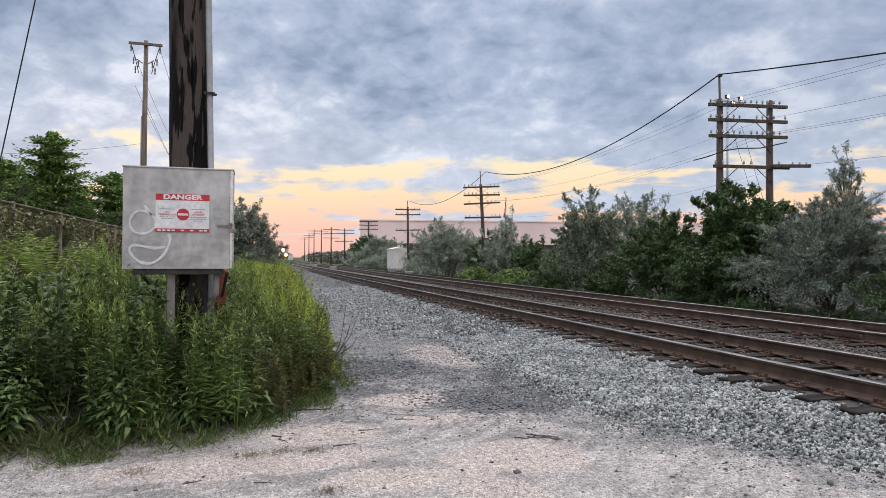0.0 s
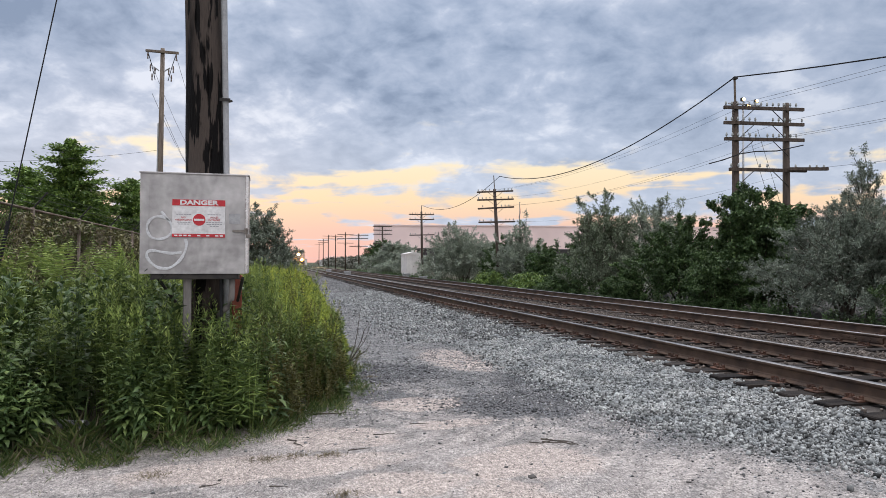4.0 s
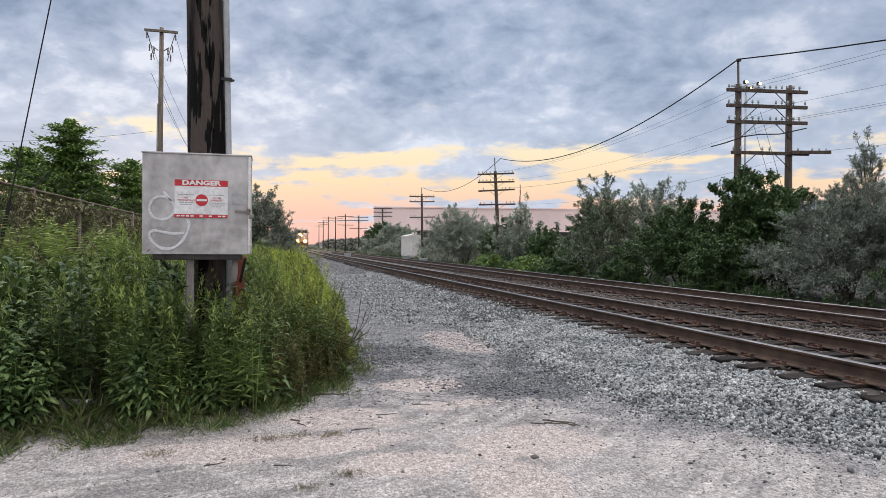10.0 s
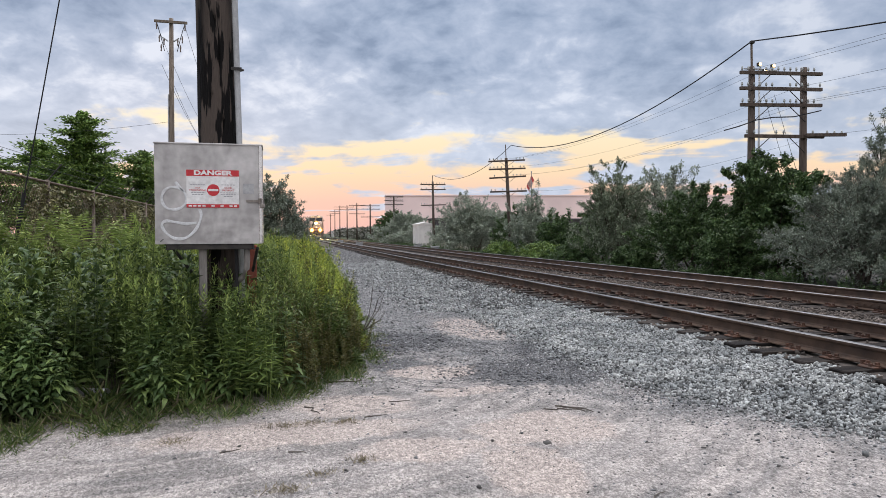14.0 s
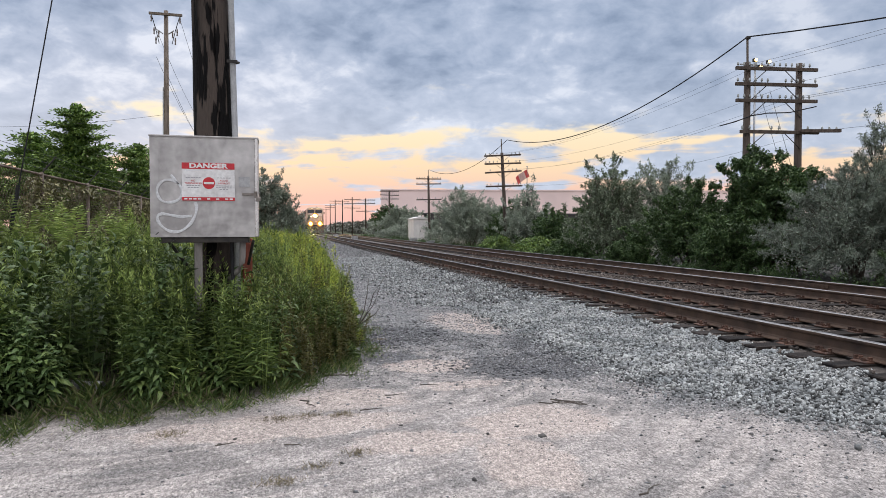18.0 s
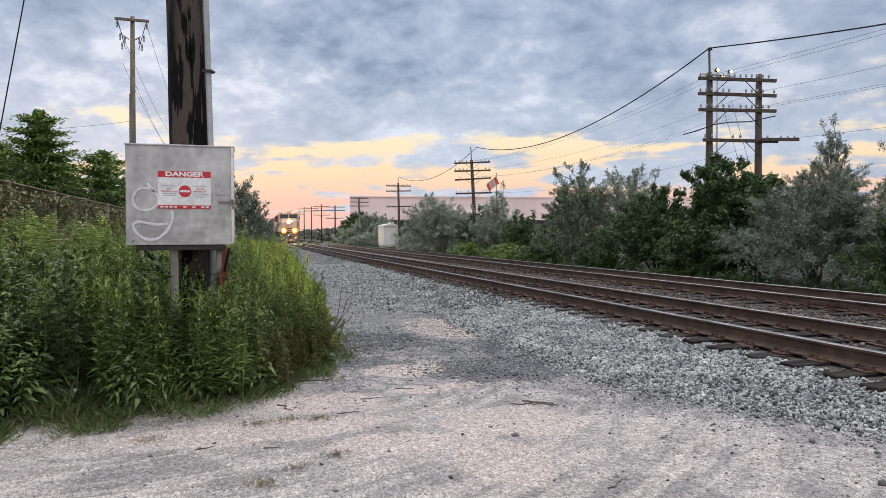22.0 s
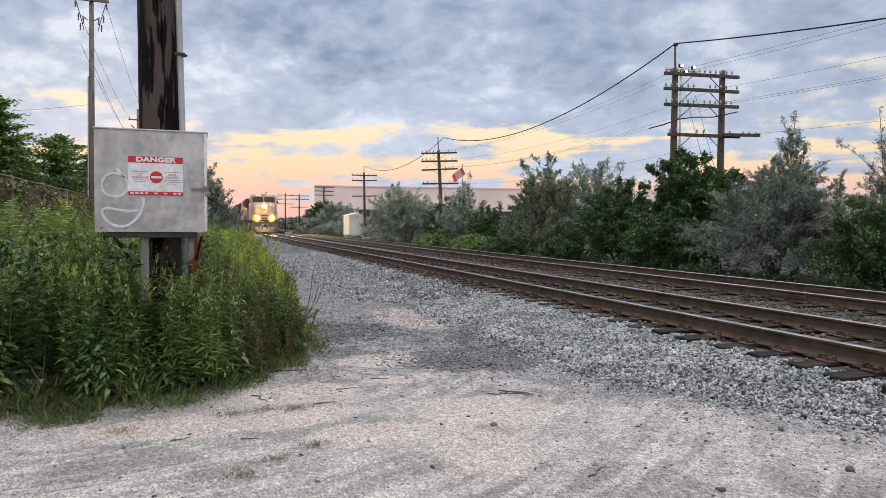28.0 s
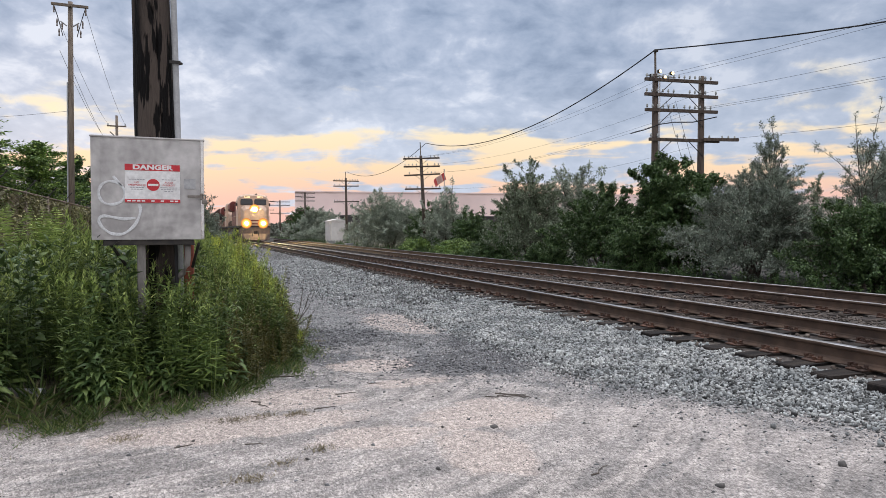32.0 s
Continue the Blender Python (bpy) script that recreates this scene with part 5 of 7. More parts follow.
    tagged(new("dry_grass", np_mesh("dry_grass", V, Fq[dry].reshape(-1, 3), DRY)), "dry straw-coloured grass among the green", "grass", kind="stuff")


make_weeds()

# ---- the signal pole and its metal box ----


LATCH = mat("rusty_latch", (0.15, 0.13, 0.115), (0.24, 0.22, 0.2), 20, 0.6, 0.5, 0.1, 60)


def make_front_pole():
    ob = empty("utility_pole", pose(-0.565, 7.1, 0.0), "thick black tar-stained wooden utility pole in the weeds", "utility pole")
    rng = np.random.default_rng(3)
    # shaft with uneven, split sides
    zs = np.linspace(-0.1, 6.6, 48)
    n = 40
    rings = []
    for z in zs:
        lean = -0.0195 * (z - 1.4)
        ring = []
        for k in range(n):
            a = 2 * math.pi * k / n
            r = 0.198 - 0.0062 * z + 0.010 * noise.noise((2.6 * math.cos(a), 2.6 * math.sin(a), 0.9 * z)) + 0.012 * min(0, noise.noise((7 * math.cos(a), 7 * math.sin(a), 0.55 * z)) + 0.15) * 2
            ring.append((lean + r * math.cos(a), r * math.sin(a), z))
        rings.append(ring)
    part("shaft", Geo().loft(rings), WOOD_BLACK, ob, smooth=True)
    g = Geo()
    g.tube([(0.20, -0.10, 0.3), (0.19, -0.10, 2.2), (0.152, -0.10, 4.0), (0.10, -0.10, 6.6)], 0.029, 12)
    part("conduit", g, PVC, ob, "grey plastic conduit strapped to the pole", smooth=True)
    for z in (3.12, 4.6):
        g = Geo()
        g.tube([(0.19 - 0.0195 * (z - 2.2), -0.142, z), (0.245 - 0.0195 * (z - 2.2), -0.10, z), (0.20 - 0.0195 * (z - 2.2), -0.05, z)], 0.012, 6)
        g.box((0.185 - 0.0195 * (z - 2.2), -0.145, z), (0.10, 0.012, 0.028))
        part("strap", g, STEEL_DARK, ob, "dark metal strap")
    # dark splits and lost knots stand proud as scars
    g = Geo()
    for z, a, w, h in ((2.86, -1.72, 0.022, 0.13), (3.6, -1.5, 0.014, 0.22), (3.25, -1.3, 0.012, 0.4), (2.6, -1.2, 0.016, 0.25), (3.9, -1.9, 0.02, 0.3)):
        r, lean = 0.182 - 0.0058 * (z - 2), -0.0195 * (z - 1.4)
        c = Vector((lean + r * math.cos(a), r * math.sin(a), z))
        g.loft([[c + Vector((q * math.cos(t), -0.004 * q / max(w, 0.001), h / 2 * s)) for t in np.linspace(0, 5.5, 6)] for s, q in ((-1, 0.002), (-0.4, w * 0.7), (0.1, w), (0.6, w * 0.5), (1, 0.002))])
    part("knot_scar", g, WOOD_BLACK, ob)
    return ob


def make_box():
    X0, X1, Y0, Z0, Z1, DEP = -1.103, -0.156, 6.606, 1.414, 2.330, 0.36
    ob = empty("electrical_cabinet", pose((X0 + X1) / 2, Y0, Z0), "dented grey aluminium cabinet with a danger sign, mounted on the pole", "cabinet")
    W, H = X1 - X0, Z1 - Z0
    g = Geo()
    # body: an open-fronted case with a drip lip
    g.box((0, DEP / 2 + 0.012, H / 2), (W, DEP, H), bev=0.008)
    g.box((0, DEP / 2 - 0.004, H + 0.006), (W + 0.012, DEP + 0.02, 0.014), bev=0.004)
    part("body", g, ALU, ob)
    # door: a sheet with a turned edge, slightly bowed
    g = Geo()
    n = 9
    rings = []
    for i in range(n):
        z = H * i / (n - 1)
        rings.append([(x, -0.004 * math.sin(math.pi * i / (n - 1)) * (1 - (2 * x / W) ** 2) - (0.0 if abs(x) < W / 2 - 0.004 else -0.006), z + 0.002) for x in np.linspace(-W / 2 + 0.002, W / 2 - 0.03, 12)])
    g.loft(rings, caps=False, closed=False)
    g.box((0, 0.006, H / 2), (W - 0.004, 0.012, H - 0.004))
    door = part("door", g, ALU, ob, "dull scuffed aluminium door", smooth=False)
    g = Geo().box((W / 2 - 0.016, -0.004, H / 2), (0.030, 0.02, H - 0.01), bev=0.004)
    part("edge_trim", g, ALU_EDGE, door, "pale folded edge of the door")
    g = Geo()
    g.box((W / 2 - 0.125, -0.007, H * 0.56), (0.10, 0.004, 0.095))
    part("patch_plate", g, GALV, door, "small grey plate with screws")
    g = Geo()
    g.box((W / 2 - 0.09, -0.012, H * 0.435), (0.11, 0.012, 0.022), bev=0.003)
    g.box((W / 2 - 0.022, -0.016, H * 0.435), (0.03, 0.024, 0.06), bev=0.004)
    g.tube([(W / 2 - 0.012, -0.03, H * 0.40), (W / 2 - 0.012, -0.03, H * 0.45), (W / 2 + 0.012, -0.02, H * 0.45), (W / 2 + 0.012, -0.02, H * 0.40)], 0.006, 6)
    g.box((W / 2, -0.026, H * 0.385), (0.045, 0.025, 0.04), bev=0.006)
    part("latch", g, LATCH, door, "rusty hasp and padlock")
    # brackets, bottom lip and conduits below
    g = Geo()
    g.box((0, DEP / 2 + 0.01, -0.026), (W - 0.18, DEP - 0.02, 0.05), bev=0.006)
    part("bottom_frame", g, STEEL_DARK, ob, "dark steel mounting frame")
    for s in (-1, 1):
        g = Geo().tube([(s * (W / 2 - 0.05 if s > 0 else W / 2 - 0.15), 0.05, -0.04), (0.37 if s > 0 else -0.2, 0.30, -0.27)], 0.015, 6)
        g.box((s * (W / 2 - 0.10), 0.17, -0.05), (0.04, 0.32, 0.006))
        part("bracket", g, STEEL_DARK, ob, "dark angled steel bracket")
    g = Geo().box((-0.075, 0.12, -0.70), (0.072, 0.05, 1.36), bev=0.008)
    part("riser_cover", g, RISER, ob, "weathered grey riser cover running into the ground")
    g = Geo().tube([(0.325, 0.10, -0.02), (0.325, 0.10, -0.16), (0.318, 0.11, -0.24), (0.28, 0.16, -0.32), (0.20, 0.26, -0.40)], 0.028, 12)
    part("conduit", g, RISER, ob, "grey conduit bent towards the pole", smooth=True)
    g = Geo().tube([(0.22, 0.17, -0.03), (0.23, 0.18, -0.5), (0.21, 0.26, -1.3)], 0.016, 8)
    part("cable", g, CABLE, ob)
    # the sign
    SX0, SX1, SZ0, SZ1 = -0.827, -0.366, 1.750, 2.096
    cx, cz = (SX0 + SX1) / 2 - (X0 + X1) / 2, (SZ0 + SZ1) / 2 - Z0
    sw, sh = SX1 - SX0, SZ1 - SZ0
    g = Geo().box((cx, -0.0125, cz), (sw, 0.003, sh))
    sign = part("danger_sign", g, WHITE, ob, "white bilingual no-trespassing sign with red bands")
    band = 0.165 * sh
    part("band", Geo().box((cx, -0.0150, cz + sh / 2 - band / 2), (sw, 0.002, band)), RED, sign)
    part("band", Geo().box((cx, -0.0150, cz - sh / 2 + 0.045 * sh), (sw, 0.002, 0.09 * sh)), RED, sign)
    disc = Geo().tube([(cx + 0.003, -0.0138, cz - 0.012), (cx + 0.003, -0.0158, cz - 0.012)], 0.0545, 40)
    part("stop_disc", disc, RED, sign)
    part("disc_bar", Geo().box((cx + 0.003, -0.0165, cz - 0.012), (0.088, 0.0015, 0.019)), WHITE, sign)

    def words(t, x, z, size, m, wide=1.0):
        o = new("lettering", text_mesh(t, size, m, "lettering", wide, 0.045 if size > 0.04 else 0.004))
        o.parent = sign
        o.matrix_basis = pose(x, -0.0168, z, 90, 0, 0)

    def bar(x, z, w, h, m):
        part("print_line", Geo().box((x, -0.0146, z), (w, 0.001, h)), m, sign)

    words("DANGER", cx, cz + sh / 2 - band / 2, 0.058, WHITE, 1.42)
    lx, rx = cx - 0.133, cx + 0.135
    words("NO", lx, cz + 0.008, 0.022, RED, 1.1)
    words("TRESPASSING", lx, cz - 0.015, 0.021, RED, 1.2)
    words("ACCÈS", rx, cz + 0.010, 0.022, RED, 1.1)
    words("INTERDIT", rx, cz - 0.014, 0.022, RED, 1.1)
    for x, zz, w in ((lx, 0.036, 0.135), (lx, -0.036, 0.12), (lx, -0.053, 0.10), (rx, 0.037, 0.125), (rx, -0.036, 0.15), (rx, -0.053, 0.14), (rx, -0.070, 0.08)):
        k = max(3, int(w / 0.022))
        for i in range(k):
            bar(x - w / 2 + (i + 0.5) * w / k, cz + zz, w / k * 0.8, 0.006, INK)
    k = 11
    for i in range(k):
        if i in (4, 6, 8):
            continue
        bar2 = Geo().box((cx - sw * 0.43 + i * sw * 0.086, -0.0166, cz - sh / 2 + 0.045 * sh), (sw * 0.06, 0.0008, 0.013))
        part("print_line", bar2, WHITE, sign)
    # sprayed loops on the door
    def loop(fn, t0, t1, n, r, m):
        pts = [fn(t) for t in np.linspace(t0, t1, n)]
        gg = Geo()
        ring = []
        for i, (px, pz) in enumerate(pts):
            a, b = Vector(pts[max(i - 1, 0)]), Vector(pts[min(i + 1, n - 1)])
            d = (b - a).normalized()
            nn = Vector((-d.y, d.x)) * r * (0.85 + 0.15 * math.sin(0.35 * i))
            ring.append([(px - nn.x, -0.0105, pz - nn.y), (px - nn.x * 0.6, -0.0119, pz - nn.y * 0.6), (px + nn.x * 0.6, -0.0119, pz + nn.y * 0.6), (px + nn.x, -0.0105, pz + nn.y)])
        gg.loft(ring, caps=False, closed=False)
        part("spray_stroke", gg, m, door, "faded white sprayed loop")

    # points on the door in hundredths of its width and height, from its upper left corner
    P = lambda u, v: (-W / 2 + u * W / 100, H - v * H / 100)

    def stroke(way, r, m):
        """A stroke that runs smoothly through the given points."""
        Q = [Vector(P(*w)) for w in way]
        Q = [2 * Q[0] - Q[1]] + Q + [2 * Q[-1] - Q[-2]]

        def at(t):
            i = min(int(t), len(Q) - 4)
            f = t - i
            p0, p1, p2, p3 = Q[i : i + 4]
            v = 0.5 * (2 * p1 + (p2 - p0) * f + (2 * p0 - 5 * p1 + 4 * p2 - p3) * f * f + (3 * p1 - p0 - 3 * p2 + p3) * f ** 3)
            return (v.x, v.y)

        loop(at, 0, len(Q) - 3, 8 * len(way), r, m)

    stroke([(19, 38), (23, 43), (28, 50), (29, 57), (25, 63), (18, 65.5), (11, 64), (7.5, 59), (6.6, 53), (9, 47), (14, 43.5), (21, 43.5), (27, 47)], 0.0135, SPRAY)
    stroke([(41, 65), (42.3, 71), (40, 80), (35, 88), (27, 94), (18, 94), (11, 89.5), (7, 83.5), (7, 79), (11, 76.8), (19, 78), (28, 79.5), (38, 78.6)], 0.0145, SPRAY)
    part("scratch", Geo().box((-W / 2 + 0.06, -0.0115, 0.035), (0.035, 0.002, 0.007), (0, -42, 0)), STEEL_DARK, door, "short black scratch")
    return ob


def make_marker():
    ob = empty("marker_post", pose(-0.285, 7.35, -0.08), "orange plastic cable marker post behind the pole", "marker post")
    part("post", Geo().box((0, 0, 0.72), (0.10, 0.03, 1.44), bev=0.01), ORANGE, ob)
    part("cap", Geo().box((0, 0, 1.45), (0.11, 0.04, 0.04), bev=0.01), ORANGE, ob)


make_front_pole()
make_box()
make_marker()


def sag_points(a, b, sag, n=24):
    a, b = Vector(a), Vector(b)
    return [a.lerp(b, t) - Vector((0, 0, 4 * sag * t * (1 - t))) for t in (i / n for i in range(n + 1))]


def wire(name, a, b, sag, r, material, label, n=24):
    ob = part(name, Geo().tube(sag_points(a, b, sag, n), r, 5), material)
    return tagged(ob, label, "cable")


def insulator_mesh():
    g = Geo().tube([(0, 0, 0), (0, 0, 0.06)], 0.012, 6)
    g.tube([(0, 0, 0.05), (0, 0, 0.08), (0, 0, 0.11), (0, 0, 0.15), (0, 0, 0.17)], [0.03, 0.042, 0.034, 0.03, 0.012], 8)
    return g.mesh("insulator", GLASS_INS, True)


INS = insulator_mesh()


def telegraph_pole(x, y, top, arms, label, half=1.5, mast=0.0, lean=0.0, r=0.13, pins=10, yaw=0.0):
    ob = empty("telegraph_pole", pose(x, y, -0.1, 0, lean, yaw), label, "telegraph pole", "telegraph poles along the line")
    rng = np.random.default_rng(int(x * 7 + y))
    part("shaft", Geo().tube([(0, 0, 0), (0, 0, top * 0.5), (0, 0, top + 0.1)], [r * 1.15, r, r * 0.8], 12), WOOD_BROWN, ob, smooth=True)
    for z, m in arms:
        part("crossarm", Geo().box((0, -r, z + 0.1), (2 * half, 0.085, 0.11), (0, rng.uniform(-1.0, 1.0), 0), bev=0.008), WOOD_BROWN, ob)
        g = Geo()
        for s in (-1, 1):
            g.tube([(s * 0.55, -r, z + 0.06), (0, -r * 0.6, z - 0.33)], 0.012, 5)
        part("brace", g, STEEL_DARK, ob)
        for i in range(pins):
            q = -half + 0.1 + (2 * half - 0.2) * i / (pins - 1)
            if abs(q) > 0.15 and rng.random() < m:
                share("insulator", INS, pose(q, -r, z + 0.15), ob)
    if mast:
        part("mast", Geo().tube([(0, 0, top), (0, 0, top + mast)], 0.035, 8), WOOD_GREY, ob)
    return ob


POLES = [
    (16.0, 45.4, 6.75, ((6.55, 0.9), (5.98, 0.9), (5.40, 0.5), (4.40, 0.7)), 1.05),
    (16.0, 69.8, 6.9, ((6.58, 0.9), (6.05, 0.7), (4.42, 0.5)), 0.75),
    (16.0, 95.2, 6.7, ((6.6, 0.9), (6.05, 0.8), (5.5, 0.6), (4.2, 0.5)), 0.0),
    (16.2, 122.0, 6.7, ((6.4, 0.8), (5.8, 0.6), (4.4, 0.5)), 0.0),
    (16.4, 145.0, 7.9, ((7.4, 0.7), (6.6, 0.5), (5.6, 0.5)), 0.0),
    (16.8, 170.0, 8.4, ((8.0, 0.6), (7.3, 0.5)), 0.0),
    (17.4, 197.0, 9.4, ((9.0, 0.6), (8.2, 0.5)), 0.0),
    (18.0, 222.0, 9.0, ((8.5, 0.6), (7.9, 0.5)), 0.0),
    (19.2, 256.0, 8.6, ((8.2, 0.5),), 0.0),
]
for i, (x, y, top, arms, mast) in enumerate(POLES):
    telegraph_pole(x, y, top, arms, "brown wooden telegraph pole with weathered crossarms", 1.35 if i < 3 else 1.7, mast, lean=-3.2 if i == 0 else (-1.0 if i == 1 else 0.0), pins=10 if i < 4 else 6)


def make_double_pole():
    ob = empty("double_telegraph_pole", pose(16.35, 20.9, 0.0, 0, 0, -9), "weathered H-frame of two telegraph poles with four crossarms", "telegraph pole", "telegraph poles along the line")
    for s, x in ((-1, 0.0), (1, 1.93)):
        part("shaft", Geo().tube([(x, 0, -0.1), (x, 0, 3.5), (x, 0, 7.35)], [0.145, 0.13, 0.105], 12), WOOD_BROWN, ob, smooth=True)
    rng = np.random.default_rng(9)
    for k, (z, x0, x1) in enumerate(((7.10, -0.52, 2.52), (6.55, -0.52, 2.52), (5.98, -0.50, 2.52), (4.88, -0.33, 3.35))):
        part("crossarm", Geo().box(((x0 + min(x1, 2.6)) / 2, -0.16, z), (min(x1, 2.6) - x0, 0.095, 0.115), (0, rng.uniform(-0.5, 0.5), 0), bev=0.01), WOOD_BROWN, ob)
        if k == 3:
            part("crossarm", Geo().box((2.62, -0.26, z + 0.05), (1.5, 0.095, 0.115), (0, -1, 0), bev=0.01), WOOD_BROWN, ob)
        n = 14
        for i in range(n):
            q = x0 + 0.08 + (x1 - x0 - 0.16) * i / (n - 1)
            if rng.random() < (0.92 if k < 3 else 0.35):
                share("insulator", INS, pose(q, -0.16, z + 0.055), ob)
    for z in (7.0, 6.45, 5.9, 4.8):
        for x, d in ((0.0, 1), (1.93, -1)):
            part("brace", Geo().tube([(x + d * 0.62, -0.15, z + 0.05), (x, -0.13, z - 0.5)], 0.016, 5), STEEL_DARK, ob)
    part("mast", Geo().tube([(0, 0, 7.3), (-0.02, 0, 8.25)], 0.04, 8), WOOD_GREY, ob)
    g = Geo().box((-0.02, -0.05, 8.2), (0.14, 0.12, 0.1), bev=0.01)
    part("cable_clamp", g, STEEL_DARK, ob)
    pts = [(-1.15, -0.3, 5.05), (-0.6, -0.3, 5.2), (0.0, -0.3, 5.42), (0.6, -0.3, 5.52), (1.4, -0.3, 5.55), (2.4, -0.3, 5.78)]
    part("hanging_cable", Geo().tube(pts, 0.022, 6), CABLE, ob, "thick black cable slung across the poles")
    for x in (0.5, 0.9):
        part("guy_wire", Geo().tube([(x, 0.1, 6.4), (x + 1.3, 0.2, 2.5)], 0.008, 4), WIRE, ob)
    return ob


make_double_pole()


def make_flood_mast():
    ob = empty("floodlight_mast", pose(30.95, 38.8, 0.0), "tall slim steel mast with lit floodlights", "light mast")
    part("pole", Geo().tube([(0, 0, 0), (0, 0, 12.3)], [0.085, 0.06], 10), GALV, ob, smooth=True)
    part("crossbar", Geo().box((0.1, 0, 12.2), (2.5, 0.08, 0.08)), GALV, ob)
    for x, z in ((-0.75, 12.15), (-0.1, 12.5), (0.3, 12.1), (0.95, 12.45)):
        h = part("floodlight", Geo().box((x, -0.1, z), (0.28, 0.2, 0.24), bev=0.03), STEEL_DARK, ob)
        part("lens", Geo().tube([(x, -0.21, z), (x, -0.235, z), (x, -0.24, z)], [0.11, 0.11, 0.08], 14), LAMP, h, "glowing warm lens")


make_flood_mast()


def make_left_pole():
    ob = empty("power_pole", pose(-4.86, 34.0, 0.0, 0, 0.5, 0), "tall weathered wooden power pole beyond the fence", "power pole")
    part("shaft", Geo().tube([(0, 0, 0), (0, 0, 6), (0, 0, 11.55)], [0.145, 0.125, 0.095], 12), WOOD_GREY, ob, smooth=True)
    part("crossarm", Geo().box((0, -0.14, 11.35), (1.45, 0.1, 0.11), bev=0.01), WOOD_GREY, ob)
    for s in (-1, 1):
        g = Geo().tube(sag_points((s * 0.62, -0.14, 11.3), (s * 0.28, -0.14, 10.0), -0.06, 8), 0.018, 5)
        part("lead", g, CABLE, ob)
        for x, z in ((0.62, 11.2), (0.5, 10.62), (0.3, 10.5), (0.42, 10.2)):
            g = Geo().tube([(s * x, -0.14, z + 0.1), (s * x, -0.14, z - 0.02), (s * x, -0.14, z - 0.12), (s * x, -0.14, z - 0.22)], [0.02, 0.04, 0.025, 0.036], 8)
            part("insulator", g, BROWN_INS, ob)
        part("cutout", Geo().tube([(s * 0.12, -0.14, 10.45), (s * 0.36, -0.14, 10.62)], 0.03, 6), GALV, ob)
    part("conduit", Geo().tube([(-0.135, -0.08, 0.2), (-0.12, -0.08, 8.0)], 0.03, 8), PVC, ob)


make_left_pole()
for x, z in ((-0.62, 11.3), (0.62, 11.3), (-0.4, 9.4), (0.1, 8.5)):
    wire("power_line", (-4.8 + x, 34, z), (-4.95 + x, 60, 9.9 if z > 11 else z - 1.2), 0.5, 0.009, WIRE, "thin dark overhead line between the power poles")
wire("power_line", (-4.9, 34, 6.75), (-30, 41, 8.6), 1.3, 0.007, WIRE, "thin dark overhead line from the power pole")
wire("guy_wire", (-2.36, 9.0, 5.2), (-3.25, 9.0, 0.2), 0.0, 0.008, CABLE, "dark guy wire slanting down into the weeds", 4)

ob = part("wire_guard", Geo().tube([(-2.93, 8.99, 2.0), (-3.0, 8.99, 1.6), (-3.12, 8.99, 0.95)], 0.022, 8), CABLE)
tagged(ob, "dark guard wrapped round the foot of the guy wire", "guard")
# wires of the telegraph line
TOP = [(24.5, -22.0, 8.75), (16.34, 20.9, 8.25), (16.0, 45.4, 7.65), (16.0, 69.8, 7.55)]
for i in range(3):
    wire("thick_cable", TOP[i], TOP[i + 1], (1.85, 1.38, 1.2)[i], 0.024 if i < 2 else 0.02, CABLE, "thick black sagging cable along the pole tops")
for z, o in ((7.2, -0.1), (7.2, 0.35), (6.7, 1.9), (6.15, 2.2), (5.0, 2.9), (6.1, 1.6)):
    wire("telegraph_wire", (16.3 + o, 20.8, z), (16.0 + 0.5 * o - 0.5, 45.2, z - 0.55), 0.55, 0.0045, WIRE, "thin telegraph wire between the poles")
    wire("telegraph_wire", (16.3 + o, 20.8, z), (17.2 + o, -22.0, z + 0.9), 0.8, 0.005, WIRE, "thin telegraph wire leading past the road")

# ---- fence on the left ----


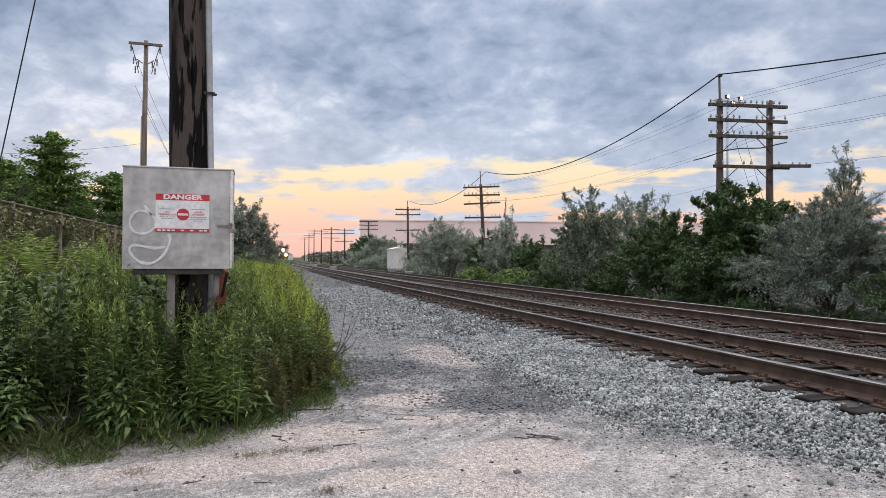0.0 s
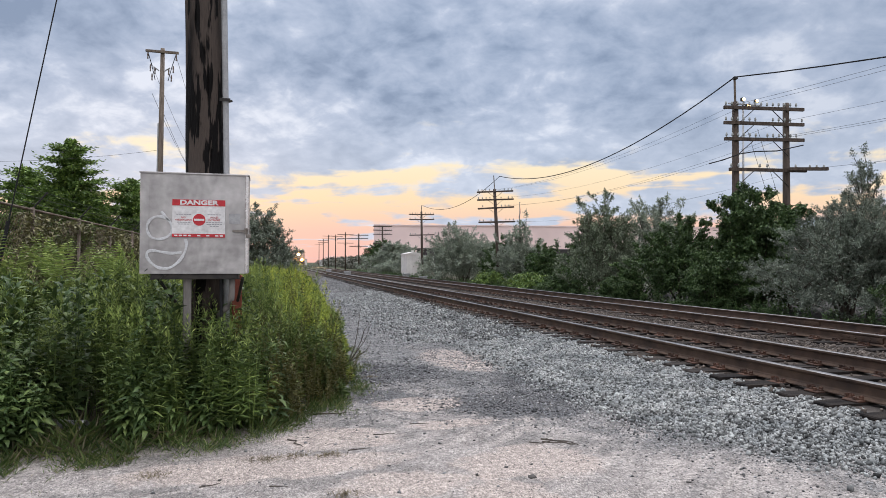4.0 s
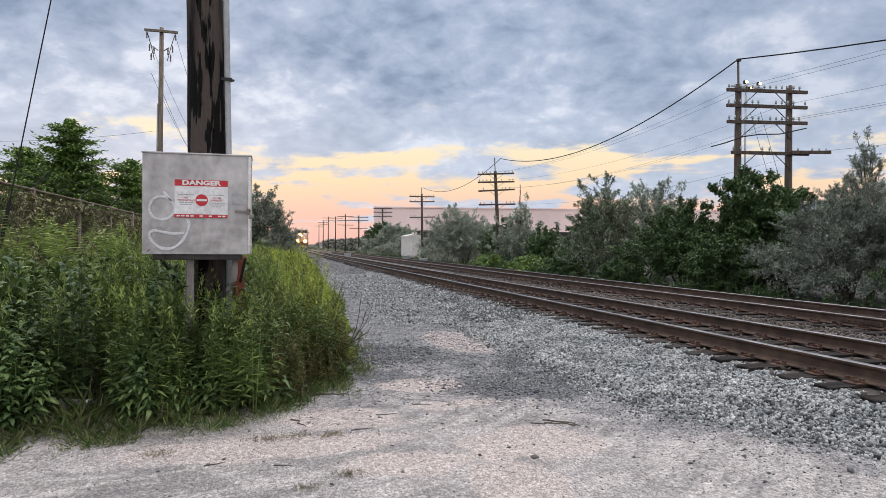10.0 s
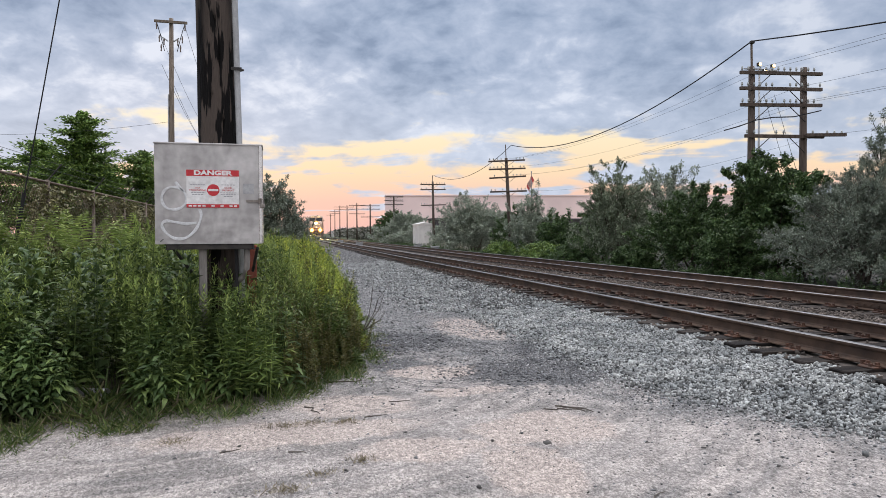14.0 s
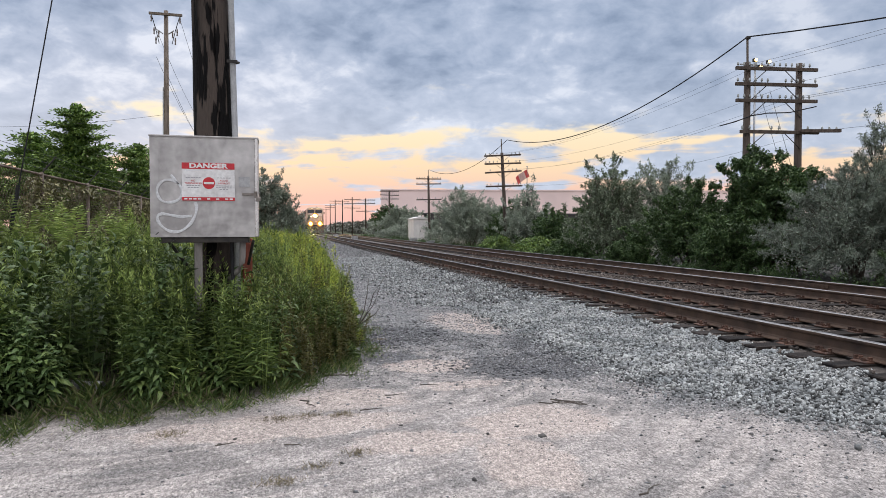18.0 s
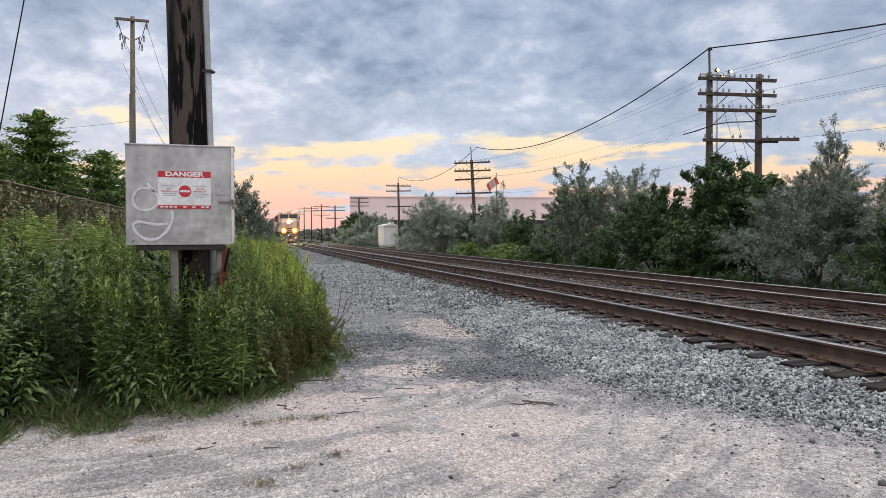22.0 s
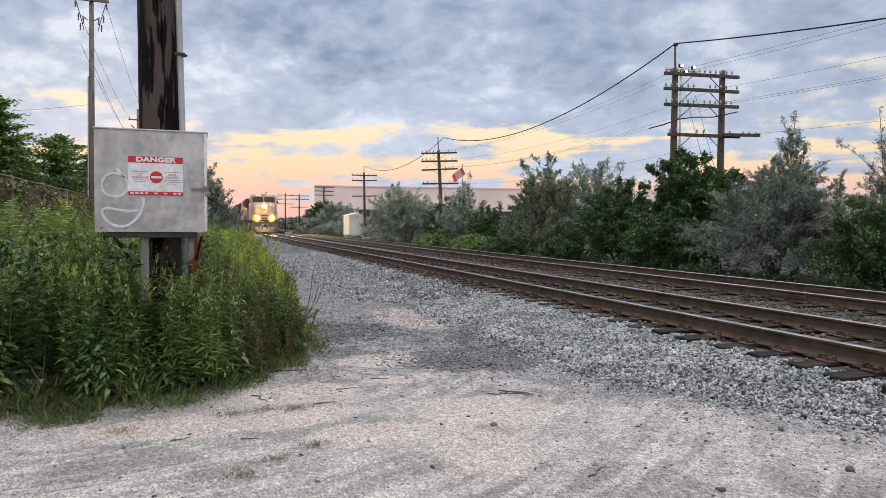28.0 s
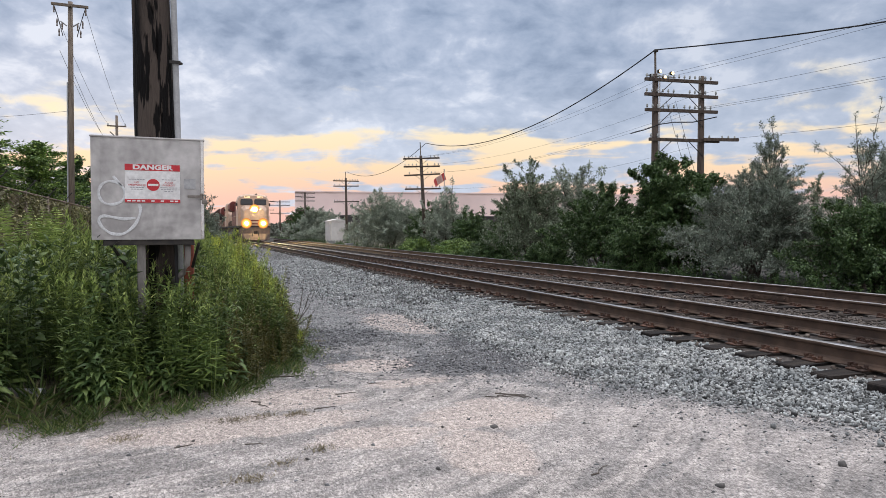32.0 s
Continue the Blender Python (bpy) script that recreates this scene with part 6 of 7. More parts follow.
def make_fence():
    ob = empty("chain_link_fence", pose(-3.75, 0, 0), "rusty chain-link fence overgrown with weeds", "fence")
    ys = [6.9, 9.8, 12.6, 15.5, 18.4, 21.3, 24.2, 27.1, 30.0, 33]
    for y in ys:
        p = part("fence_post", Geo().tube([(0, y, 0), (0, y, 2.42)], 0.030, 10), POST, ob, smooth=True)
        part("barb_arm", Geo().tube([(0, y, 2.40), (0.22, y, 2.68)], 0.014, 6), STEEL_DARK, p)
    part("top_rail", Geo().tube([(0, 6.5, 2.38), (0, 33, 2.38)], 0.021, 8), RUSTY_WIRE, ob)
    for k, (dx, dz) in enumerate(((0.07, 2.47), (0.14, 2.56), (0.21, 2.66))):
        part("barbed_wire", Geo().tube([(dx, 6.5, dz), (dx, 33, dz)], 0.0035, 4), WIRE, ob)
    A, B = [], []
    s = 0.11
    for i in range(int((33 - 6.5 + 2.4) / s)):
        y0 = 6.5 - 2.35 + i * s
        a, b = (max(y0, 6.5), 0.03 + max(0, 6.5 - y0)), (min(y0 + 2.35, 33), 0.03 + min(2.35, 33 - y0))
        A.append((0, *a)), B.append((0, *b))
        A.append((0.006, a[0], 2.41 - a[1])), B.append((0.006, b[0], 2.41 - b[1]))
    V, F = stick_arrays(np.array(A, float), np.array(B, float), 0.0026, 0.0026)
    me = new("mesh_wire", np_mesh("mesh_wire", V, F, RUSTY_WIRE))
    me.parent = ob
    rng = np.random.default_rng(31)
    n = 50000
    P = np.column_stack([rng.normal(-0.05, 0.10, n), rng.uniform(6.5, 33, n), 2.3 * rng.random(n) ** 0.7])
    keep = np.array([noise.noise((0.0, 0.5 * p[1], 0.8 * p[2])) for p in P]) > -0.12
    P = P[keep]
    V, F = leaf_arrays(P, unit(rng.normal(size=(len(P), 3)) + np.array([0.5, -0.5, 0])), 0.095, 0.055, rng)
    tagged(new("fence_creeper", np_mesh("fence_creeper", V + np.array([-3.75, 0, 0]), F, CREEPER)), "brownish creeper grown into the fence", "creeper", kind="stuff")


POST = mat("pale_rusty_post", (0.19, 0.155, 0.13), (0.12, 0.09, 0.072), 5, 0.7, 0.1, 0.2, 40)
RUSTY_WIRE = mat("rusty_fence_wire", (0.12, 0.08, 0.06), (0.2, 0.16, 0.13), 6, 0.7, 0.4, 0, 30)
CREEPER = leaf_mat("creeper_leaves", (0.0978, 0.0897, 0.0483), (0.172, 0.172, 0.0805), (0.276, 0.253, 0.127))
make_fence()

# ---- hut and far buildings ----


def make_hut():
    ob = empty("equipment_hut", pose(15.25, 72.0, 0.0, 0, 0, 2), "small pale metal railway equipment hut beside the line", "hut")
    part("wall", Geo().box((0, 0, 1.22), (1.6, 2.6, 2.3), bev=0.03), HUT, ob)
    g = Geo().loft([[(-0.87, y, 2.36), (0.87, y, 2.36), (0.87, y, 2.44), (0, y, 2.66), (-0.87, y, 2.44)] for y in (-1.38, 1.38)])
    part("roof", g, HUT, ob)
    part("vent", Geo().tube([(0.1, -0.2, 2.6), (0.1, -0.2, 2.84)], 0.13, 10), HUT, ob)
    part("base", Geo().box((0, 0, 0.04), (1.8, 2.8, 0.16)), DARK_ROOF, ob)
    d = part("door", Geo().box((0.25, -1.315, 1.15), (0.85, 0.03, 2.0), bev=0.01), HUT, ob)
    part("handle", Geo().box((-0.08, -1.345, 1.1), (0.04, 0.03, 0.14)), STEEL_DARK, d)
    return ob


make_hut()
for x, y, h in ((13.6, 66.5, 0.42), (13.4, 58.0, 0.3), (8.6, 74.0, 0.38), (8.55, 96.0, 0.35)):
    ob = empty("switch_box", pose(x, y, float(ground_z(x, y))), "small grey trackside switch box", "switch box", "trackside boxes")
    part("case", Geo().box((0, 0, h / 2), (0.7, 0.45, h), bev=0.04), GALV, ob)
    part("lid", Geo().box((0, 0, h + 0.02), (0.76, 0.5, 0.05), bev=0.02), GALV, ob)


def make_warehouse():
    ob = empty("warehouse", pose(0, 0, 0), "long pale flat-roofed warehouse beyond the bushes", "warehouse")
    a, b = Vector((29.5, 190)), Vector((250, 150))
    d = (b - a).normalized()
    nrm = Vector((-d.y, d.x))
    ring = lambda z, o=0.0: [(*(a - nrm * o), z), (*(b - nrm * o), z), (*(b + nrm * 40), z), (*(a + nrm * 40), z)]
    part("wall", Geo().loft([ring(0), ring(11.9)]), PALE_WALL, ob)
    part("parapet", Geo().loft([ring(11.9, 0.25), ring(12.2, 0.25)]), PALE_WALL, ob)
    ob = empty("low_shed", pose(0, 0, 0), "long low dark shed in front of the warehouse", "shed")
    part("wall", Geo().box((62, 150, 2.2), (56, 8, 4.4)), DARK_ROOF, ob)
    part("roof", Geo().loft([[(33, y, 4.4), (91, y, 4.4), (91, y, 4.7), (33, y, 4.7)] for y in (145.6, 154.4)]), DARK_ROOF, ob)


make_warehouse()


def make_flagpole():
    ob = empty("flagpole", pose(27.4, 71.0, 0), "slim flagpole behind the bushes", "flagpole")
    part("pole", Geo().tube([(0, 0, 0), (0, 0, 8.2)], [0.06, 0.04], 8), GALV, ob)
    part("ball", Geo().tube([(0, 0, 8.15), (0, 0, 8.2), (0, 0, 8.28), (0, 0, 8.32)], [0.02, 0.08, 0.08, 0.02], 8), GALV, ob)


make_flagpole()


def make_flag():
    fl = empty("flag", pose(27.4, 71.0, 7.95), "red and white flag fluttering on the pole", "flag")
    H = 0.85
    for k, (x0, x1, m) in enumerate(((0.05, 0.52, FLAG_RED), (0.52, 1.28, FLAG_WHITE), (1.28, 1.75, FLAG_RED))):
        g = Geo()
        xs = np.linspace(x0, x1, 6)
        f = lambda x: (x, 0.10 * math.sin(3.6 * x) * x, -0.10 * x * x)
        g.loft([[(f(x)[0], f(x)[1] + e, f(x)[2] + z) for z, e in ((0, 0), (-H, 0), (-H, 0.01), (0, 0.01))] for x in xs])
        part("stripe", g, m, fl)
    leaf = Geo()
    leaf.add([(0.90 + 0.26 * q * math.cos(t), 0.10 * math.sin(3.6 * 0.9) * 0.9 - 0.06, -0.58 + 0.28 * q * math.sin(t)) for t, q in ((i * math.pi / 5.5, (1, 0.45)[i % 2]) for i in range(11))], [tuple(range(11))])
    part("emblem", leaf, FLAG_RED, fl)
    return fl


FLAG = make_flag()


def make_far_trees():
    rng = np.random.default_rng(77)
    out = []
    for i in range(120):
        y = rng.uniform(190, 520)
        side = rng.random()
        x = 19 + 0.06 * (y - 190) + rng.uniform(0, 60) if side < 0.7 else -6 - rng.uniform(0, 70)
        h, r = rng.uniform(2.0, 4.2), rng.uniform(2.5, 5)
        if i < 34:
            y = rng.uniform(135, 240)
            x, h = 19.5 + 0.04 * (y - 135) + rng.uniform(0, 12), rng.uniform(1.8, 3.2)
        n = 280
        d = unit(rng.normal(size=(n, 3)))
        C = np.array([x, y, h * 0.5]) + d * np.array([r, r, h * 0.5]) * rng.uniform(0.6, 1.05, (n, 1))
        out.append(leaf_arrays(C, unit(d + rng.normal(0, 0.7, (n, 3))), 0.75, 0.5, rng))
    V, F = join(out)
    tagged(new("far_woods", np_mesh("far_woods", V, F, FAR_HAZED)), "hazy low woods in the distance along the line", "woods", kind="stuff")
    for i, (x, y, w, h) in enumerate(((8.5, 330, 9, 2.8), (22, 300, 10, 2.4))):
        ob = empty("far_house", pose(x + 6, y, 0), "small pale building far down the line", "house", "far buildings")
        part("wall", Geo().box((0, 0, h / 2), (w, 6, h)), HUT, ob)
        part("roof", Geo().loft([[(-w / 2, q, h), (w / 2, q, h), (0, q, h + 1.4)] for q in (-3.2, 3.2)]), DARK_ROOF, ob)


make_far_trees()

# ---- road litter ----


def stick(x, y, length, r, yaw, label, bends=3, seed=0, z=0.0):
    rng = np.random.default_rng(seed)
    pts = []
    for i in range(bends + 2):
        q = (i / (bends + 1) - 0.5) * length
        px = x + q * math.cos(yaw) + rng.normal(0, 0.06 * length)
        py = y + q * math.sin(yaw) + rng.normal(0, 0.06 * length)
        pts.append((px, py, float(ground_z(px, py)) + r * 0.7 + z * i))
    ob = part("twig", Geo().tube(pts, [0.6 * r * (1 - 0.14 * i) for i in range(len(pts))], 6), DEAD)
    tagged(ob, label, "twig", "twigs on the road")


for i, (x, y, ln, r, yaw) in enumerate(((2.45, 5.39, 0.34, 0.012, -0.7), (2.42, 5.36, 0.26, 0.009, -0.4), (2.38, 5.42, 0.4, 0.008, -0.1), (2.5, 5.33, 0.2, 0.010, -1.0), (0.27, 5.82, 0.3, 0.010, -1.1), (0.62, 6.9, 0.34, 0.014, -0.15), (1.42, 6.32, 0.18, 0.008, -0.3), (1.03, 5.96, 0.2, 0.008, 0.1), (0.75, 5.5, 0.16, 0.009, 0.0), (-0.35, 4.9, 0.14, 0.008, 0.4), (0.1, 4.75, 0.12, 0.008, -0.4), (2.05, 3.44, 0.24, 0.008, 0.7))):
    stick(x, y, ln, r, yaw, "dry brown twig lying on the sandy road", seed=i)


def make_clods():
    rng = np.random.default_rng(8)
    for x, y, s in ((1.49, 4.69, 0.055), (1.13, 3.84, 0.06), (0.39, 4.3, 0.05), (1.84, 4.51, 0.07), (3.52, 2.93, 0.11), (2.58, 2.98, 0.075), (4.02, 3.39, 0.06), (3.40, 5.95, 0.08), (0.9, 5.0, 0.04), (-0.4, 4.9, 0.05), (-0.3, 5.0, 0.04), (1.75, 5.6, 0.04), (2.9, 4.2, 0.05), (3.1, 3.7, 0.045)):
        s *= 0.7
        V, F = stone_arrays(np.array([[x, y, float(ground_z(x, y)) + s * 0.16]]), s, rng)
        V[:, 2] = ground_z(x, y) + (V[:, 2] - ground_z(x, y)) * 0.6
        tagged(new("dark_stone", np_mesh("dark_stone", V, F, CLOD)), "dark loose stone lying on the sandy road", "stone", "dark stones on the road")


CLOD = mat("dark_clod", (0.05, 0.048, 0.047), (0.09, 0.085, 0.08), 20, 0.9, 0, 0.4, 60, coord="World")
make_clods()


def make_tufts():
    rng = np.random.default_rng(41)
    for x, y, r, n in ((0.52, 4.45, 0.14, 160), (0.24, 4.27, 0.12, 120), (-0.01, 4.08, 0.16, 260), (0.49, 5.39, 0.16, 220), (0.01, 5.39, 0.22, 260), (0.25, 5.45, 0.18, 160), (-0.75, 5.2, 0.2, 200), (1.32, 8.9, 0.15, 120)):
        n = n // 2
        P = np.array([x, y]) + rng.normal(0, 0.4, (n, 2)) * np.array([r, r * 0.6])
        A = np.column_stack([P, ground_z(P[:, 0], P[:, 1])])
        D = unit(np.column_stack([rng.normal(0, 0.6, (n, 2)), np.ones(n)]))
        V, F = leaf_arrays(A, D, rng.uniform(0.015, 0.05, n), 0.005, rng, droop=0.3)
        tagged(new("grass_tuft", np_mesh("grass_tuft", V, F, DRY)), "sparse dry grass tuft on the sandy road", "grass", kind="stuff")


make_tufts()


def make_pipe():
    ob = empty("drain_pipe", pose(-1.66, 6.25, 0.17, 0, 4, -14), "short grey pipe end lying in the weeds", "pipe")
    g = Geo()
    n = 16
    rings = []
    for x, r in ((-0.12, 0.05), (0.18, 0.05), (0.18, 0.058), (0.24, 0.058), (0.24, 0.046), (-0.1, 0.042)):
        rings.append([(x, r * math.cos(6.2832 * k / n), r * math.sin(6.2832 * k / n)) for k in range(n)])
    g.loft(rings, caps=False)
    part("pipe", g, GALV, ob, smooth=True)


make_pipe()


def make_dead_branch():
    ob = empty("dead_branch", pose(1.22, 10.3, 0.0), "bare dead branch sticking out of the weeds", "branch")
    rng = np.random.default_rng(6)
    for k, (a, l) in enumerate(((0.5, 0.55), (0.9, 0.7), (0.2, 0.4), (1.2, 0.6))):
        pts = [(0, 0, 0.0)]
        for i in range(5):
            p = pts[-1]
            pts.append((p[0] + l / 5 * math.cos(a) * rng.uniform(0.4, 1.3), p[1] + rng.normal(0, 0.03), p[2] + l / 5 * (0.5 + math.sin(a)) * rng.uniform(0.6, 1.3)))
        part("twig", Geo().tube(pts, [0.009 - 0.0013 * i for i in range(6)], 5), DEAD, ob)


make_dead_branch()


def make_far_left_pole():
    ob = empty("power_pole", pose(-4.95, 60.0, 0), "grey wooden power pole further along the fence", "power pole")
    part("shaft", Geo().tube([(0, 0, 0), (0, 0, 10.6)], [0.16, 0.1], 10), WOOD_GREY, ob, smooth=True)
    part("crossarm", Geo().box((0, -0.1, 9.75), (1.4, 0.09, 0.1)), WOOD_GREY, ob)
    for x in (-0.62, 0.62):
        part("insulator", Geo().tube([(x, -0.1, 9.8), (x, -0.1, 9.95)], [0.06, 0.04], 8), GLASS_INS, ob)
    part("transformer_bracket", Geo().tube([(-0.5, -0.1, 9.3), (-0.1, -0.1, 8.9)], 0.04, 6), STEEL_DARK, ob)


make_far_left_pole()

# ---- the train ----


def rr(x0, x1, y, z0, z1, c):
    """A ring of a box section with cut corners, across the train."""
    return [(x0 + c, y, z0), (x1 - c, y, z0), (x1, y, z0 + c), (x1, y, z1 - c), (x1 - c, y, z1), (x0 + c, y, z1), (x0, y, z1 - c), (x0, y, z0 + c)]


PILOT = mat("dusty_pilot_steel", (0.16, 0.12, 0.10), (0.11, 0.085, 0.075), 3, 0.7, 0.1, 0.2, 30)


def make_truck(ob, y):
    fr = part("bogie", Geo().box((0, y, 0.75), (2.5, 3.9, 0.35), bev=0.06), LOCO_DARK, ob)
    for dy in (-1.55, 0, 1.55):
        for s in (-1, 1):
            g = Geo().tube([(s * 0.68, y + dy, 0.52), (s * 0.82, y + dy, 0.52)], 0.52, 20)
            part("wheel", g, LOCO_DARK, fr)
            part("axle_box", Geo().box((s * 1.12, y + dy, 0.55), (0.22, 0.42, 0.42), bev=0.05), LOCO_DARK, fr)


def make_loco(name, label, lit):
    ob = empty(name, pose(0, 300, RAIL_Z), label, "locomotive", "rolling stock of the train")
    # pilot, plow and steps
    g = Geo().loft([rr(-1.48, 1.48, 0.42, 0.45, 1.35, 0.08), rr(-1.48, 1.48, 0.75, 0.45, 1.45, 0.08)])
    g.loft([[(-1.45, 0.42, 0.12), (1.45, 0.42, 0.12), (1.45, 0.42, 0.75), (-1.45, 0.42, 0.75)], [(-0.9, 0.02, 0.12), (0.9, 0.02, 0.12), (1.2, 0.3, 0.75), (-1.2, 0.3, 0.75)]])
    part("pilot", g, PILOT, ob, "grimy brownish pilot and plow")
    g = Geo().box((0, -0.25, 0.88), (0.3, 0.75, 0.28), bev=0.05).box((0, -0.62, 0.88), (0.42, 0.28, 0.36), bev=0.06)
    part("coupler", g, LOCO_DARK, ob)
    for s in (-1, 1):
        g = Geo()
        for k in range(4):
            g.box((s * 1.32, 0.95, 0.42 + 0.3 * k), (0.34, 0.55, 0.04))
        g.box((s * 1.49, 0.95, 0.9), (0.03, 0.6, 1.1))
        part("steps", g, LOCO_DARK, ob)
    part("deck", Geo().box((0, 11.0, 1.47), (3.08, 21.0, 0.2), bev=0.03), LOCO_DARK, ob)
    # nose with chamfered shoulders
    g = Geo().loft([rr(-1.02, 1.02, 0.62, 1.45, 3.25, 0.24), rr(-1.22, 1.22, 0.95, 1.45, 3.55, 0.28), rr(-1.3, 1.3, 2.0, 1.45, 3.7, 0.28)])
    nose = part("nose", g, LOCO_GLARE_TINT, ob, "pale short nose with orange lamp glare in its paint")
    part("nose_door", Geo().box((0.45, 0.70, 2.2), (0.5, 0.04, 1.2), (4, 0, 0), bev=0.02), LOCO_GLARE_TINT, nose)
    for k in range(2):
        part("stripe", Geo().box((0, 0.63 - 0.004 * k, 1.75 + 0.34 * k), (1.35, 0.03, 0.13), bev=0.01), LOCO_RED, nose, "red warning stripe")
    # cab
    sec = lambda y, z1, e=0.0: [(-1.53, y, 1.57), (1.53, y, 1.57), (1.53, y, 4.15), (1.34 - e, y, z1 - 0.16), (0.8, y, z1), (-0.8, y, z1), (-1.34 + e, y, z1 - 0.16), (-1.53, y, 4.15)]
    g = Geo().loft([sec(1.75, 4.66, 0.1), sec(1.95, 4.8), sec(4.9, 4.8)])
    cab = part("cab", g, LOCO_GLARE_TINT, ob, "wide pale cab with orange lamp glare in its paint")
    for s in (-1, 1):
        w = part("windshield", Geo().box((s * 0.68, 1.735, 4.02), (1.12, 0.03, 0.55), (-4, 0, 0), bev=0.04), LOCO_WIN, cab, "dark cab window")
        part("window_frame", Geo().box((s * 0.68, 1.750, 4.02), (1.22, 0.03, 0.65), (-4, 0, 0), bev=0.05), LOCO_DARK, w)
        nb = part("number_board", Geo().box((s * 0.62, 1.70, 4.52), (0.55, 0.06, 0.17), bev=0.02), BOARD if lit else WHITE, cab, "lit number board")
        for i in range(4):
            part("print_line", Geo().box((s * 0.62 - 0.18 + i * 0.12, 1.666, 4.52), (0.07, 0.004, 0.11)), STEEL_DARK, nb)
        sw = part("side_window", Geo().box((s * 1.535, 3.2, 3.55), (0.03, 1.3, 0.62), bev=0.04), LOCO_WIN, cab)
        part("mirror", Geo().box((s * 1.66, 2.2, 3.75), (0.16, 0.05, 0.32), bev=0.01), LOCO_DARK, cab)
    part("roof_gear", Geo().box((0, 3.4, 4.74), (1.2, 1.4, 0.14), bev=0.04), LOCO_DARK, cab)
    part("horn", Geo().tube([(0.3, 2.3, 4.78), (0.3, 1.9, 4.80)], [0.04, 0.09], 8), STEEL_DARK, cab)
    # lights
    lamp = HEADLAMP if lit else LOCO_WIN
    hl = part("headlight", Geo().box((0, 0.74, 3.2), (0.62, 0.2, 0.34), bev=0.05), LOCO_DARK, nose)
    for s in (-1, 1):
        part("lens", Geo().tube([(s * 0.08, 0.56, 3.2), (s * 0.08, 0.57, 3.2), (s * 0.08, 0.60, 3.2)], [0.08, 0.13, 0.14], 16), lamp, hl, "bright warm headlight")
        dl = part("ditch_light", Geo().box((s * 0.82, 0.44, 1.8), (0.34, 0.2, 0.3), bev=0.04), LOCO_DARK, ob)
        part("lens", Geo().tube([(s * 0.82, 0.32, 1.8), (s * 0.82, 0.33, 1.8), (s * 0.82, 0.36, 1.8)], [0.08, 0.13, 0.14], 16), lamp, dl, "bright warm ditch light")
        # fading discs stand in for glare round the lamps; plain dark when unlit
        for k, (r, glow) in enumerate(zip((0.23, 0.33, 0.43, 0.53), GLOWS)):
            part("reflector" if k == 0 else "lamp_rim", Geo().tube([(s * 0.82, 0.362 + 0.012 * k, 1.8), (s * 0.82, 0.40 + 0.012 * k, 1.8)], r, 24), glow if lit else LOCO_DARK, dl)
    for k, (r, glow) in enumerate(zip((0.26, 0.35, 0.44, 0.53), GLOWS)):
        part("reflector" if k == 0 else "lamp_rim", Geo().tube([(0, 0.602 + 0.012 * k, 3.2), (0, 0.64 + 0.012 * k, 3.2)], r, 24), glow if lit else LOCO_DARK, hl)
    # long hood with doors, radiator wings
    hood = part("hood", Geo().loft([rr(-0.95, 0.95, 4.9, 1.57, 4.35, 0.12), rr(-0.95, 0.95, 16.0, 1.57, 4.35, 0.12)]), LOCO_RED, ob, "dull red engine hood")
    for i in range(9):
        for s in (-1, 1):
            part("hood_door", Geo().box((s * 0.957, 5.6 + i * 1.15, 2.7), (0.03, 1.0, 1.7), bev=0.012), LOCO_RED, hood)
    part("radiator", Geo().loft([rr(-1.5, 1.5, 16.2, 3.4, 4.6, 0.3), rr(-1.5, 1.5, 20.6, 3.4, 4.6, 0.3)]), LOCO_RED, ob)
    part("rear_hood", Geo().loft([rr(-0.95, 0.95, 16.0, 1.57, 3.6, 0.1), rr(-0.95, 0.95, 21.0, 1.57, 3.6, 0.1)]), LOCO_RED, ob)
    part("blower_housing", Geo().box((-1.15, 6.3, 2.7), (0.5, 2.2, 2.1), bev=0.08), LOCO_DARK, ob)
    part("exhaust", Geo().box((0, 10.5, 4.42), (0.9, 1.4, 0.3), bev=0.05), LOCO_DARK, ob)
    part("fuel_tank", Geo().loft([rr(-1.4, 1.4, 8.0, 0.4, 1.4, 0.25), rr(-1.4, 1.4, 14.0, 0.4, 1.4, 0.25)]), LOCO_DARK, ob)
    make_truck(ob, 4.2)
    make_truck(ob, 17.6)
    for s in (-1, 1):
        g = Geo()
        g.tube([(s * 1.5, 0.55, 2.55), (s * 1.5, 1.7, 2.55)], 0.02, 6)
        g.tube([(s * 1.5, 5.0, 2.6), (s * 1.5, 21.2, 2.6)], 0.02, 6)
        for y in [0.55, 1.2] + [5.0 + 1.8 * i for i in range(10)]:
            g.tube([(s * 1.5, y, 1.55), (s * 1.5, y, 2.57)], 0.02, 6)
        g.tube([(s * 1.42, 0.5, 1.5), (s * 1.42, 0.5, 2.6), (s * 0.9, 0.5, 2.6)], 0.022, 6)
        part("handrail", g, LOCO_GLARE_TINT, ob)
    g = Geo()
    for x in (-0.3, 0.3):
        g.tube([(x, 0.15, 1.05), (x, -0.1, 0.75), (x + 0.05, 0.1, 0.5)], 0.03, 6)
    part("air_hose", g, CABLE, ob)
    return ob


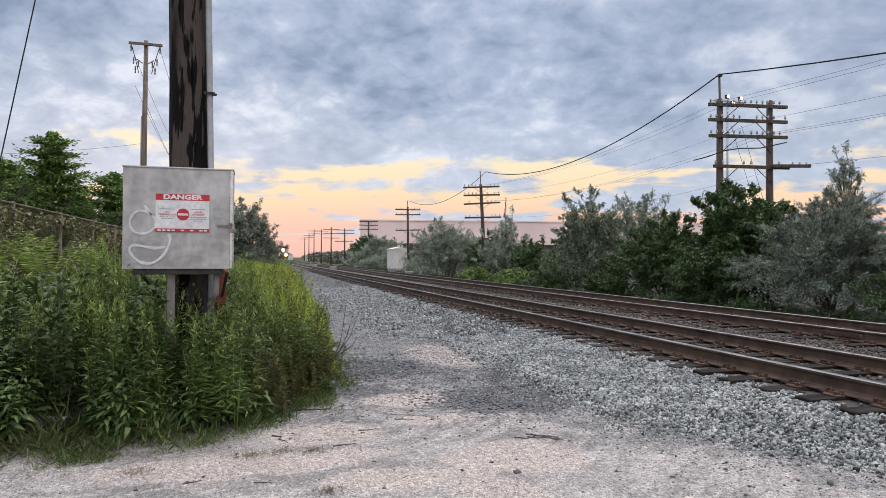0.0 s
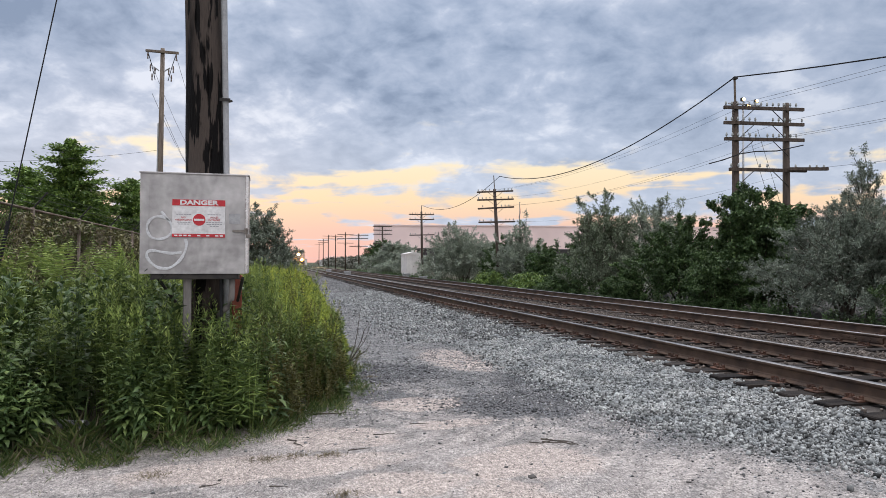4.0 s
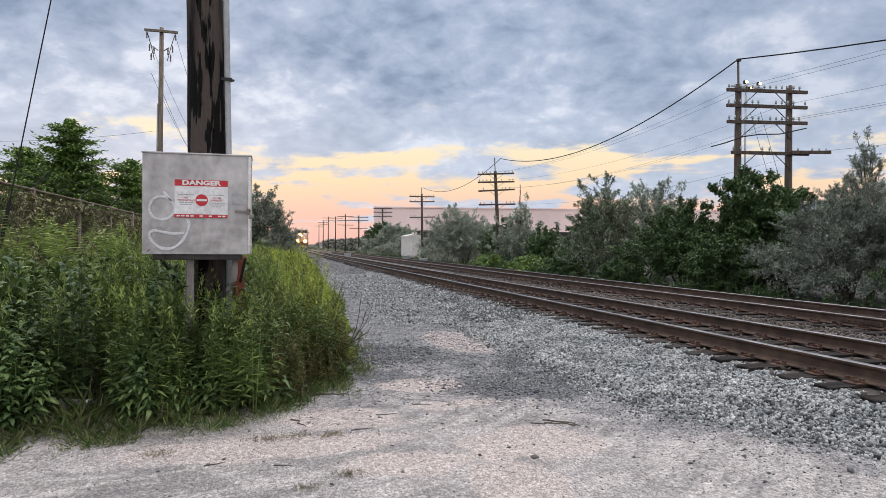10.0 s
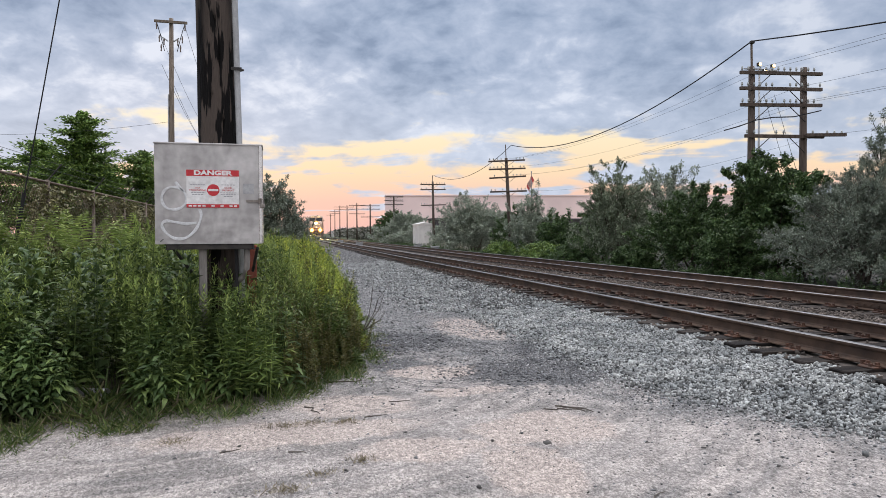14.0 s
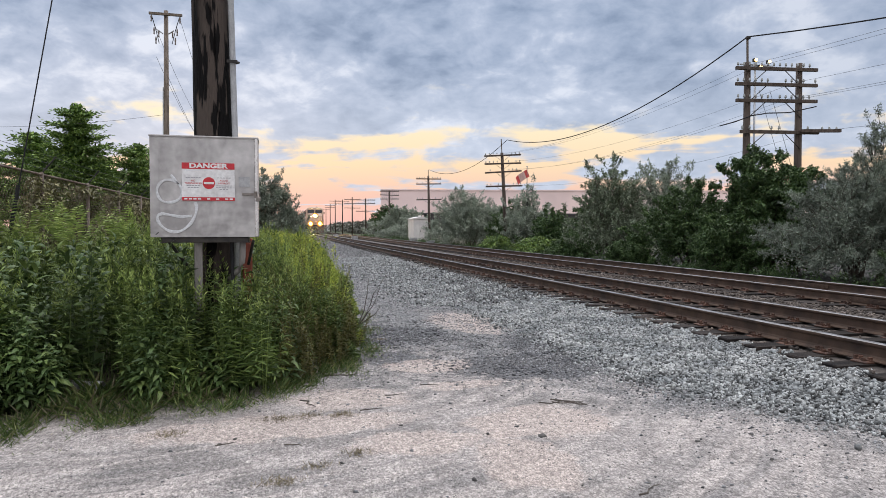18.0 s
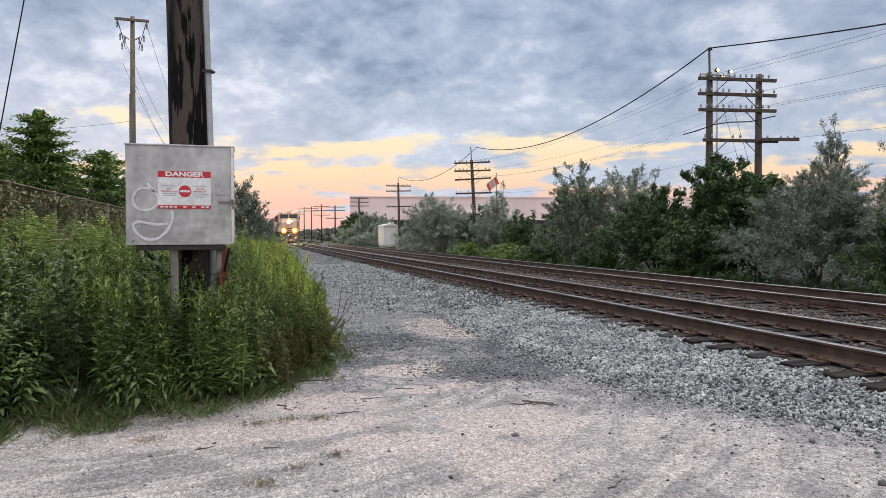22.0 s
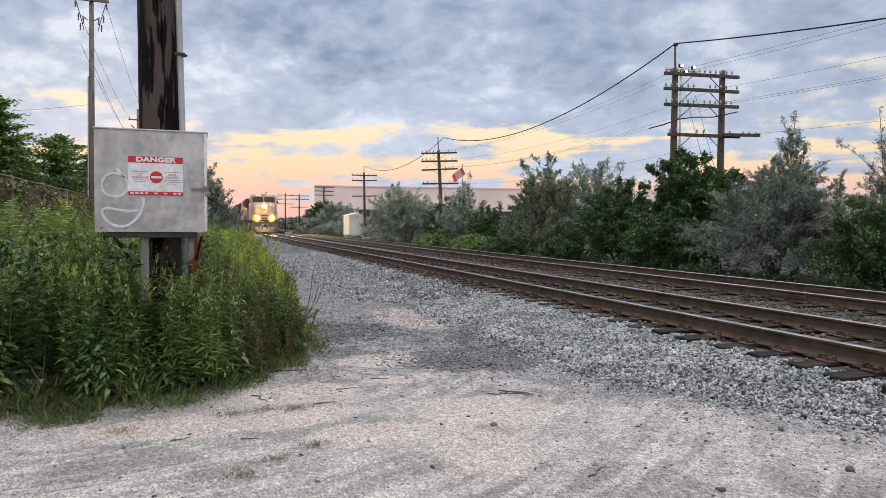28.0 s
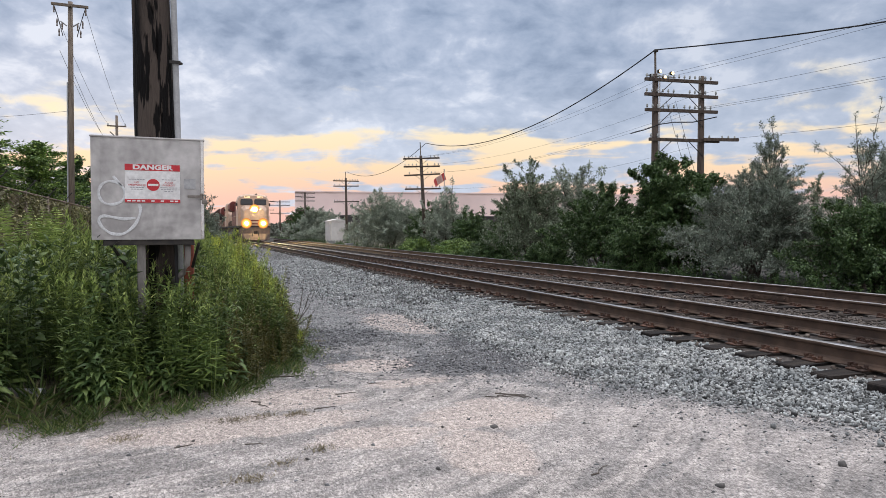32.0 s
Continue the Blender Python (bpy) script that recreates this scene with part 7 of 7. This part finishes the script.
def make_wagon(name, label, material):
    ob = empty(name, pose(0, 400, RAIL_Z), label, "freight wagon", "rolling stock of the train")
    part("body", Geo().box((0, 8.6, 2.85), (3.0, 16.0, 3.3), bev=0.06), material, ob)
    part("roof", Geo().loft([[(-1.55, y, 4.5), (1.55, y, 4.5), (1.55, y, 4.56), (0, y, 4.72), (-1.55, y, 4.56)] for y in (0.5, 16.7)]), GALV, ob)
    for i in range(15):
        for s in (-1, 1):
            part("rib", Geo().box((s * 1.52, 1.1 + i * 1.07, 2.85), (0.06, 0.12, 3.2)), material, ob)
    part("underframe", Geo().box((0, 8.6, 1.1), (2.6, 16.8, 0.28)), LOCO_DARK, ob)
    for y in (2.6, 14.6):
        b = part("bogie", Geo().box((0, y, 0.65), (2.2, 2.4, 0.3), bev=0.05), LOCO_DARK, ob)
        for dy in (-0.85, 0.85):
            for s in (-1, 1):
                part("wheel", Geo().tube([(s * 0.68, y + dy, 0.45), (s * 0.82, y + dy, 0.45)], 0.45, 16), LOCO_DARK, b)
    part("ladder", Geo().box((-1.2, 0.55, 2.6), (0.45, 0.05, 3.0)), LOCO_DARK, ob)
    part("coupler", Geo().box((0, 0.1, 0.88), (0.3, 1.0, 0.3), bev=0.05), LOCO_DARK, ob)
    return ob


LEAD = make_loco("locomotive", "wide-cab diesel locomotive with headlight and ditch lights on", True)
SECOND = make_loco("second_locomotive", "red diesel locomotive coupled behind the first", False)
WAGONS = [make_wagon("freight_wagon", "brown ribbed box wagon behind the locomotives", LOCO_BROWN)]
WAGONS.append(copy_thing(WAGONS[0], pose(0, 420, RAIL_Z)))
WAGONS.append(copy_thing(WAGONS[0], pose(0, 440, RAIL_Z)))

# the nose's distance along the line at each time
TRAIN = [(0, 200.0), (3, 187.0), (6, 174.5), (9, 161.5), (13, 144.5), (17, 127.0), (20, 114.0), (23, 101.8), (25, 93.7), (28, 82.1), (30, 75.8), (32, 70.4)]


def motions():
    for thing, back in ((LEAD, 0.0), (SECOND, 22.6), (WAGONS[0], 45.2), (WAGONS[1], 62.8), (WAGONS[2], 80.4)):
        rows = []
        for t, y in TRAIN:
            y = y + back
            slope = float(bend(y + 12) - bend(y)) / 12
            rows.append((t, pose(NEAR_X + float(bend(y)), y, RAIL_Z, 0, 0, -math.degrees(math.atan(slope)))))
        walk(thing, rows)
    # the flag hangs slack at first and lifts in the breeze later on
    rows = []
    for i in range(33):
        droop = float(np.interp(i, [0, 11, 14, 17, 18, 32], [80, 78, 56, 48, 28, 30]))
        turn = float(np.interp(i, [0, 11, 14, 18, 32], [258, 256, 222, 198, 200]))
        rows.append((float(i), pose(27.4, 71.0, 7.95, 5 * math.sin(2.1 * i), droop + 5 * math.sin(1.7 * i), turn + 8 * math.sin(1.3 * i))))
    walk(FLAG, rows)


motions()
